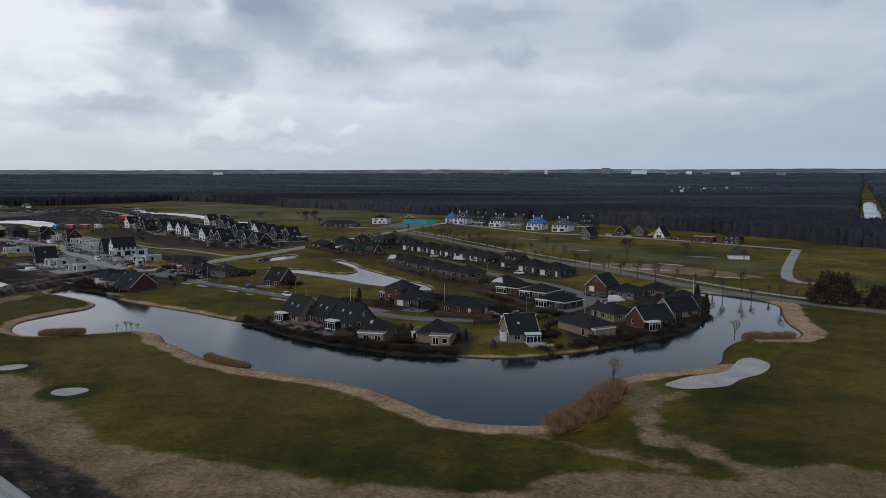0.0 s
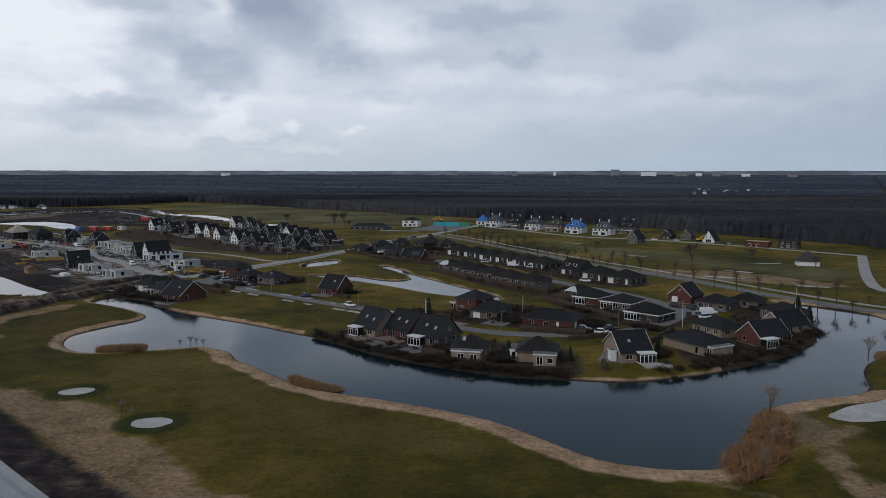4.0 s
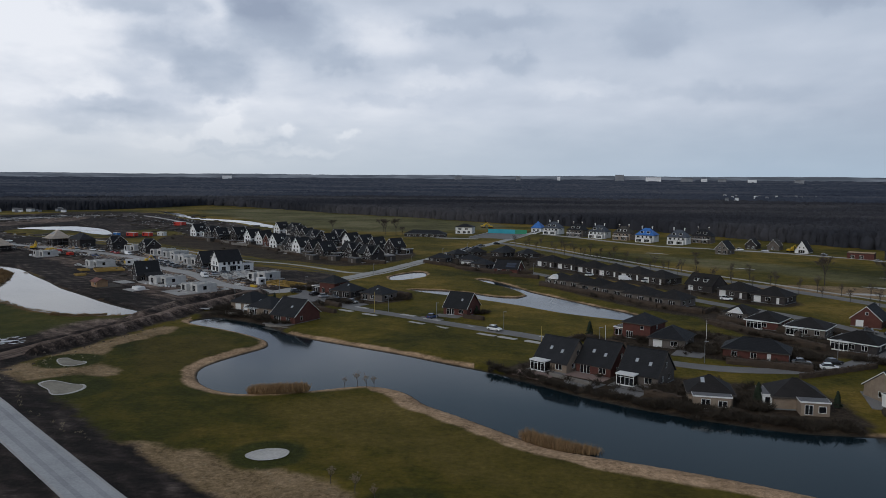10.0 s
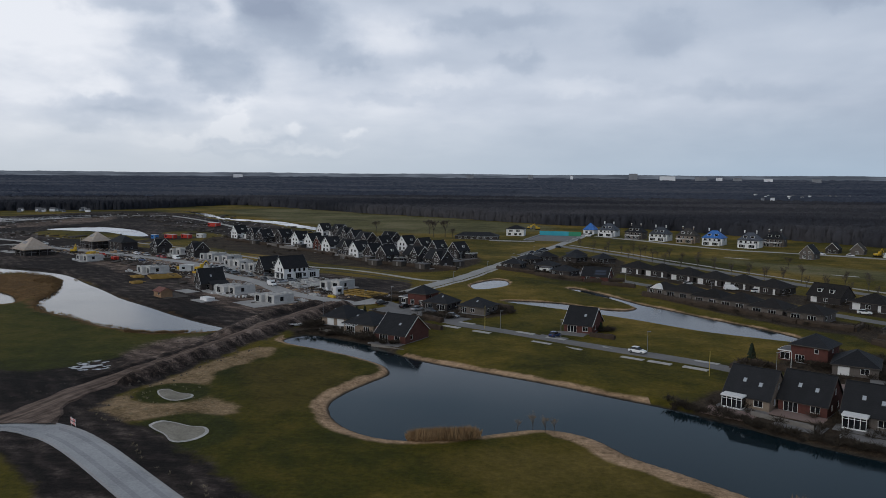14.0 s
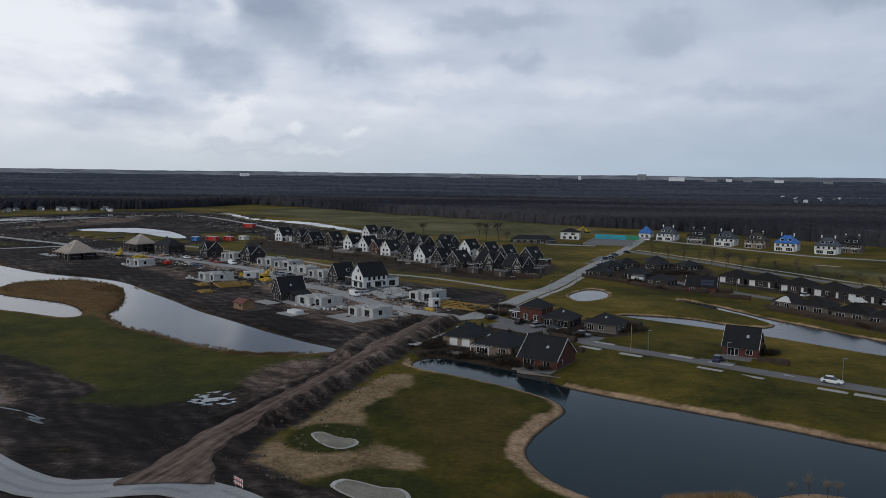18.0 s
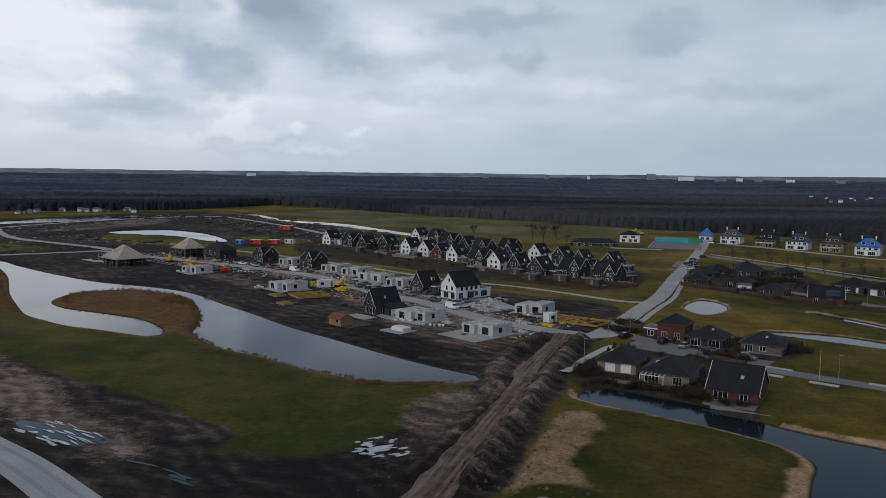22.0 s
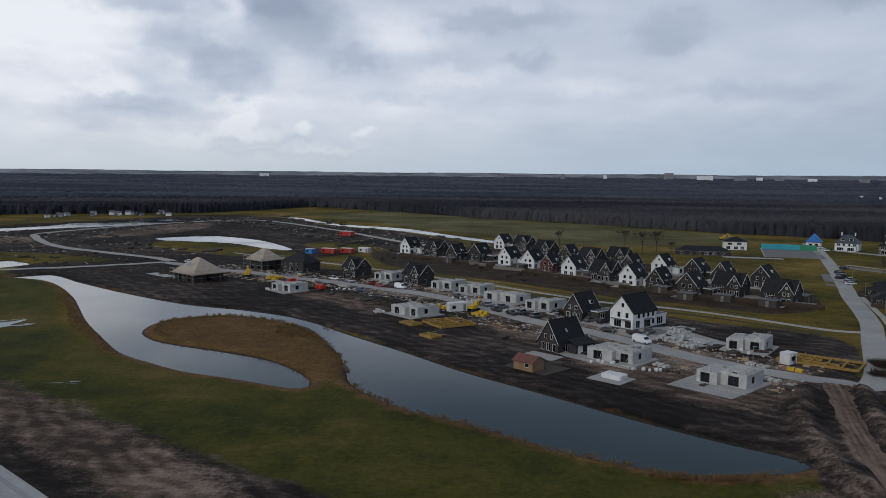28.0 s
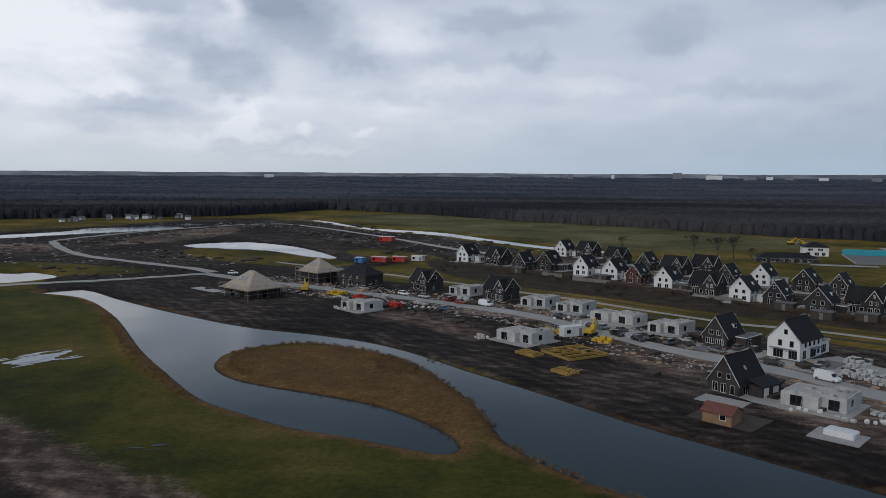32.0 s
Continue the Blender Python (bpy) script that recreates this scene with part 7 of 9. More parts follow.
for px, py, w, d, rot, m, label in (
        (-42.5, 248.5, 13, 7, -38, "paving_red", "reddish paved forecourt"),
        (-27.5, 248, 7, 6, -25, "paving", "grey paved drive"), (-65.5, 225.5, 9, 5, -37, "paving_red", "reddish brick terrace by the canal"), (-55.5, 219.0, 8, 5, -37, "paving", "grey stepped terrace by the canal"), (-47.5, 213.5, 7, 3.5, -34, "paving", "grey terrace behind shrubs"),
        (-188, 330, 14, 12, -41, "concrete_road", "pale stony pad round a house shell"), (-13, 251, 8, 6, -22, "paving", "grey round patio in a garden"), (0.5, 212, 6, 12, -14, "paving", "grey drive beside a gable house"), (-141, 321, 16, 8, -35, "paving", "grey paved forecourt of brick houses"),
        (-122.5, 311, 10, 6, -35, "paving", "grey paved drive beside bungalows"), (-94.5, 287, 8, 5, -30, "paving", "grey paved yard by a lone house"),
        (-204.5, 394.5, 9, 9, 46, "concrete_road", "grey paved drive with parked cars"), (-197.0, 379.5, 14, 7, -44, "concrete_road", "grey paved yard before a white house"), (-216.0, 398.0, 9, 6, -46, "paving", "grey paved yard before a dark house"),
        (-190.5, 383.5, 8, 5, 46, "paving", "grey paved drive beside a white annex"), (-213.5, 352.0, 12, 5, -40, "concrete_road", "pale stony yard beside the lake house"), (-223.5, 340.5, 12, 9, -40, "soil_pale", "trodden pale soil round a garden cabin"),
        (-208.0, 333.0, 8, 6.5, -38, "concrete_road", "pale stony pad on mud"), (-222, 351, 9, 5, -38, "concrete_road", "pale paved terrace beside a dark house"),
        (-376, 474, 16, 5, -35, "concrete", "rows of pale concrete floor slabs"), (-364, 467, 8, 4, -35, "concrete", "pale concrete slab lying on mud"),
        (-320, 481, 14, 6, -36, "paving", "grey paved yard before a villa"), (30, 278, 13, 9, -40, "paving", "grey paved turning place with cars"),
        (-97, 505, 9, 40, -17, "paving", "grey parking bays beside the road"), (-106, 590, 30, 6, -12, "concrete_road", "pale forecourt of the club house"),
        (-236, 422, 22, 6, -50, "concrete_road", "dusty yard before white shells"), (-184.5, 379, 24, 11, -62, "concrete_road", "dusty yard with stacked blocks")):
    z = height(px, py)
    ob = part("paving", Solid().obox(pose(px, py, z - 0.25, 0, 0, rot), w, d, 0.34), m)
    tagged(ob, label, "paving", kind="structure")
r = random.Random(5)
for i, (px, py) in enumerate(smooth_line([(-126, 306), (-103, 289), (-88, 278.5), (-69, 265.5), (-62, 261)], 7.5)):
    for off in (-3.6, 3.4):
        if (i + (off > 0)) % 3 == 0:
            continue
        ob = part("kerb_slab", Solid().obox(pose(px + off * 0.55, py + off * 0.83, height(px, py) - 0.2, 0, 0, -34), 5.6, 1.5, 0.30), "concrete")
        tagged(ob, "pale concrete crossing slab beside the lane", "paving slab", "pale slabs along the plot lane")

# ---------------------------------------------------------------- cars and vans
def car(label, paint, length=4.3, width=1.76, tall=1.46, van=False, name="car"):
    h = thing(name, label, "van" if van else "car", Matrix(), "parked cars")
    L, W = length / 2, width / 2

    def ring(x, z0, z1, w0, w1):
        return [(x, -w0, z0), (x, w0, z0), (x, w0 * 1.02, (z0 + z1) / 2), (x, w1, z1), (x, -w1, z1), (x, -w0 * 1.02, (z0 + z1) / 2)]

    zb = 0.92 if not van else 1.15
    part("body", loft([ring(-L, 0.45, zb - 0.12, W * 0.86, W * 0.8), ring(-L + 0.25, 0.28, zb, W * 0.97, W * 0.92), ring(0, 0.25, zb, W, W * 0.95), ring(L - 0.9, 0.25, zb - 0.06, W, W * 0.93),
                       ring(L - 0.25, 0.28, zb - 0.18, W * 0.95, W * 0.86), ring(L, 0.42, zb - 0.32, W * 0.82, W * 0.74)]), paint, h)
    x0, x1 = (-L + 0.1, L - 1.0) if van else (-L + 0.35, L - 1.25)
    a, b = (x0 + 0.1, x1 - 0.7) if van else (x0 + 0.55, x1 - 0.75)
    top = 1.95 if van else tall
    cab = Solid().hexa([(x0, -W * 0.92, zb), (x1, -W * 0.92, zb - 0.05), (x1, W * 0.92, zb - 0.05), (x0, W * 0.92, zb), (a, -W * 0.76, top), (b, -W * 0.76, top), (b, W * 0.76, top), (a, W * 0.76, top)])
    part("cabin_glass" if not van else "cargo_body", cab, "glass" if not van else paint, h)
    if van:
        part("windscreen", Solid().hexa([(x1 - 0.5, -W * 0.86, zb + 0.1), (x1 + 0.03, -W * 0.86, zb + 0.02), (x1 + 0.03, W * 0.86, zb + 0.02), (x1 - 0.5, W * 0.86, zb + 0.1),
                                         (b - 0.15, -W * 0.80, top - 0.25), (b + 0.2, -W * 0.74, top - 0.25), (b + 0.2, W * 0.74, top - 0.25), (b - 0.15, W * 0.80, top - 0.25)]), "glass", h)
    part("roof", Solid().box(a - 0.03, b + 0.03, -W * 0.77, W * 0.77, top - 0.02, top + 0.04), paint, h)
    for sx in (-L + 0.8, L - 0.85):
        for sg in (-1, 1):
            k = part("wheel", Solid().tube((sx, sg * (W - 0.2), 0.32), (sx, sg * (W + 0.01), 0.32), 0.32, 0.32, 12), "rubber", h)
            part("rim", Solid().tube((sx, sg * (W - 0.1), 0.32), (sx, sg * (W + 0.025), 0.32), 0.2, 0.18, 8), "steel", k)
    for sg in (-1, 1):
        part("headlight", Solid().box(L - 0.22, L - 0.02, sg * W * 0.62 - 0.16, sg * W * 0.62 + 0.16, zb - 0.42, zb - 0.28), "lamp_clear", h)
        part("tail_light", Solid().box(-L - 0.01, -L + 0.12, sg * W * 0.66 - 0.1, sg * W * 0.66 + 0.1, zb - 0.32, zb - 0.12), "lamp_red", h)
    return h


CARS = {k: car(f"{word} hatchback parked on paving", "car_" + k) for k, word in (("white", "white"), ("black", "black"), ("grey", "grey"), ("silver", "silver"), ("blue", "dark blue"), ("red", "dark red"))}
CARS["van"] = car("white delivery van parked beside the street", "car_white", 5.2, 1.95, 1.95, True, "van")
placed = set()
for kind, cx, cy, rot in (
        ("white", -74.5, 271.8, -34), ("van", -196.4, 368.8, -48), ("black", -203.5, 394.5, 40), ("black", -203.3, 381.0, -30), ("grey", -207.0, 396.5, 45), ("silver", -195.0, 377.5, 50), ("grey", -192.5, 381.5, 50),
        ("black", -230.0, 404.0, -52), ("black", -234.8, 409.5, -52), ("grey", -226.5, 405.5, 40), ("black", -240.5, 419.0, -52), ("grey", -233.0, 414.5, 42), ("grey", -222.5, 400.5, 40),
        ("silver", -237.5, 418.0, 42), ("black", -249.0, 433.5, -50), ("red", -280.5, 456.0, -38), ("van", -272.0, 452.0, -38), ("red", -284.5, 461.5, 50), ("silver", -318.5, 481.5, -38),
        ("blue", -284.8, 442.0, -30), ("silver", -294.0, 465.5, -30), ("white", -302.0, 470.5, -30), ("grey", -213.0, 392.5, -48),
        ("black", -139.0, 326.5, 55), ("black", -130.0, 318.8, -30), ("grey", -122.5, 312.0, -30), ("black", -147.5, 332.5, 40), ("silver", -134.5, 322.0, 50), ("blue", -93.5, 288.5, 60),
        ("grey", -92.0, 502.0, 15), ("black", -94.0, 508.0, 15), ("silver", -95.5, 496.0, 15), ("black", -90.5, 514.0, 15), ("grey", -88.5, 521.0, 15), ("white", -97.0, 490.0, 15), ("black", -87.0, 527.0, 15), ("black", -78.0, 545.0, 20),
        ("white", -52.0, 636.0, -20), ("white", -49.0, 652.0, 20), ("white", 0.5, 236.5, -10), ("grey", -4.0, 240.5, -12), ("black", 3.5, 242.0, 20), ("black", 28.5, 280.0, -35), ("black", 33.0, 276.5, -35), ("van", 35.5, 268.5, 10),
        ("grey", 32.0, 264.5, 0), ("white", 33.0, 261.0, 5), ("van", -23.0, 381.0, 5), ("white", 5.0, 334.5, -20), ("silver", -43.0, 236.5, 20), ("white", -15.0, 377.0, 30), ("grey", -10.0, 249.0, 10), ("silver", 78.0, 520.0, -30),
        ("white", 66.0, 528.0, -30), ("black", 103.0, 500.0, -30), ("white", -36.0, 394.0, 40), ("white", -383.0, 517.0, 20), ("grey", 118.0, 470.0, -30)):
    m = pose(cx, cy, height(cx, cy) + 0.1, 0, 0, rot)
    if kind in placed:
        copy_thing(CARS[kind], m)
    else:
        placed.add(kind)
        set_at(CARS[kind], m)

# ---------------------------------------------------------------- building site clutter
def stack(label, x, y, rot, cols, rows, layers, material, size=(1.1, 0.9, 0.8), name="block_stack", group="stacks of building blocks", gap=0.35):
    h = thing(name, label, "building material", pose(x, y, height(x, y) + 0.05, 0, 0, rot), group)
    r = random.Random(int(x * 13 + y * 7))
    for i in range(cols):
        for j in range(rows):
            for k in range(r.randint(1, layers)):
                q = Solid().obox(pose(i * (size[0] + gap) + r.uniform(-0.12, 0.12), j * (size[1] + gap) + r.uniform(-0.12, 0.12), k * size[2], 0, 0, r.uniform(-8, 8)), *[v * r.uniform(0.85, 1.0) for v in size])
                part("pallet", q, material, h)
    return h


for x, y, c, rr, l in ((-191.5, 374.0, 5, 3, 2), (-188.5, 379.5, 5, 3, 2), (-186.0, 385.5, 4, 3, 2), (-187.5, 367.5, 4, 2, 2), (-183.0, 390.5, 4, 2, 1), (-183.5, 373.0, 4, 3, 1), (-272.0, 402.0, 2, 2, 2), (-213.0, 411.0, 4, 2, 1), (-220.5, 406.5, 4, 2, 1), (-240.0, 437.5, 3, 2, 2), (-313.0, 452.0, 4, 3, 2), (-325.0, 462.0, 5, 3, 1), (-296.0, 455.0, 5, 2, 1),
                       (-282.0, 464.5, 4, 2, 2), (-245.0, 425.0, 4, 2, 2), (-233.0, 409.0, 5, 2, 1), (-197.0, 346.0, 3, 2, 1), (-204.0, 343.5, 3, 1, 1), (-177.0, 337.5, 4, 2, 1), (-176.0, 349.0, 4, 2, 1),
                       (-310.0, 465.0, 4, 3, 2), (-332.0, 478.0, 4, 2, 2)):
    stack("pale building blocks stacked on pallets on mud", x, y, -48, c, rr, l, "block_white", (1.0, 0.8, 0.55))
for x, y, c, rr, m, label in ((-329, 470, 4, 3, "machine_yellow", "yellow site crates on bare ground"), (-318, 462, 3, 2, "red_paint", "red site crates on bare ground"), (-303.5, 447.5, 3, 2, "red_paint", "red pallets on a house shell"),
                              (-253, 412.5, 3, 2, "machine_yellow", "yellow site barriers in a pile"), (-241.5, 402, 3, 2, "machine_yellow", "yellow formwork bundles on mud"), (-320, 478, 2, 2, "wood_pale", "timber bundles on a yard"),
                              (-168, 345, 2, 1, "machine_yellow", "yellow skip beside the street")):
    stack(label, x, y, -40, c, rr, 2, m, (1.6, 1.1, 0.7), "crate_pile", "coloured site crates")


def formwork(label, x, y, rot, w, d, cells):
    """Yellow timber formwork of a foundation, laid out in cells."""
    h = thing("formwork", label, "formwork", pose(x, y, height(x, y) + 0.05, 0, 0, rot), "yellow foundation formwork")
    r = random.Random(int(w * d))
    for i in range(cells + 1):
        xx = -w / 2 + w * i / cells
        part("board", Solid().box(xx - 0.18, xx + 0.18, -d / 2, d / 2, 0, 0.55), "wood_yellow", h)
    for j in range(4):
        yy = -d / 2 + d * j / 3
        if j in (1, 2):
            part("board", Solid().box(-w / 2 + 0.2, -w / 2 + w * r.choice((0.5, 0.75)), yy - 0.18, yy + 0.18, 0, 0.5), "wood_yellow", h)
        else:
            part("board", Solid().box(-w / 2 + 0.2, w / 2 - 0.2, yy - 0.18, yy + 0.18, 0, 0.55), "wood_yellow", h)
    for _ in range(8):
        part("plank", Solid().obox(pose(r.uniform(-w / 2, w / 2), r.uniform(-d / 2, d / 2), 0.5, 0, 0, r.uniform(0, 180)), r.uniform(1.5, 3.5), 0.25, 0.12), "wood_yellow", h)
    return h


formwork("yellow foundation formwork laid on dark soil", -247.5, 387.0, -55, 11, 11.5, 4)
formwork("small yellow formwork laid on mud", -258.2, 385.0, -45, 6, 3.5, 2)
formwork("yellow formwork edging on mud", -250.6, 369.0, -45, 5, 3.5, 2)
formwork("wide yellow formwork beside the junction", -158.5, 353.5, -32, 17, 9, 5)


def site_cabin(label, x, y, rot, material, w=6.0, d=2.5, hh=2.6):
    h = thing("site_cabin", label, "site cabin", pose(x, y, height(x, y) + 0.1, 0, 0, rot), "site cabins and containers")
    part("body", Solid().box(-w / 2, w / 2, -d / 2, d / 2, 0.1, hh), material, h)
    part("roof", Solid().box(-w / 2 - 0.08, w / 2 + 0.08, -d / 2 - 0.08, d / 2 + 0.08, hh, hh + 0.14), "tarp_white", h)
    for i in range(9):
        xx = -w / 2 + 0.15 + (w - 0.4) * i / 8
        part("rib", Solid().box(xx, xx + 0.1, -d / 2 - 0.05, -d / 2 - 0.003, 0.2, hh - 0.1), material, h)
    part("door", Solid().box(w / 2 - 1.4, w / 2 - 0.5, -d / 2 - 0.07, -d / 2 - 0.053, 0.15, 2.2), "trim_grey", h)
    part("window", Solid().box(-w / 2 + 0.8, -w / 2 + 2.0, -d / 2 - 0.08, -d / 2 - 0.053, 1.0, 2.0), "glass", h)
    return h


site_cabin("white site cabin beside yellow formwork", -247.0, 407.5, 30, "tarp_white")
site_cabin("small white site cabin beside the junction", -166.5, 351.0, 40, "tarp_white", 3.0, 2.4)
site_cabin("red site cabin on bare land", -329.5, 570, -20, "red_paint", 8, 3)
site_cabin("red and white site cabin on bare land", -320.5, 574, -20, "red_paint", 7, 3)
site_cabin("white site cabin on bare land", -312.0, 578, -20, "tarp_white", 6, 3)
site_cabin("bright red container on bare land", -347.0, 687, -20, "red_paint", 9, 5, 3)
site_cabin("blue container beside a dark villa", -338.5, 566, -30, "plastic_blue", 5, 2.5)

h = thing("tarp_heap", "bright blue tarpaulin heaped beside the street", "tarpaulin", pose(-257.5, 455.5, 0.1, 0, 0, 20))
part("sheet", loft([[(x * 0.9, -1.4 * k, 0), (x * 0.9, 1.4 * k, 0), (x * 0.9 + 0.1, 0.9 * k, 1.5 * k), (x * 0.9, 0, 2.6 * k), (x * 0.9 - 0.1, -0.9 * k, 1.7 * k)] for x, k in ((-2, 0.3), (-1, 0.9), (0, 1.0), (1.2, 0.8), (2.0, 0.3))]), "plastic_blue", h)


def big_bags(label, x, y, n, seed):
    h = thing("rubble_bags", label, "building bags", pose(x, y, height(x, y) + 0.05), "white building bags")
    r = random.Random(seed)
    for _ in range(n):
        k, bx, by = r.uniform(0.55, 0.85), r.uniform(-3, 3), r.uniform(-2, 2)
        part("bag", loft([[(bx + q * k * math.cos(t), by + q * k * math.sin(t), z * k) for t in (0.4, 1.6, 2.8, 4.0, 5.2)] for q, z in ((0.45, 0), (0.62, 0.35), (0.6, 0.75), (0.3, 1.0))]), "tarp_white", h)
    return h


for i, (x, y) in enumerate(((-199.0, 341.0), (-266.0, 401.5), (-318.5, 440.5), (-236.5, 433.5), (-248.0, 432.0), (-175.0, 361.5), (-208.0, 346.0), (-292.0, 447.0))):
    big_bags("white building bags in a loose heap", x, y, 5, i)


def excavator(label, x, y, rot, paint="machine_yellow"):
    h = thing("excavator", label, "excavator", pose(x, y, height(x, y) + 0.1, 0, 0, rot), "diggers on the land")
    for sg in (-1, 1):
        part("track", Solid().box(-1.8, 1.8, sg * 1.1 - 0.3, sg * 1.1 + 0.3, 0, 0.8), "rubber", h)
    part("body", Solid().box(-1.8, 1.2, -1.2, 1.2, 0.9, 1.9), paint, h)
    k = part("cab", Solid().box(0.1, 1.5, -1.2, -0.1, 1.9, 3.0), paint, h)
    part("glass", Solid().box(1.5, 1.54, -1.1, -0.2, 2.0, 2.9), "glass", k)
    part("boom", Solid().tube((1.0, 0.4, 1.6), (4.0, 0.4, 4.2), 0.3, 0.22, 4), paint, h)
    part("arm", Solid().tube((4.0, 0.4, 4.2), (5.8, 0.4, 1.8), 0.22, 0.16, 4), paint, h)
    part("bucket", Solid().box(5.4, 6.4, -0.1, 0.9, 0.9, 1.9), "steel", h)
    return h


excavator("yellow excavator parked before the woods", -92, 708, 20)
excavator("yellow excavator working by a boarded roof", -339, 474, 100)
excavator("yellow excavator beside grassland", -86, 702, 200)
excavator("orange digger on the building plot", 92, 520, 30)
excavator("yellow loader beside the street", -242, 409, 60)

# ---------------------------------------------------------------- lamps and poles
def lamp_post(x, y, hh=5.0, name="street_lamp", label="slim grey street lamp beside the road", m="pole_grey", head=True):
    h = thing(name, label, "street lamp" if head else "pole", pose(x, y, height(x, y)), "street lamps" if head else "")
    part("pole", Solid().tube((0, 0, -0.2), (0, 0, hh), 0.075, 0.05, 6), m, h)
    if head:
        part("head", Solid().box(-0.12, 0.75, -0.14, 0.14, hh, hh + 0.14), m, h)
    return h


for x, y in ((-145.5, 339), (-152.5, 329), (-160.5, 306), (-128, 383), (-116, 418), (-105, 458), (-94, 496), (-108, 297), (-92, 286.5), (-72, 273), (-48, 254), (-26, 239.5), (6, 246), (19, 262), (-60, 395), (-34, 366), (-8, 332),
             (-176, 345), (-193, 364), (-212, 392)):
    lamp_post(x, y)
for x, y, hh, m, label in ((-112.3, 296.0, 6.5, "pole_yellow", "tall yellow wooden pole beside the lane"), (-47.5, 247, 7, "tarp_white", "white flagpole in a garden"), (-62.5, 252, 5.5, "pole_yellow", "yellow wooden stake beside a plot"),
                           (23.5, 248, 7.5, "tarp_white", "white flagpole beside the lane"), (58.5, 262.5, 9, "tarp_white", "white flagpole on the canal bank"), (-20, 262, 6, "tarp_white", "white flagpole between gardens")):
    lamp_post(x, y, hh, "pole", label, m, False)

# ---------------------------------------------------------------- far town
# added ring that glows blue-grey, in place of haze on the horizon
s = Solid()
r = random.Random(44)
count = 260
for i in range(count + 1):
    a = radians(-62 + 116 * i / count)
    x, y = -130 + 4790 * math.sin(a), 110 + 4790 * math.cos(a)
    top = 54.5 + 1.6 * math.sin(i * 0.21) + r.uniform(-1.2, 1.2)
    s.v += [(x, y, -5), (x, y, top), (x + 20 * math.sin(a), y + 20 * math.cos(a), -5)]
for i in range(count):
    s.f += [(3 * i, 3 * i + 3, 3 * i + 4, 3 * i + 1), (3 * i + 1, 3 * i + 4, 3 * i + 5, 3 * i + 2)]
tagged(part("backdrop", s, "distance"), "glowing blue-grey strip added on the horizon for far haze", "backdrop", kind="structure")
for dx_, dist, w, hh, m, label in ((8.9, 4300, 46, 44, "city_wall", "far grey tower block on the horizon"), (11.3, 4250, 80, 33, "city_white", "far white hall on the horizon"), (16.0, 4100, 40, 26, "city_wall", "far low town block"),
                                   (18.0, 4000, 40, 25, "city_white", "far pale sheds of the town"), (1.5, 4300, 26, 34, "city_wall", "far small block on the horizon"), (13.6, 4200, 60, 28, "city_wall", "far long town block"),
                                   (21.0, 3900, 40, 25, "city_wall", "far town block among trees"), (4.5, 4300, 16, 33, "city_white", "far pale roofs on the horizon"), (-3.0, 4350, 40, 30, "city_wall", "far long roofs on the horizon"),
                                   (14.8, 4150, 30, 28, "city_white", "far pale block on the horizon"), (-20, 4300, 50, 28, "city_white", "far pale greenhouse roofs")):
    a = radians(dx_)
    x, y = -130 + dist * math.sin(a), 100 + dist * math.cos(a)
    z = float(far_rise(np.array(x), np.array(y)))
    h = thing("far_building", label, "building", pose(x, y, z, 0, 0, -dx_), "far town on the horizon")
    part("wall", Solid().box(-w / 2, w / 2, -8, 8, -2, hh), m, h)
    part("roof", Solid().box(-w / 2 - 1, w / 2 + 1, -9, 9, hh, hh + 1.2), "city_wall", h)
for i in range(34):
    r = random.Random(i)
    a = radians(r.uniform(17, 24) if i < 14 else r.uniform(-36, -29))
    dist = r.uniform(1150, 1500) if i < 14 else r.uniform(905, 945)
    x, y = -130 + dist * math.sin(a), 100 + dist * math.cos(a)
    k = r.uniform(0.35, 0.7)
    h = thing("far_shed", "small pale shed among far bare trees", "shed", pose(x, y, 11.5 if i < 14 else 0, 0, 0, r.uniform(0, 90)) @ Matrix.Scale(k, 4), "small sheds in the woods")
    part("wall", Solid().box(-4, 4, -3, 3, -14 if i < 14 else 0, 4.0), "city_white" if i % 2 else "city_wall", h)
    part("roof", gable_roof(8, 6, 4.0, 6.0, 0.3, 0.3, 0.3), "felt", h)

# ---------------------------------------------------------------- loose litter of the building site
def litter(name, label, n, seed, lo, hi, material, spread, flat=0.35, route=STREET[2:-1]):
    r = random.Random(seed)
    line = smooth_line(route, 1.0)
    t = np.gradient(line, axis=0)
    s = Solid()
    for _ in range(n):
        k = r.randrange(len(line))
        q = np.array([-t[k][1], t[k][0]]) / np.linalg.norm(t[k])
        off = r.choice((-1, 1)) * r.uniform(4.0, spread)
        x, y = line[k] + q * off
        w = r.uniform(lo, hi)
        s.obox(pose(x, y, height(x, y) - 0.03, r.uniform(-6, 6), r.uniform(-6, 6), r.uniform(0, 180)), w, w * r.uniform(0.25, 0.9), w * r.uniform(0.15, flat) + 0.05)
    tagged(part(name, s, material), label, "building litter", kind="stuff")


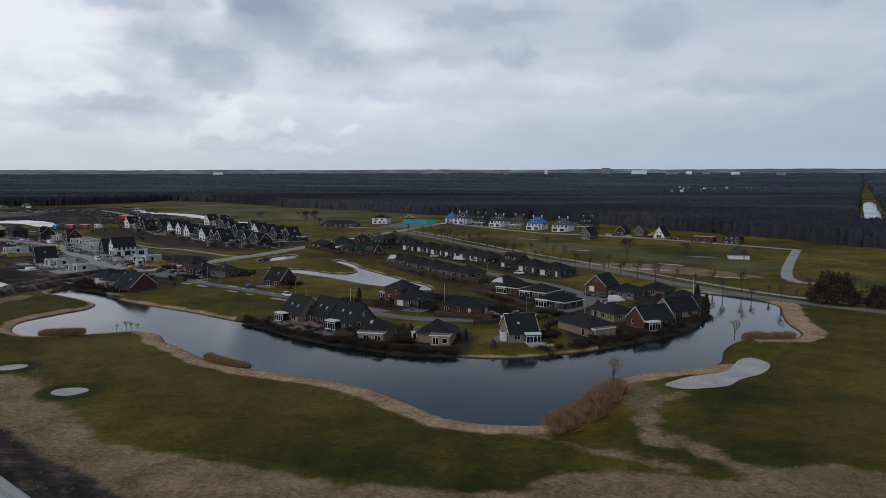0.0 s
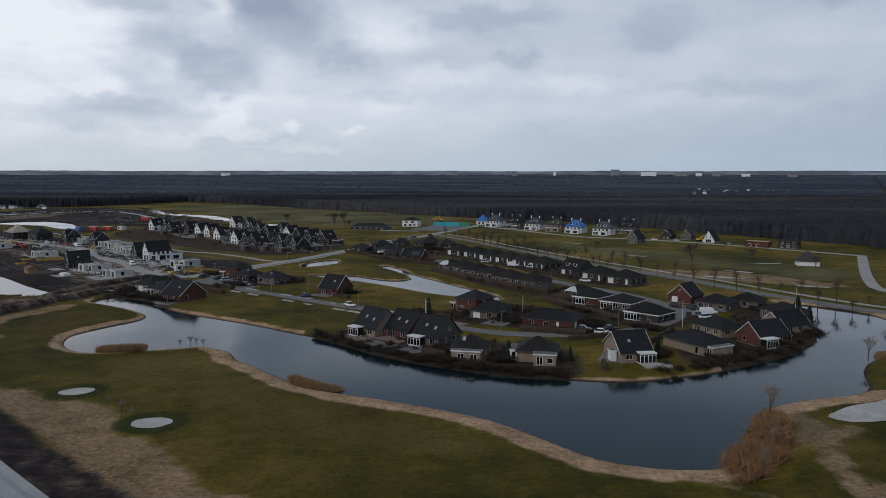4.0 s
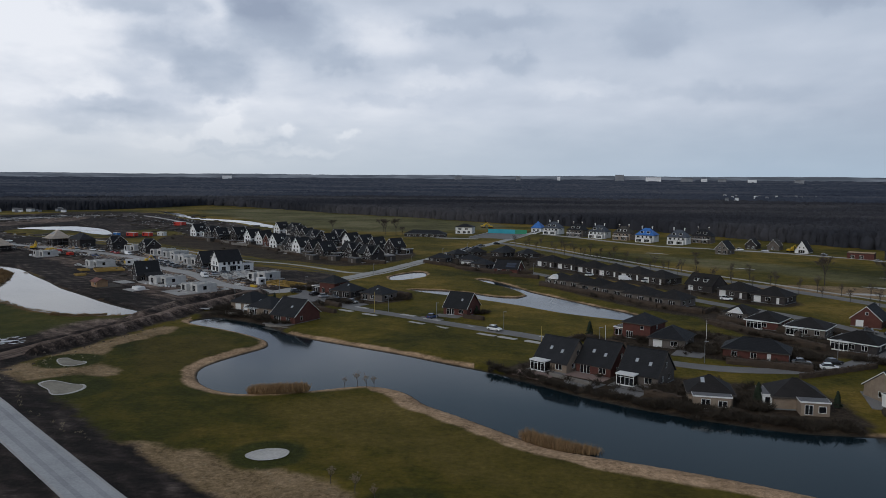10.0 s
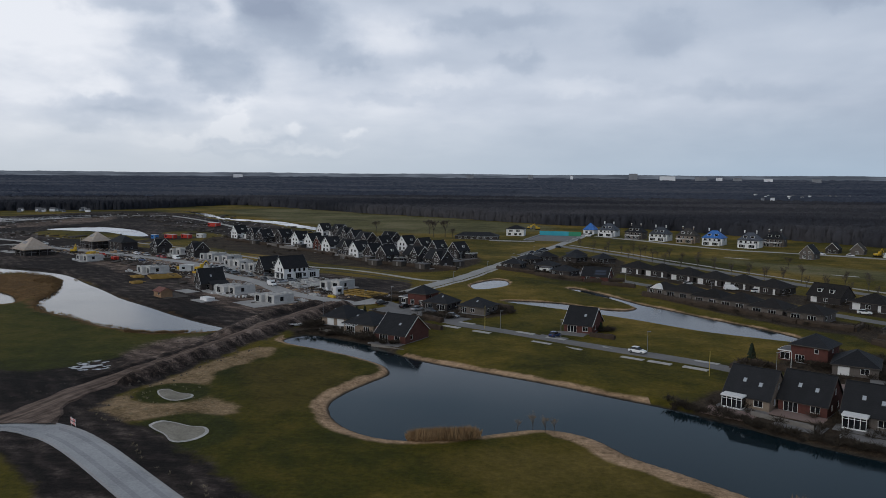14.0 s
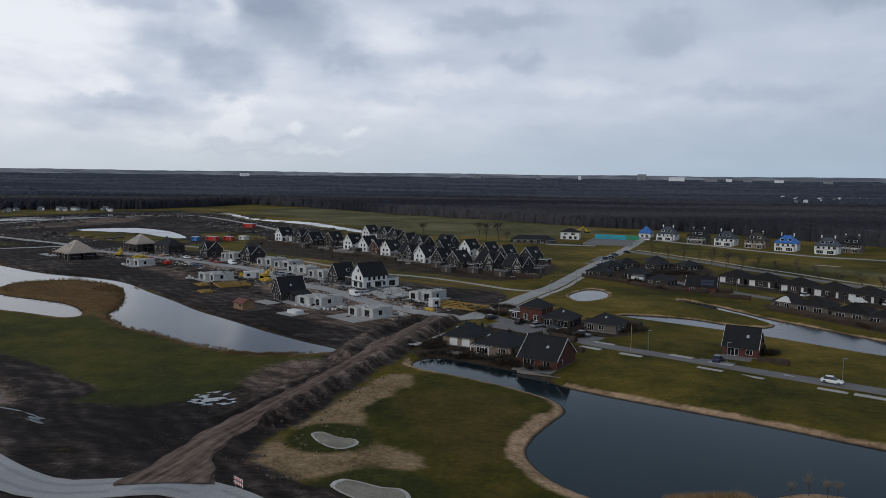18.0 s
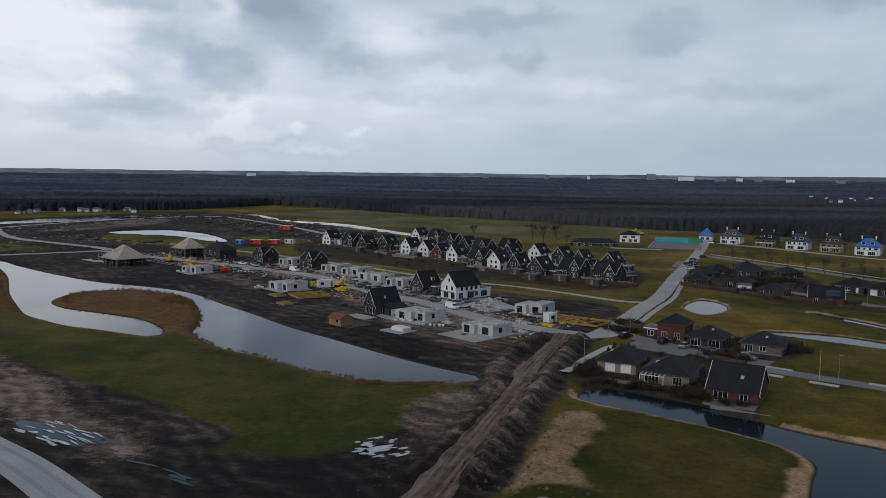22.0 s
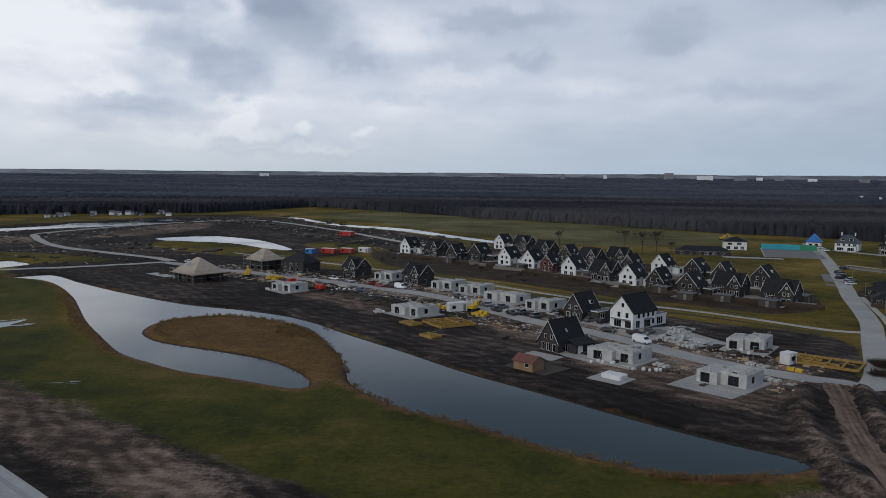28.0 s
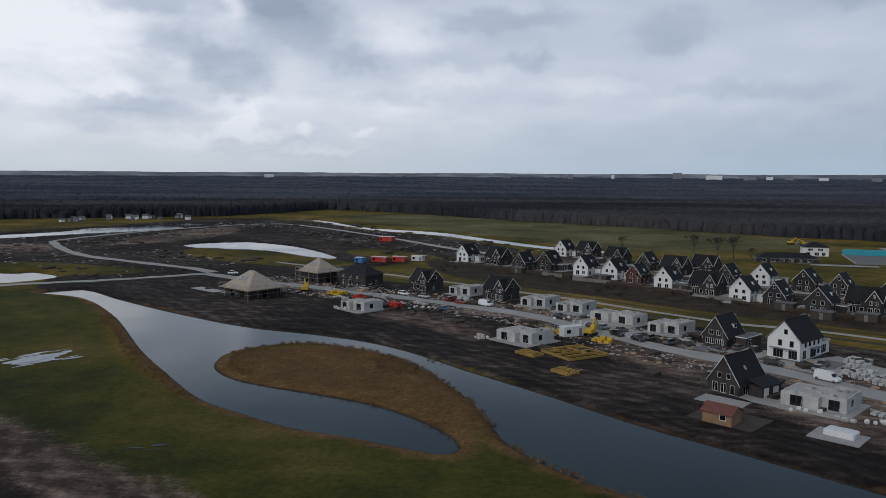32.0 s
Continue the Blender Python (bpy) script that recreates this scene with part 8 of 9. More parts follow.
litter("site_rubble", "pale broken blocks and boards lying on mud", 520, 1, 0.15, 0.75, "block_white", 14)
litter("site_debris", "grey broken blocks and sheets lying on mud", 1000, 6, 0.15, 0.85, "rubble", 15)
litter("site_timber", "loose timber offcuts lying on mud", 260, 2, 0.3, 1.6, "wood_pale", 15, 0.2)
litter("site_pallets", "grey pallets and sheets lying on mud", 220, 3, 0.4, 1.3, "concrete", 16, 0.25)
litter("land_rubble", "pale stones and debris scattered on bare land", 420, 8, 0.4, 2.0, "rubble", 40, 0.25, LOOP[1:])
litter("land_heaps", "low brown heaps on bare land", 220, 9, 1.5, 6.0, "soil_pale", 48, 0.16, LOOP[1:])
litter("soil_heaps", "low dark heaps of dug soil", 160, 4, 1.2, 4.0, "soil_pale", 26, 0.2)

h = thing("covered_stack", "low block stack wrapped in white sheeting", "building material", pose(-207.3, 333.6, 0.12, 0, 0, -40))
part("sheet", loft([[(x, -1.7 * k, 0), (x, 1.7 * k, 0), (x, 1.55 * k, 0.9 * k), (x + 0.1, 0.3, 1.05 * k), (x, -1.5 * k, 0.95 * k)] for x, k in ((-2.4, 0.86), (-2.1, 1.0), (-0.6, 0.97), (0.9, 1.02), (2.1, 1.0), (2.4, 0.84))]), "tarp_white", h)
part("pallet", Solid().box(-2.3, 2.3, -1.4, 1.4, -0.1, 0.02), "wood_pale", h)

# drives, terraces and sheds between the estate houses
r = random.Random(17)
for fx, fy in ((-287.5, 583), (-272, 571), (-259.5, 552), (-248, 554), (-233, 538), (-226, 612), (-214.5, 582), (-222, 527), (-214, 516), (-203.5, 560), (-194, 545), (-205, 501), (-193, 490), (-180, 550),
               (-178.5, 517), (-184, 475), (-165, 517), (-175, 468), (-154, 502), (-166, 454.5), (-145, 493), (-152, 456), (-139.5, 440), (-133, 480)):
    for along, back, w, d in ((-7.0, 0.0, 4.5, r.uniform(7, 10)), (0.0, -7.5, r.uniform(7, 10), 4.0)):
        a = radians(52)
        px, py = fx + along * math.cos(a) - back * math.sin(a), fy + along * math.sin(a) + back * math.cos(a)
        ob = part("driveway", Solid().obox(pose(px, py, height(px, py) - 0.25, 0, 0, 52 + r.uniform(-3, 3)), w, d, 0.33), r.choice(("paving", "concrete_road", "concrete_road")))
        tagged(ob, "grey paved drive beside an estate house", "paving", kind="structure")

# ---------------------------------------------------------------- woods and trees
rng = np.random.default_rng(7)
WOODS_EDGE = [(-1900, 150), (-1300, 480), (-900, 760), (-733, 868), (-640, 915), (-560, 965), (-505, 1120), (-470, 1120), (-377, 1037), (-247, 916),
              (-150, 842), (-76, 772), (-10, 735), (48, 682), (122, 582), (175, 512), (206, 456), (300, 400), (520, 330), (1500, 100)]


def in_woods(x, y):
    ex, ey = np.array(WOODS_EDGE).T
    return y > np.interp(x, ex, ey)


def clearing(x, y):
    east = np.abs((x - 285) * 0.917 - (y - 640) * 0.40) < 16
    field = ((x + 240) / 240) ** 2 + ((y - 1640) / 110) ** 2 < 1
    field |= ((x + 560) / 55) ** 2 + ((y - 1500) / 60) ** 2 < 1
    field |= ((x - 60) / 70) ** 2 + ((y - 1250) / 45) ** 2 < 1
    return (east & (y > 560)) | field


def hulls(P, sides, levels, lift):
    """Ragged closed crowns, one to a row of x, y, half width, height: rings of corners and a tip."""
    n, rows = len(P), []
    turn = rng.uniform(0, 6.283, n)
    for frac, wide in levels:
        for i in range(sides):
            q = P[:, 2] * wide * rng.uniform(0.55, 1.15, n)
            z = P[:, 3] * (frac + rng.uniform(-0.12, 0.12, n)) if frac else np.full(n, -1.0)
            rows.append(np.column_stack([P[:, 0] + q * np.cos(turn + 6.283 * i / sides), P[:, 1] + q * np.sin(turn + 6.283 * i / sides), z + lift]))
    rows.append(np.column_stack([P[:, 0] + rng.normal(0, 0.15, n) * P[:, 2], P[:, 1] + rng.normal(0, 0.15, n) * P[:, 2], P[:, 3] + lift]))
    per = len(rows)
    V = np.stack(rows, 1).reshape(-1, 3)
    pattern = []
    for q in range(len(levels) - 1):
        for i in range(sides):
            a, b = q * sides + i, q * sides + (i + 1) % sides
            pattern += [(a, b, b + sides), (a, b + sides, a + sides)]
    q = (len(levels) - 1) * sides
    pattern += [(q + i, q + (i + 1) % sides, per - 1) for i in range(sides)]
    F = (np.array(pattern)[None] + (np.arange(n) * per)[:, None, None]).reshape(-1, 3)
    return V, F


def sprays(P, count, lift):
    """Upright twigs standing out of each crown, as slim blades."""
    Q = np.repeat(P, count, 0)
    z = np.repeat(lift, count)
    n = len(Q)
    a, b = rng.uniform(0, 6.283, n), rng.uniform(0, 6.283, n)
    q = Q[:, 2] * np.sqrt(rng.uniform(0.05, 1.1, n))
    x, y = Q[:, 0] + q * np.cos(a), Q[:, 1] + q * np.sin(a)
    w = Q[:, 2] * rng.uniform(0.05, 0.13, n)
    low_end = Q[:, 3] * rng.uniform(0.25, 0.75, n)
    tip = np.maximum(low_end + 1.5, Q[:, 3] * rng.uniform(0.76, 1.06, n))
    V = np.stack([np.column_stack([x - w * np.cos(b), y - w * np.sin(b), low_end + z]), np.column_stack([x + w * np.cos(b), y + w * np.sin(b), low_end + z]),
                  np.column_stack([x + rng.normal(0, 0.7, n), y + rng.normal(0, 0.7, n), tip + z])], 1).reshape(-1, 3)
    return V, np.arange(3 * n).reshape(-1, 3)


def wood_mesh(name, pieces, material, label):
    V, F, k = [], [], 0
    for v, f in pieces:
        V.append(v)
        F.append(f + k)
        k += len(v)
    V, F = np.concatenate(V), np.concatenate(F)
    me = bpy.data.meshes.new(name)
    me.vertices.add(len(V))
    me.vertices.foreach_set("co", V.astype(np.float32).ravel())
    me.loops.add(F.size)
    me.loops.foreach_set("vertex_index", F.astype(np.int32).ravel())
    me.polygons.add(len(F))
    me.polygons.foreach_set("loop_start", np.arange(0, F.size, 3, dtype=np.int32))
    me.polygons.foreach_set("loop_total", np.full(len(F), 3, np.int32))
    me.polygons.foreach_set("use_smooth", np.ones(len(F), bool))
    me.update(calc_edges=True)
    me.materials.append(M[material])
    tagged(new(name, me), label, "woods", kind="stuff")


def woods():
    """Bare winter woods planted in blocks of uneven height, with a fringe of saplings along the edge."""
    near, far = [], []
    r = 430.0
    while r < 4750:
        s = max(5.0, r * 0.0072)
        count = int(1.25 * radians(112) * r / s)
        az = radians(-60) + radians(112) * rng.uniform(0, 1, count)
        rr = r + rng.uniform(-3.0, 3.0, count) * s
        x, y = -130 + rr * np.sin(az), 100 + rr * np.cos(az)
        ok = in_woods(x, y) & ~clearing(x, y)
        (near if r < 1250 else far).append(np.stack([x[ok], y[ok], np.full(ok.sum(), s)], 1))
        r += s * 0.95
    edge = smooth_line(WOODS_EDGE[2:-1], 3.0)
    edge = np.repeat(edge, 2, 0) + rng.uniform(-2.5, 2.5, (2 * len(edge), 2)) + np.array([0, 4])
    edge = edge[~clearing(edge[:, 0], edge[:, 1])]
    near.append(np.column_stack([edge, np.full(len(edge), 3.6)]))
    near, far = np.concatenate(near), np.concatenate(far)

    def tall(P, base, spread):
        block = 0.5 * np.sin(P[:, 0] * 0.013 + 2.0 * np.sin(P[:, 1] * 0.008)) + 0.5 * np.sin(P[:, 0] * 0.0053 - P[:, 1] * 0.0077 + np.sin(P[:, 0] * 0.011))
        return np.column_stack([P, base + 1.1 * block + rng.uniform(-spread, spread, len(P))])

    near, far = tall(near, 10.8, 1.3), tall(far, 12.5, 1.6)
    level = np.zeros(len(near))
    wood_mesh("woods_edge", [hulls(near * (1, 1, 1.1, 0.92), 5, ((0.0, 0.85), (0.45, 1.0), (0.84, 0.7)), level), sprays(near, 14, level)], "woods_dark", "bare woods behind the village in the darker, less hazed colour")
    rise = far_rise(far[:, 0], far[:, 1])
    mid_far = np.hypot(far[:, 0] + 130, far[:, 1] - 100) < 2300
    wood_mesh("woods", [hulls(far, 5, ((0.0, 0.9), (0.70, 0.85)), rise), sprays(far[mid_far], 5, rise[mid_far])], "woods", "wide bare winter woods to the horizon, haze in their blue-grey colour")


woods()


def bare_tree(label, hh, seed, spread=0.5, name="tree", group="", twig="twig", levels=4, bushy=1.0):
    """Trunk, limbs and a ragged crown of fine twigs; built at the origin."""
    r = random.Random(seed)
    trunk, crown = Solid(), Solid()

    def grow(p, d, length, rad, level):
        q = p + d * length
        (trunk if level < 2 else crown).tube(p, q, rad, rad * 0.65, 6 if level == 0 else (4 if level < 2 else 3))
        if level >= levels:
            for _ in range(int(3 * bushy)):
                e = (d + Vector((r.gauss(0, 0.5), r.gauss(0, 0.5), r.gauss(0.1, 0.4)))).normalized() * length * r.uniform(0.6, 1.2)
                w = Vector((r.gauss(0, 1), r.gauss(0, 1), r.gauss(0, 1))).normalized() * 0.06 * hh / 8
                crown.add([tuple(q - w), tuple(q + w), tuple(q + e)], [(0, 1, 2)])
            return
        for _ in range(3 if level else 5):
            t = r.uniform(0.45, 1.0) if level else r.uniform(0.55, 1.0)
            nd = (d + Vector((r.gauss(0, spread), r.gauss(0, spread), r.uniform(0.0, 0.35)))).normalized()
            grow(p + d * length * t, nd, length * r.uniform(0.5, 0.72), rad * 0.5, level + 1)

    grow(Vector((0, 0, -0.2)), Vector((r.gauss(0, 0.03), r.gauss(0, 0.03), 1)).normalized(), hh * 0.42, hh * 0.018, 0)
    h = thing(name, label, "tree", Matrix(), group)
    part("trunk", trunk, "bark", h)
    part("crown", crown, twig, h)
    return h


AV = "young bare trees along the avenue"
avenue_trees = [bare_tree("young bare street tree with a slim upright crown", 7.0, 31 + i, 0.38, group=AV) for i in range(3)]
used = set()
line = smooth_line(AVENUE, 9.5)
tang = np.gradient(line, axis=0)
r = random.Random(3)
for i, (p, t) in enumerate(zip(line, tang)):
    if i < 3 or i > 42:
        continue
    nrm = np.array([-t[1], t[0]]) / np.linalg.norm(t)
    for sg in (5.2, -5.2):
        if r.random() < 0.12:
            continue
        q = p + nrm * -sg
        k = r.randrange(3)
        m = pose(q[0], q[1], height(*q), 0, 0, r.uniform(0, 360)) @ Matrix.Scale(r.uniform(0.8, 1.15), 4)
        if k in used:
            o = copy_thing(avenue_trees[k], m)
        else:
            used.add(k)
            set_at(avenue_trees[k], m)
big_tree = bare_tree("large bare tree with a broad dense crown", 14.0, 51, 0.5, group="large bare trees", levels=5)
set_at(big_tree, pose(55.5, 379, 0))
for x, y, s in ((-160, 612, 1.0), (-152, 612, 1.05), (-166, 640, 0.9), (-146, 602, 0.6), (86, 395, 0.7), (110, 384, 0.5), (22, 452, 0.5), (-205, 640, 0.8)):
    copy_thing(big_tree, pose(x, y, 0, 0, 0, x * 7) @ Matrix.Scale(s, 4))
pale_tree = bare_tree("slender pale bare tree at the water's edge", 6.5, 61, 0.45, group="pale bare trees by the water", twig="twig_pale")
set_at(pale_tree, pose(57.5, 214, -0.1))
for x, y, s in ((21.3, 168.5, 1.1), (11.7, 141.5, 0.75), (17, 152, 0.8), (14, 146.5, 0.5), (19, 160, 0.6), (-99, 211, 0.5), (-97.5, 211.4, 0.45), (-101, 212, 0.55), (-103.5, 211.5, 0.4), (-91, 160, 0.5), (-95, 163, 0.45), (-88, 158, 0.4)):
    copy_thing(pale_tree, pose(x, y, height(x, y), 0, 0, x * 31) @ Matrix.Scale(s, 4))
thicket = bare_tree("dark dense bare thicket tree beside the road", 11.0, 71, 0.7, group="dark thicket beside the road", levels=5, bushy=1.4)
set_at(thicket, pose(104, 274, 0))
for x, y, s in ((99, 276, 0.8), (109, 271, 0.9), (113, 268, 0.7), (102, 270, 0.8)):
    copy_thing(thicket, pose(x, y, 0, 0, 0, x * 17) @ Matrix.Scale(s, 4))


def conifer(label, hh, seed):
    r = random.Random(seed)
    h = thing("conifer", label, "tree", Matrix(), "dark garden conifers")
    part("trunk", Solid().tube((0, 0, -0.2), (0, 0, hh * 0.4), 0.12, 0.08, 5), "bark", h)
    s = Solid()
    for i in range(150):
        t = r.random() ** 0.8
        z = hh * (0.06 + 0.94 * t)
        q = (1 - t) * hh * 0.26 + 0.08
        a = r.uniform(0, 6.28)
        c = Vector((q * math.cos(a) * r.uniform(0.5, 1), q * math.sin(a) * r.uniform(0.5, 1), z))
        o = Vector((math.cos(a), math.sin(a), -0.3)) * 0.35
        w = Vector((-math.sin(a), math.cos(a), 0.2)) * 0.3
        s.add([tuple(c - w), tuple(c + w), tuple(c + o), tuple(c + Vector((0, 0, 0.5)))], [(0, 1, 3), (0, 2, 1), (1, 2, 3)])
    part("crown", s, "conifer", h)
    return h


fir = conifer("dark green garden conifer beside a bungalow", 3.6, 4)
set_at(fir, pose(-155.5, 303, 0))
for x, y, s in ((-153.5, 308.5, 1.0), (-151.5, 311, 0.8), (-157, 300, 0.8), (-149.5, 313.5, 0.7), (-80.5, 297, 0.7), (61, 268, 1.6), (63, 264, 1.3), (60, 256, 1.2), (-24, 208, 1.1), (-10, 207, 0.8), (11, 216, 0.9), (-49, 268, 1.0)):
    copy_thing(fir, pose(x, y, height(x, y), 0, 0, x * 11) @ Matrix.Scale(s, 4))


def tufts(name, label, category, places, material, size, count, upright=0.0):
    """Loose clumps of twigs, reeds or grass: one object for what nobody could count."""
    r = np.random.default_rng(len(places) * 7 + int(size * 100))
    P = np.array(places, float)
    z = land(P[:, 0], P[:, 1])[0]
    n = len(P) * count
    c = np.repeat(np.column_stack([P, z]), count, 0)
    k = np.repeat(r.uniform(0.6, 1.25, len(P)), count) * size
    a = r.uniform(0, 2 * np.pi, n)
    rad = np.sqrt(r.uniform(0, 1, n)) * k * (0.6 if upright < 0.5 else 0.5)
    root = c + np.column_stack([rad * np.cos(a), rad * np.sin(a), r.uniform(0, 0.35 * (1 - upright), n) * k])
    lean = r.normal(0, 0.55 * (1 - upright) + 0.12, (n, 2)) * k[:, None]
    tip = root + np.column_stack([lean, r.uniform(0.55, 1.0, n) * k])
    b = r.uniform(0, 2 * np.pi, n)
    wd = np.minimum(k, 1.2) * (0.055 if upright < 0.5 else 0.035)
    side = np.column_stack([np.cos(b) * wd, np.sin(b) * wd, np.zeros(n)])
    mid_ = (root + tip) / 2
    V = np.stack([root, mid_ + side, tip, mid_ - side], 1).reshape(-1, 3)
    s = Solid()
    s.v = [tuple(q) for q in V.tolist()]
    s.f = [(4 * i, 4 * i + 1, 4 * i + 2, 4 * i + 3) for i in range(n)]
    tagged(part(name, s, material), label, category, kind="stuff")


def along(points, step, jitter, seed, off=0.0):
    r = np.random.default_rng(seed)
    q = smooth_line(points, step)
    t = np.gradient(q, axis=0)
    t /= np.maximum(np.linalg.norm(t, axis=1, keepdims=True), 1e-9)
    q = q + np.stack([-t[:, 1], t[:, 0]], 1) * off
    return (q + r.normal(0, jitter, q.shape)).tolist()


def within(cx, cy, rx, ry, rot, n, seed):
    r = np.random.default_rng(seed)
    a, q = r.uniform(0, 6.28, n), np.sqrt(r.uniform(0, 1, n))
    x, y = q * rx * np.cos(a), q * ry * np.sin(a)
    c, s = math.cos(radians(rot)), math.sin(radians(rot))
    return np.column_stack([cx + x * c - y * s, cy + x * s + y * c]).tolist()


island_bank = [(-75, 230.5), (-67, 224), (-57, 214.5), (-45, 206), (-33, 200), (-22, 196), (-12, 195)]
tufts("bank_shrubs", "dark bare shrubs crowding the canal bank", "shrubs",
      along(island_bank[3:], 0.8, 0.6, 12, -0.8) + along(island_bank[:4], 1.2, 0.5, 13, -0.8) + along(island_bank[3:], 0.9, 1.1, 1, 0.4) + along(island_bank[:4], 1.6, 0.7, 11, 0.3) + along([(9, 197.5), (21, 204), (33, 213.5), (45, 224.5), (53, 238), (59, 258), (63, 280)], 1.0, 1.2, 3, 1.0)
      + along([(21, 204), (33, 213.5), (45, 224.5), (53, 238)], 1.0, 1.4, 4, 3.4) + along([(-160, 287), (-149, 282.5), (-143, 279), (-136, 272.5)], 0.9, 0.9, 5, 1.0)
      + within(-37.5, 205, 3, 4, 0, 40, 6) + within(-25, 207, 2.2, 5, 0, 40, 7) + within(-40, 213, 3, 4, -30, 40, 8) + within(10, 214, 3, 5, -40, 40, 9), "shrub", 1.15, 85)
gardens = [(-31, 262, 8, 4, -35, 60), (-22, 252, 6, 3, -25, 50), (-8, 238, 8, 2.2, -15, 50), (-49.5, 262, 4, 3, -35, 30), (-26, 274, 12, 3, -40, 70), (2, 268, 10, 3, -40, 60), (-2, 250, 8, 3, -30, 50), (14, 244, 6, 2, -40, 40),
           (-112, 326, 9, 4, -30, 90), (-128, 313, 6, 2, -30, 30), (-150, 303, 5, 5, 0, 60), (-160, 297, 3, 7, -20, 60), (-141, 281, 3, 4, -30, 30), (-148, 342, 5, 3, -30, 40), (-144, 352, 4, 3, -30, 30), (-80, 298, 3, 2, 0, 16),
           (-84, 440, 10, 5, 0, 60), (-95, 425, 8, 3, -20, 50), (-70, 455, 10, 4, 20, 60), (40, 286, 10, 3, -40, 60), (56, 276, 6, 5, -40, 60), (58, 250, 3, 6, 20, 40), (-60, 236, 3, 3, 0, 14)]
yard_spots = []
r7 = np.random.default_rng(93)
for pts in GARDEN:
    p = np.array(pts, float)
    q = np.column_stack([r7.uniform(p[:, 0].min(), p[:, 0].max(), 170), r7.uniform(p[:, 1].min(), p[:, 1].max(), 170)])
    yard_spots += q[(line_distance(q[:, 0], q[:, 1], p, True, 40) > 0.5) & (line_distance(q[:, 0], q[:, 1], smooth_line(PLOTS, 3), False, 40) > 4.0) & (land(q[:, 0], q[:, 1])[1] > 1.0)].tolist()
tufts("garden_shrubs", "dark bare garden shrubs between houses", "shrubs", sum([within(*g, i) for i, g in enumerate(gardens)], []) + yard_spots, "shrub", 1.2, 55)
tufts("rust_thicket", "low rusty brown bare brambles on the golf bank", "shrubs", within(14.0, 151, 3.4, 14, -28, 130, 60) + within(20, 164, 2.6, 7, -20, 60, 61), "bramble", 1.35, 46)
tufts("reeds", "pale dry reeds standing in the canal edge", "reeds",
      within(-115.6, 206.4, 5.4, 1.3, 6, 150, 70) + within(-62.3, 183.2, 6.0, 1.9, -22, 260, 71) + within(67.0, 217.4, 6.6, 1.3, 8, 150, 72), "reed", 1.9, 80, 0.88)
lake_edge = [(-190, 285.5), (-203, 280.5), (-211, 284.5), (-220, 288.5), (-228, 294.5), (-238, 301.5), (-247, 306.5), (-255, 315), (-261, 324)]
spit = [(-263, 334), (-269.5, 351), (-279.5, 368), (-289, 380), (-300, 387.5), (-314, 391.5), (-325, 386), (-329.5, 379), (-327, 368), (-321, 360)]
tufts("lake_reeds", "rust-brown reeds fringing the lake and spit", "reeds",
      along(lake_edge, 0.8, 0.7, 80) + along(spit, 0.8, 0.7, 81, 2.2) + within(-200, 281, 9, 1.6, 4, 120, 82) + along([(-324, 342.5), (-340, 361), (-356, 381), (-384, 420)], 0.8, 0.9, 83, 1.0) + within(-285, 372, 10, 8, -50, 160, 84), "reed_rust", 0.85, 32, 0.75)
spit_outline = np.array(RUST[0], float)
r8 = np.random.default_rng(95)
q8 = np.column_stack([r8.uniform(-328, -264, 2600), r8.uniform(322, 392, 2600)])
q8 = q8[line_distance(q8[:, 0], q8[:, 1], smooth_line(RUST[0], 4, True), True, 40) > -1.0]
tufts("spit_grass", "rust-brown tussocky grass covering the spit", "grass", q8.tolist(), "reed_rust", 0.55, 12, 0.5)
r5 = np.random.default_rng(90)
dry_spots = []
for pts in (DRY[0], DRY[1], DRY[2], DRY[3], DRY[4]):
    p = np.array(pts)
    q = np.column_stack([r5.uniform(p[:, 0].min(), p[:, 0].max(), 900), r5.uniform(p[:, 1].min(), p[:, 1].max(), 900)])
    dry_spots += q[line_distance(q[:, 0], q[:, 1], p, True, 40) > 0.5].tolist()
tufts("tussocks", "pale dry grass tussocks on the rough", "grass", dry_spots, "tussock", 0.5, 14, 0.6)
r6 = np.random.default_rng(91)
clods = np.column_stack([r6.uniform(-200, -165, 700), r6.uniform(212, 330, 700)])
dk = line_distance(clods[:, 0], clods[:, 1], LINES["track"], False, 40)
clods = clods[(dk > 4) & (dk < 12)]
s = Solid()
for x, y in clods:
    q = r6.uniform(0.12, 0.4)
    z = height(x, y)
    s.add([(x + q * math.cos(t + x), y + q * math.sin(t + x), z - 0.1) for t in (0, 1.3, 2.5, 3.8, 5.0)] + [(x, y, z + q * 0.8)], [(0, 1, 5), (1, 2, 5), (2, 3, 5), (3, 4, 5), (4, 0, 5)])
tagged(part("soil_clods", s, "soil_pale"), "loose clods of soil along the dirt track", "soil", kind="stuff")


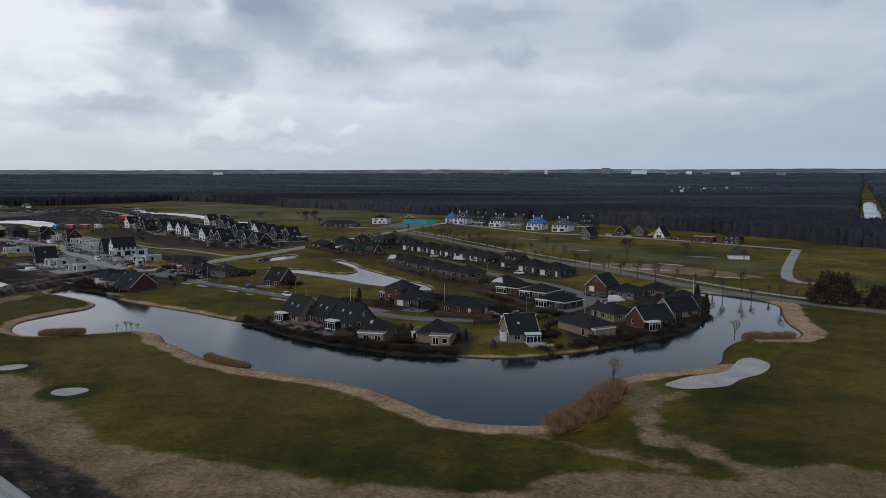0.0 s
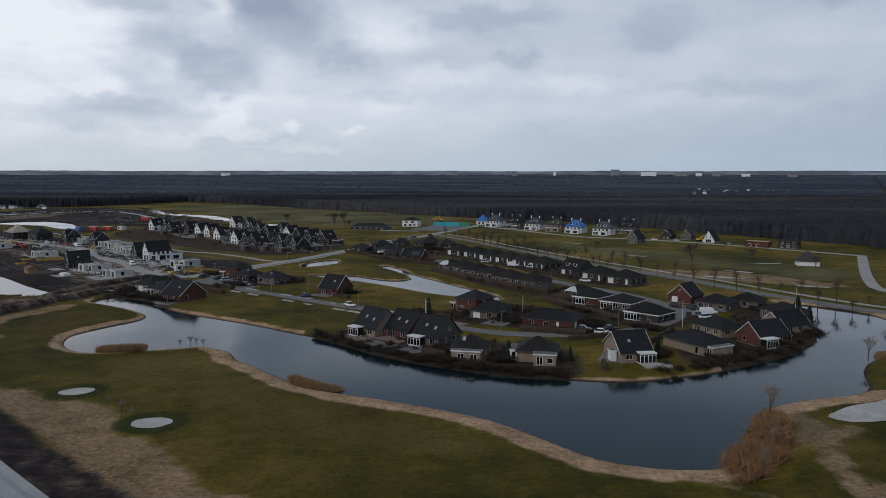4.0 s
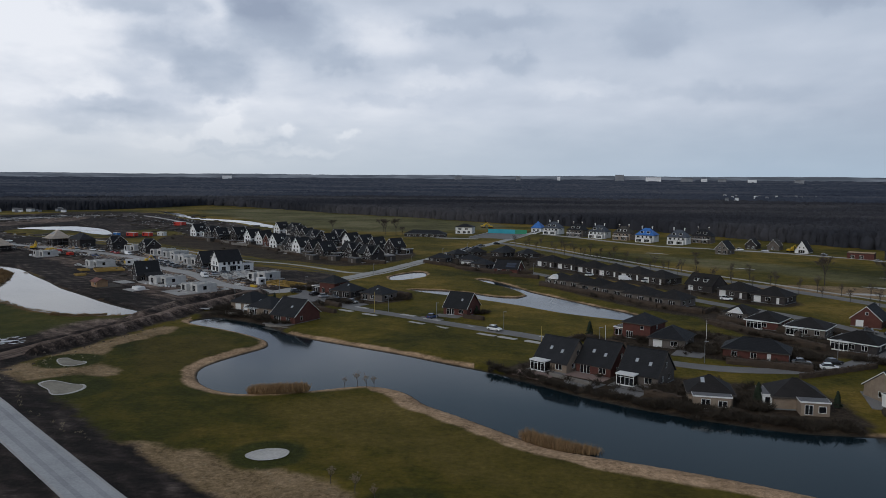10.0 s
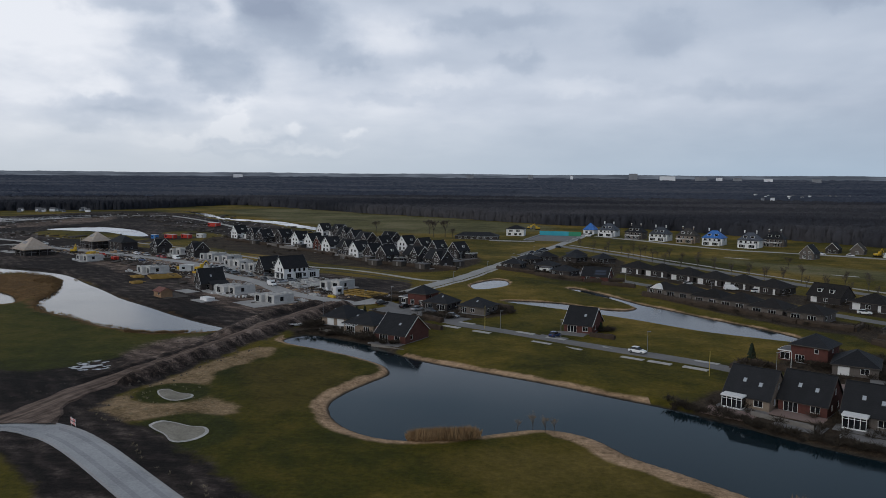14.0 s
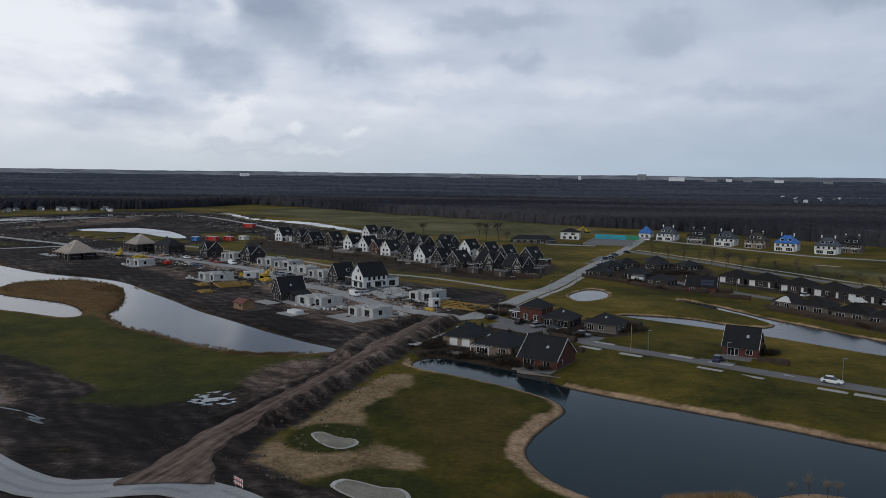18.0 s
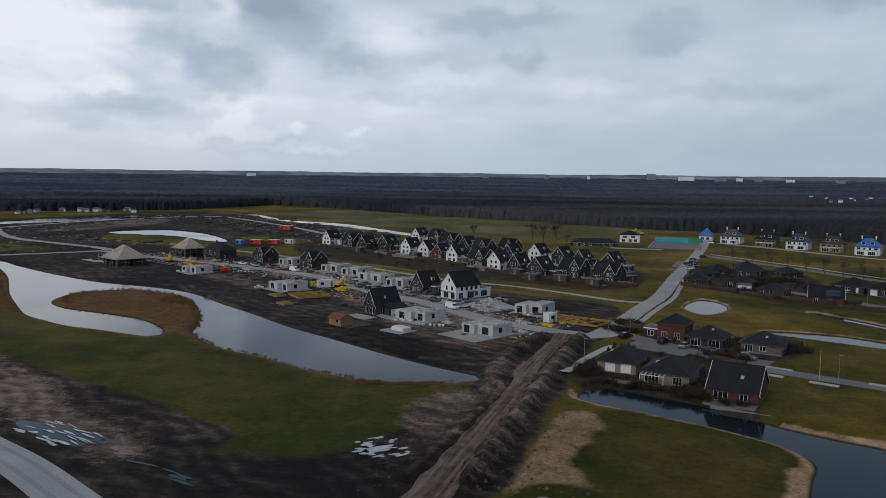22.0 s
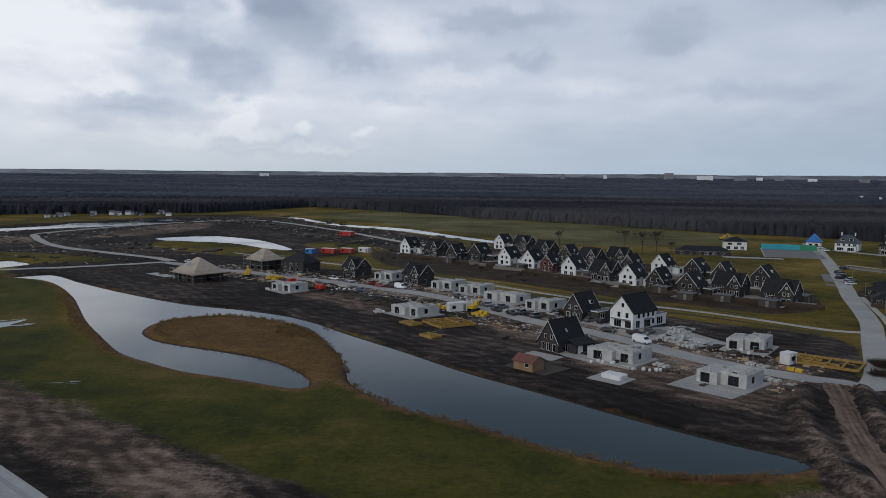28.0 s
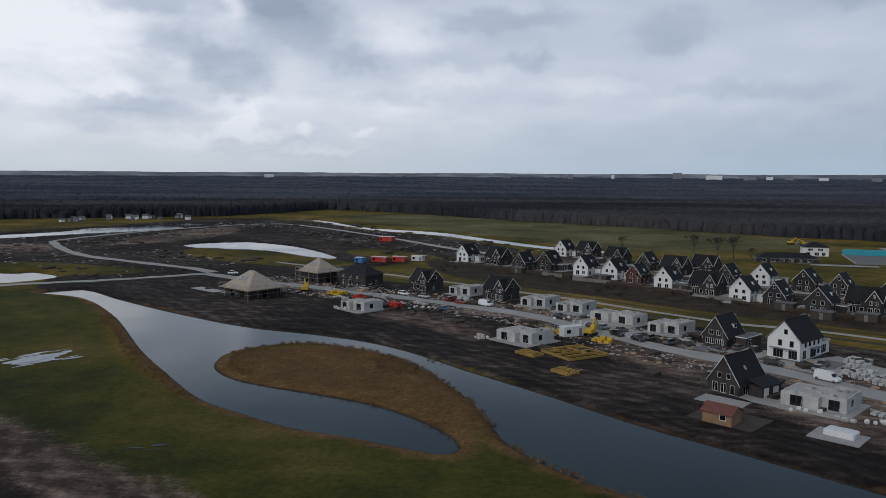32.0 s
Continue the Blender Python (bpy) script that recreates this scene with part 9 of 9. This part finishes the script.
def hedge(p0, p1, w=1.0, hh=1.3, material="hedge", label="brown clipped beech hedge round gardens"):
    p0, p1 = Vector(p0), Vector(p1)
    length = (p1 - p0).length
    n = max(3, int(length / 0.9))
    r = random.Random(int(p0.x * 3 + p1.y * 5))
    rings = []
    for i in range(n + 1):
        x = length * i / n
        k = 0.9 if i in (0, n) else 1.0
        rings.append([(x, -w / 2 * k + r.uniform(-0.1, 0.1), -0.2), (x + r.uniform(-0.15, 0.15), -w / 2 * k + r.uniform(-0.12, 0.12), hh * 0.6), (x, -w * 0.3 + r.uniform(-0.1, 0.1), hh + r.uniform(-0.15, 0.15)),
                      (x, w * 0.3 + r.uniform(-0.1, 0.1), hh + r.uniform(-0.15, 0.15)), (x + r.uniform(-0.15, 0.15), w / 2 * k + r.uniform(-0.12, 0.12), hh * 0.6), (x, w / 2 * k, -0.2)])
    s = loft(rings)
    for _ in range(int(length * 9)):
        x, y, z = r.uniform(0, length), r.uniform(-w / 2, w / 2), r.uniform(hh * 0.5, hh)
        a = r.uniform(0, 6.28)
        s.add([(x - 0.15 * math.cos(a), y - 0.15 * math.sin(a), z), (x + 0.15 * math.cos(a), y + 0.15 * math.sin(a), z), (x + r.gauss(0, 0.1), y + r.gauss(0, 0.1), z + r.uniform(0.2, 0.5))], [(0, 1, 2)])
    ob = part("hedge", s, material, None, at=Matrix.Translation((p0.x, p0.y, height(p0.x, p0.y))) @ Matrix.Rotation(math.atan2(p1.y - p0.y, p1.x - p0.x), 4, "Z"))
    return tagged(ob, label, "hedge", "hedges round the gardens")


for p0, p1, w, hh in (((-58, 364), (-46, 348), 2.4, 1.6), ((-46, 348), (-34, 333), 2.4, 1.6), ((-34, 333), (-22, 315), 2.4, 1.6), ((-22, 315), (-10, 306), 2.0, 1.5), ((-10, 306), (-4, 314), 1.2, 1.3), ((-8, 296), (8, 276), 2.2, 1.5),
                      ((8, 276), (4, 266), 1.4, 1.4), ((-12, 290), (-2, 272), 2.2, 1.5), ((-2, 272), (8, 256), 2.0, 1.4), ((-21, 240), (-4, 234.5), 2.0, 1.3), ((-41, 255), (-50, 264), 1.0, 1.1), ((-51, 265), (-56, 259), 1.0, 1.1),
                      ((-125, 304.5), (-131, 311), 1.6, 1.3), ((-134, 300), (-124, 293), 1.2, 1.2), ((-9, 228), (12, 240), 1.0, 1.0), ((10, 224), (20, 243), 1.0, 1.2), ((-112, 333), (-105, 327), 2.2, 1.6), ((-146, 344), (-138, 341), 3.0, 1.8),
                      ((-95, 416), (-76, 400), 1.8, 1.4), ((-76, 396), (-60, 400), 1.8, 1.4), ((-112, 436), (-95, 420), 1.6, 1.4), ((-70, 390), (-58, 384), 1.6, 1.3), ((-155, 441), (-130, 428), 1.6, 1.4), ((-190, 468), (-160, 444), 1.6, 1.2),
                      ((-232, 516), (-200, 484), 2.0, 1.4), ((-290, 566), (-240, 524), 2.0, 1.4), ((8, 251), (14, 249), 1.2, 1.2), ((-84, 290), (-78, 287), 1.0, 1.1), ((-44, 212), (-38, 207), 1.4, 1.3), ((-3, 204), (-3, 198), 1.2, 1.2)):
    hedge(p0, p1, w, hh)


def fence(label, p0, p1, hh, material, pitch=2.0, group="garden fences"):
    p0, p1 = Vector(p0), Vector(p1)
    length = (p1 - p0).length
    h = thing("fence", label, "fence", Matrix.Translation((p0.x, p0.y, height(p0.x, p0.y))) @ Matrix.Rotation(math.atan2(p1.y - p0.y, p1.x - p0.x), 4, "Z"), group)
    n = max(1, round(length / pitch))
    for i in range(n + 1):
        x = length * i / n
        part("post", Solid().box(x - 0.05, x + 0.05, -0.05, 0.05, -0.2, hh + 0.08), material, h)
    for i in range(n):
        x0, x1 = length * i / n + 0.05, length * (i + 1) / n - 0.05
        part("panel", Solid().box(x0, x1, -0.025, 0.025, 0.1, hh), material, h)


for p0, p1 in (((-196, 478), (-186, 470)), ((-214, 497), (-206, 491)), ((-240, 518), (-226, 509)), ((-172, 456), (-164, 449)), ((-150, 446), (-144, 440)), ((-140, 436), (-131, 432)), ((-252, 532), (-244, 525)), ((-205, 492), (-199, 487))):
    fence("weathered grey board fence round a back garden", p0, p1, 1.5, "wood_grey")
for p0, p1, hh in (((-62, 224.5), (-54, 217), 0.9), ((-140, 274), (-131, 268.5), 0.8), ((-157, 288), (-147, 283), 0.8)):
    fence("low grey timber edging on the canal bank", p0, p1, hh, "wood_grey", 1.5, "timber bank edging")
shed = thing("garden_shed", "small dark flat-roofed garden shed", "shed", pose(-201, 495, 0, 0, 0, -38), "dark garden sheds")
part("wall", Solid().box(-3, 3, -1.8, 1.8, -0.1, 2.3), "wood_dark", shed)
part("roof", Solid().box(-3.2, 3.2, -2.0, 2.0, 2.3, 2.5), "felt", shed)
part("door", Solid().box(-0.5, 0.5, -1.86, -1.803, 0, 2.0), "wood_grey", shed)
for x, y, rot in ((-183, 480, -38), (-170, 443, -38), (-158, 441, -38), (-146, 432, -38), (-228, 519, -38), (-262, 540, -38), (-131, 444, 50), (-176, 458, -38)):
    copy_thing(shed, pose(x, y, 0, 0, 0, rot))
pond_jetty = thing("jetty", "small grey wooden jetty on the pond", "jetty", pose(-31.5, 287, -0.2, 0, 0, -40))
for i in range(9):
    part("plank", Solid().box(-2 + i * 0.45, -1.6 + i * 0.45, -1.2, 1.2, 0.1, 0.2), "wood_grey", pond_jetty)
for sx in (-1.8, 1.8):
    for sy in (-1, 1):
        part("post", Solid().tube((sx, sy, -1.5), (sx, sy, 0.9), 0.09, 0.09, 6), "wood_grey", pond_jetty)

# red and white warning boards at the turn of the asphalt road
barrier = thing("road_barrier", "red and white striped warning board on posts", "road sign", pose(-177.4, 204.6, height(-177.4, 204.6), 0, 0, -38), "warning boards beside the road")
for zz in (0.55, 1.15):
    board = part("board", Solid().box(-1.1, 1.1, -0.03, 0.03, zz, zz + 0.38), "trim_white", barrier)
    for k in range(4):
        part("stripe", Solid().hexa([(-1.0 + 0.55 * k, -0.045, zz + 0.02), (-0.72 + 0.55 * k, -0.045, zz + 0.02), (-0.72 + 0.55 * k, -0.032, zz + 0.02), (-1.0 + 0.55 * k, -0.032, zz + 0.02),
                                     (-0.9 + 0.55 * k, -0.045, zz + 0.36), (-0.62 + 0.55 * k, -0.045, zz + 0.36), (-0.62 + 0.55 * k, -0.032, zz + 0.36), (-0.9 + 0.55 * k, -0.032, zz + 0.36)]), "red_paint", board)
for xx in (-0.8, 0.8):
    part("post", Solid().box(xx - 0.05, xx + 0.05, 0.032, 0.12, -0.1, 1.65), "pole_grey", barrier)


def dome_bush(label, x, y, wide, tall, seed):
    """A dense rounded bush: short limbs and a thick shell of small twigs."""
    r = np.random.default_rng(seed)
    h = thing("bush", label, "bush", pose(x, y, height(x, y)), "dense dark bushes")
    stem = Solid()
    for k in range(7):
        a = 6.283 * k / 7
        stem.tube((0.3 * math.cos(a), 0.3 * math.sin(a), -0.2), (wide * 0.3 * math.cos(a), wide * 0.3 * math.sin(a), tall * 0.6), 0.16, 0.06, 5)
    part("stem", stem, "bark", h)
    n = 5200
    d = r.normal(0, 1, (n, 3))
    d[:, 2] = np.abs(d[:, 2]) * 0.9
    d /= np.linalg.norm(d, axis=1, keepdims=True)
    lump = 1 + 0.14 * np.sin(d[:, 0] * 6 + seed) * np.sin(d[:, 1] * 7) + 0.08 * np.sin(d[:, 2] * 9)
    c = d * (wide / 2, wide / 2, tall) * (lump * r.uniform(0.62, 1.0, n) ** 0.6)[:, None]
    u, v = r.normal(0, 0.22, (n, 3)), r.normal(0, 0.22, (n, 3)) + d * 0.35
    crown = Solid()
    crown.v = np.stack([c - u, c + u, c + v], 1).reshape(-1, 3).tolist()
    crown.f = np.arange(3 * n).reshape(-1, 3).tolist()
    part("crown", crown, "shrub", h)


dome_bush("dense dark rounded bush beside the avenue", 105, 272, 15, 9.5, 3)
dome_bush("dense dark rounded bush at the end of the avenue", 117, 266, 9, 6.0, 4)
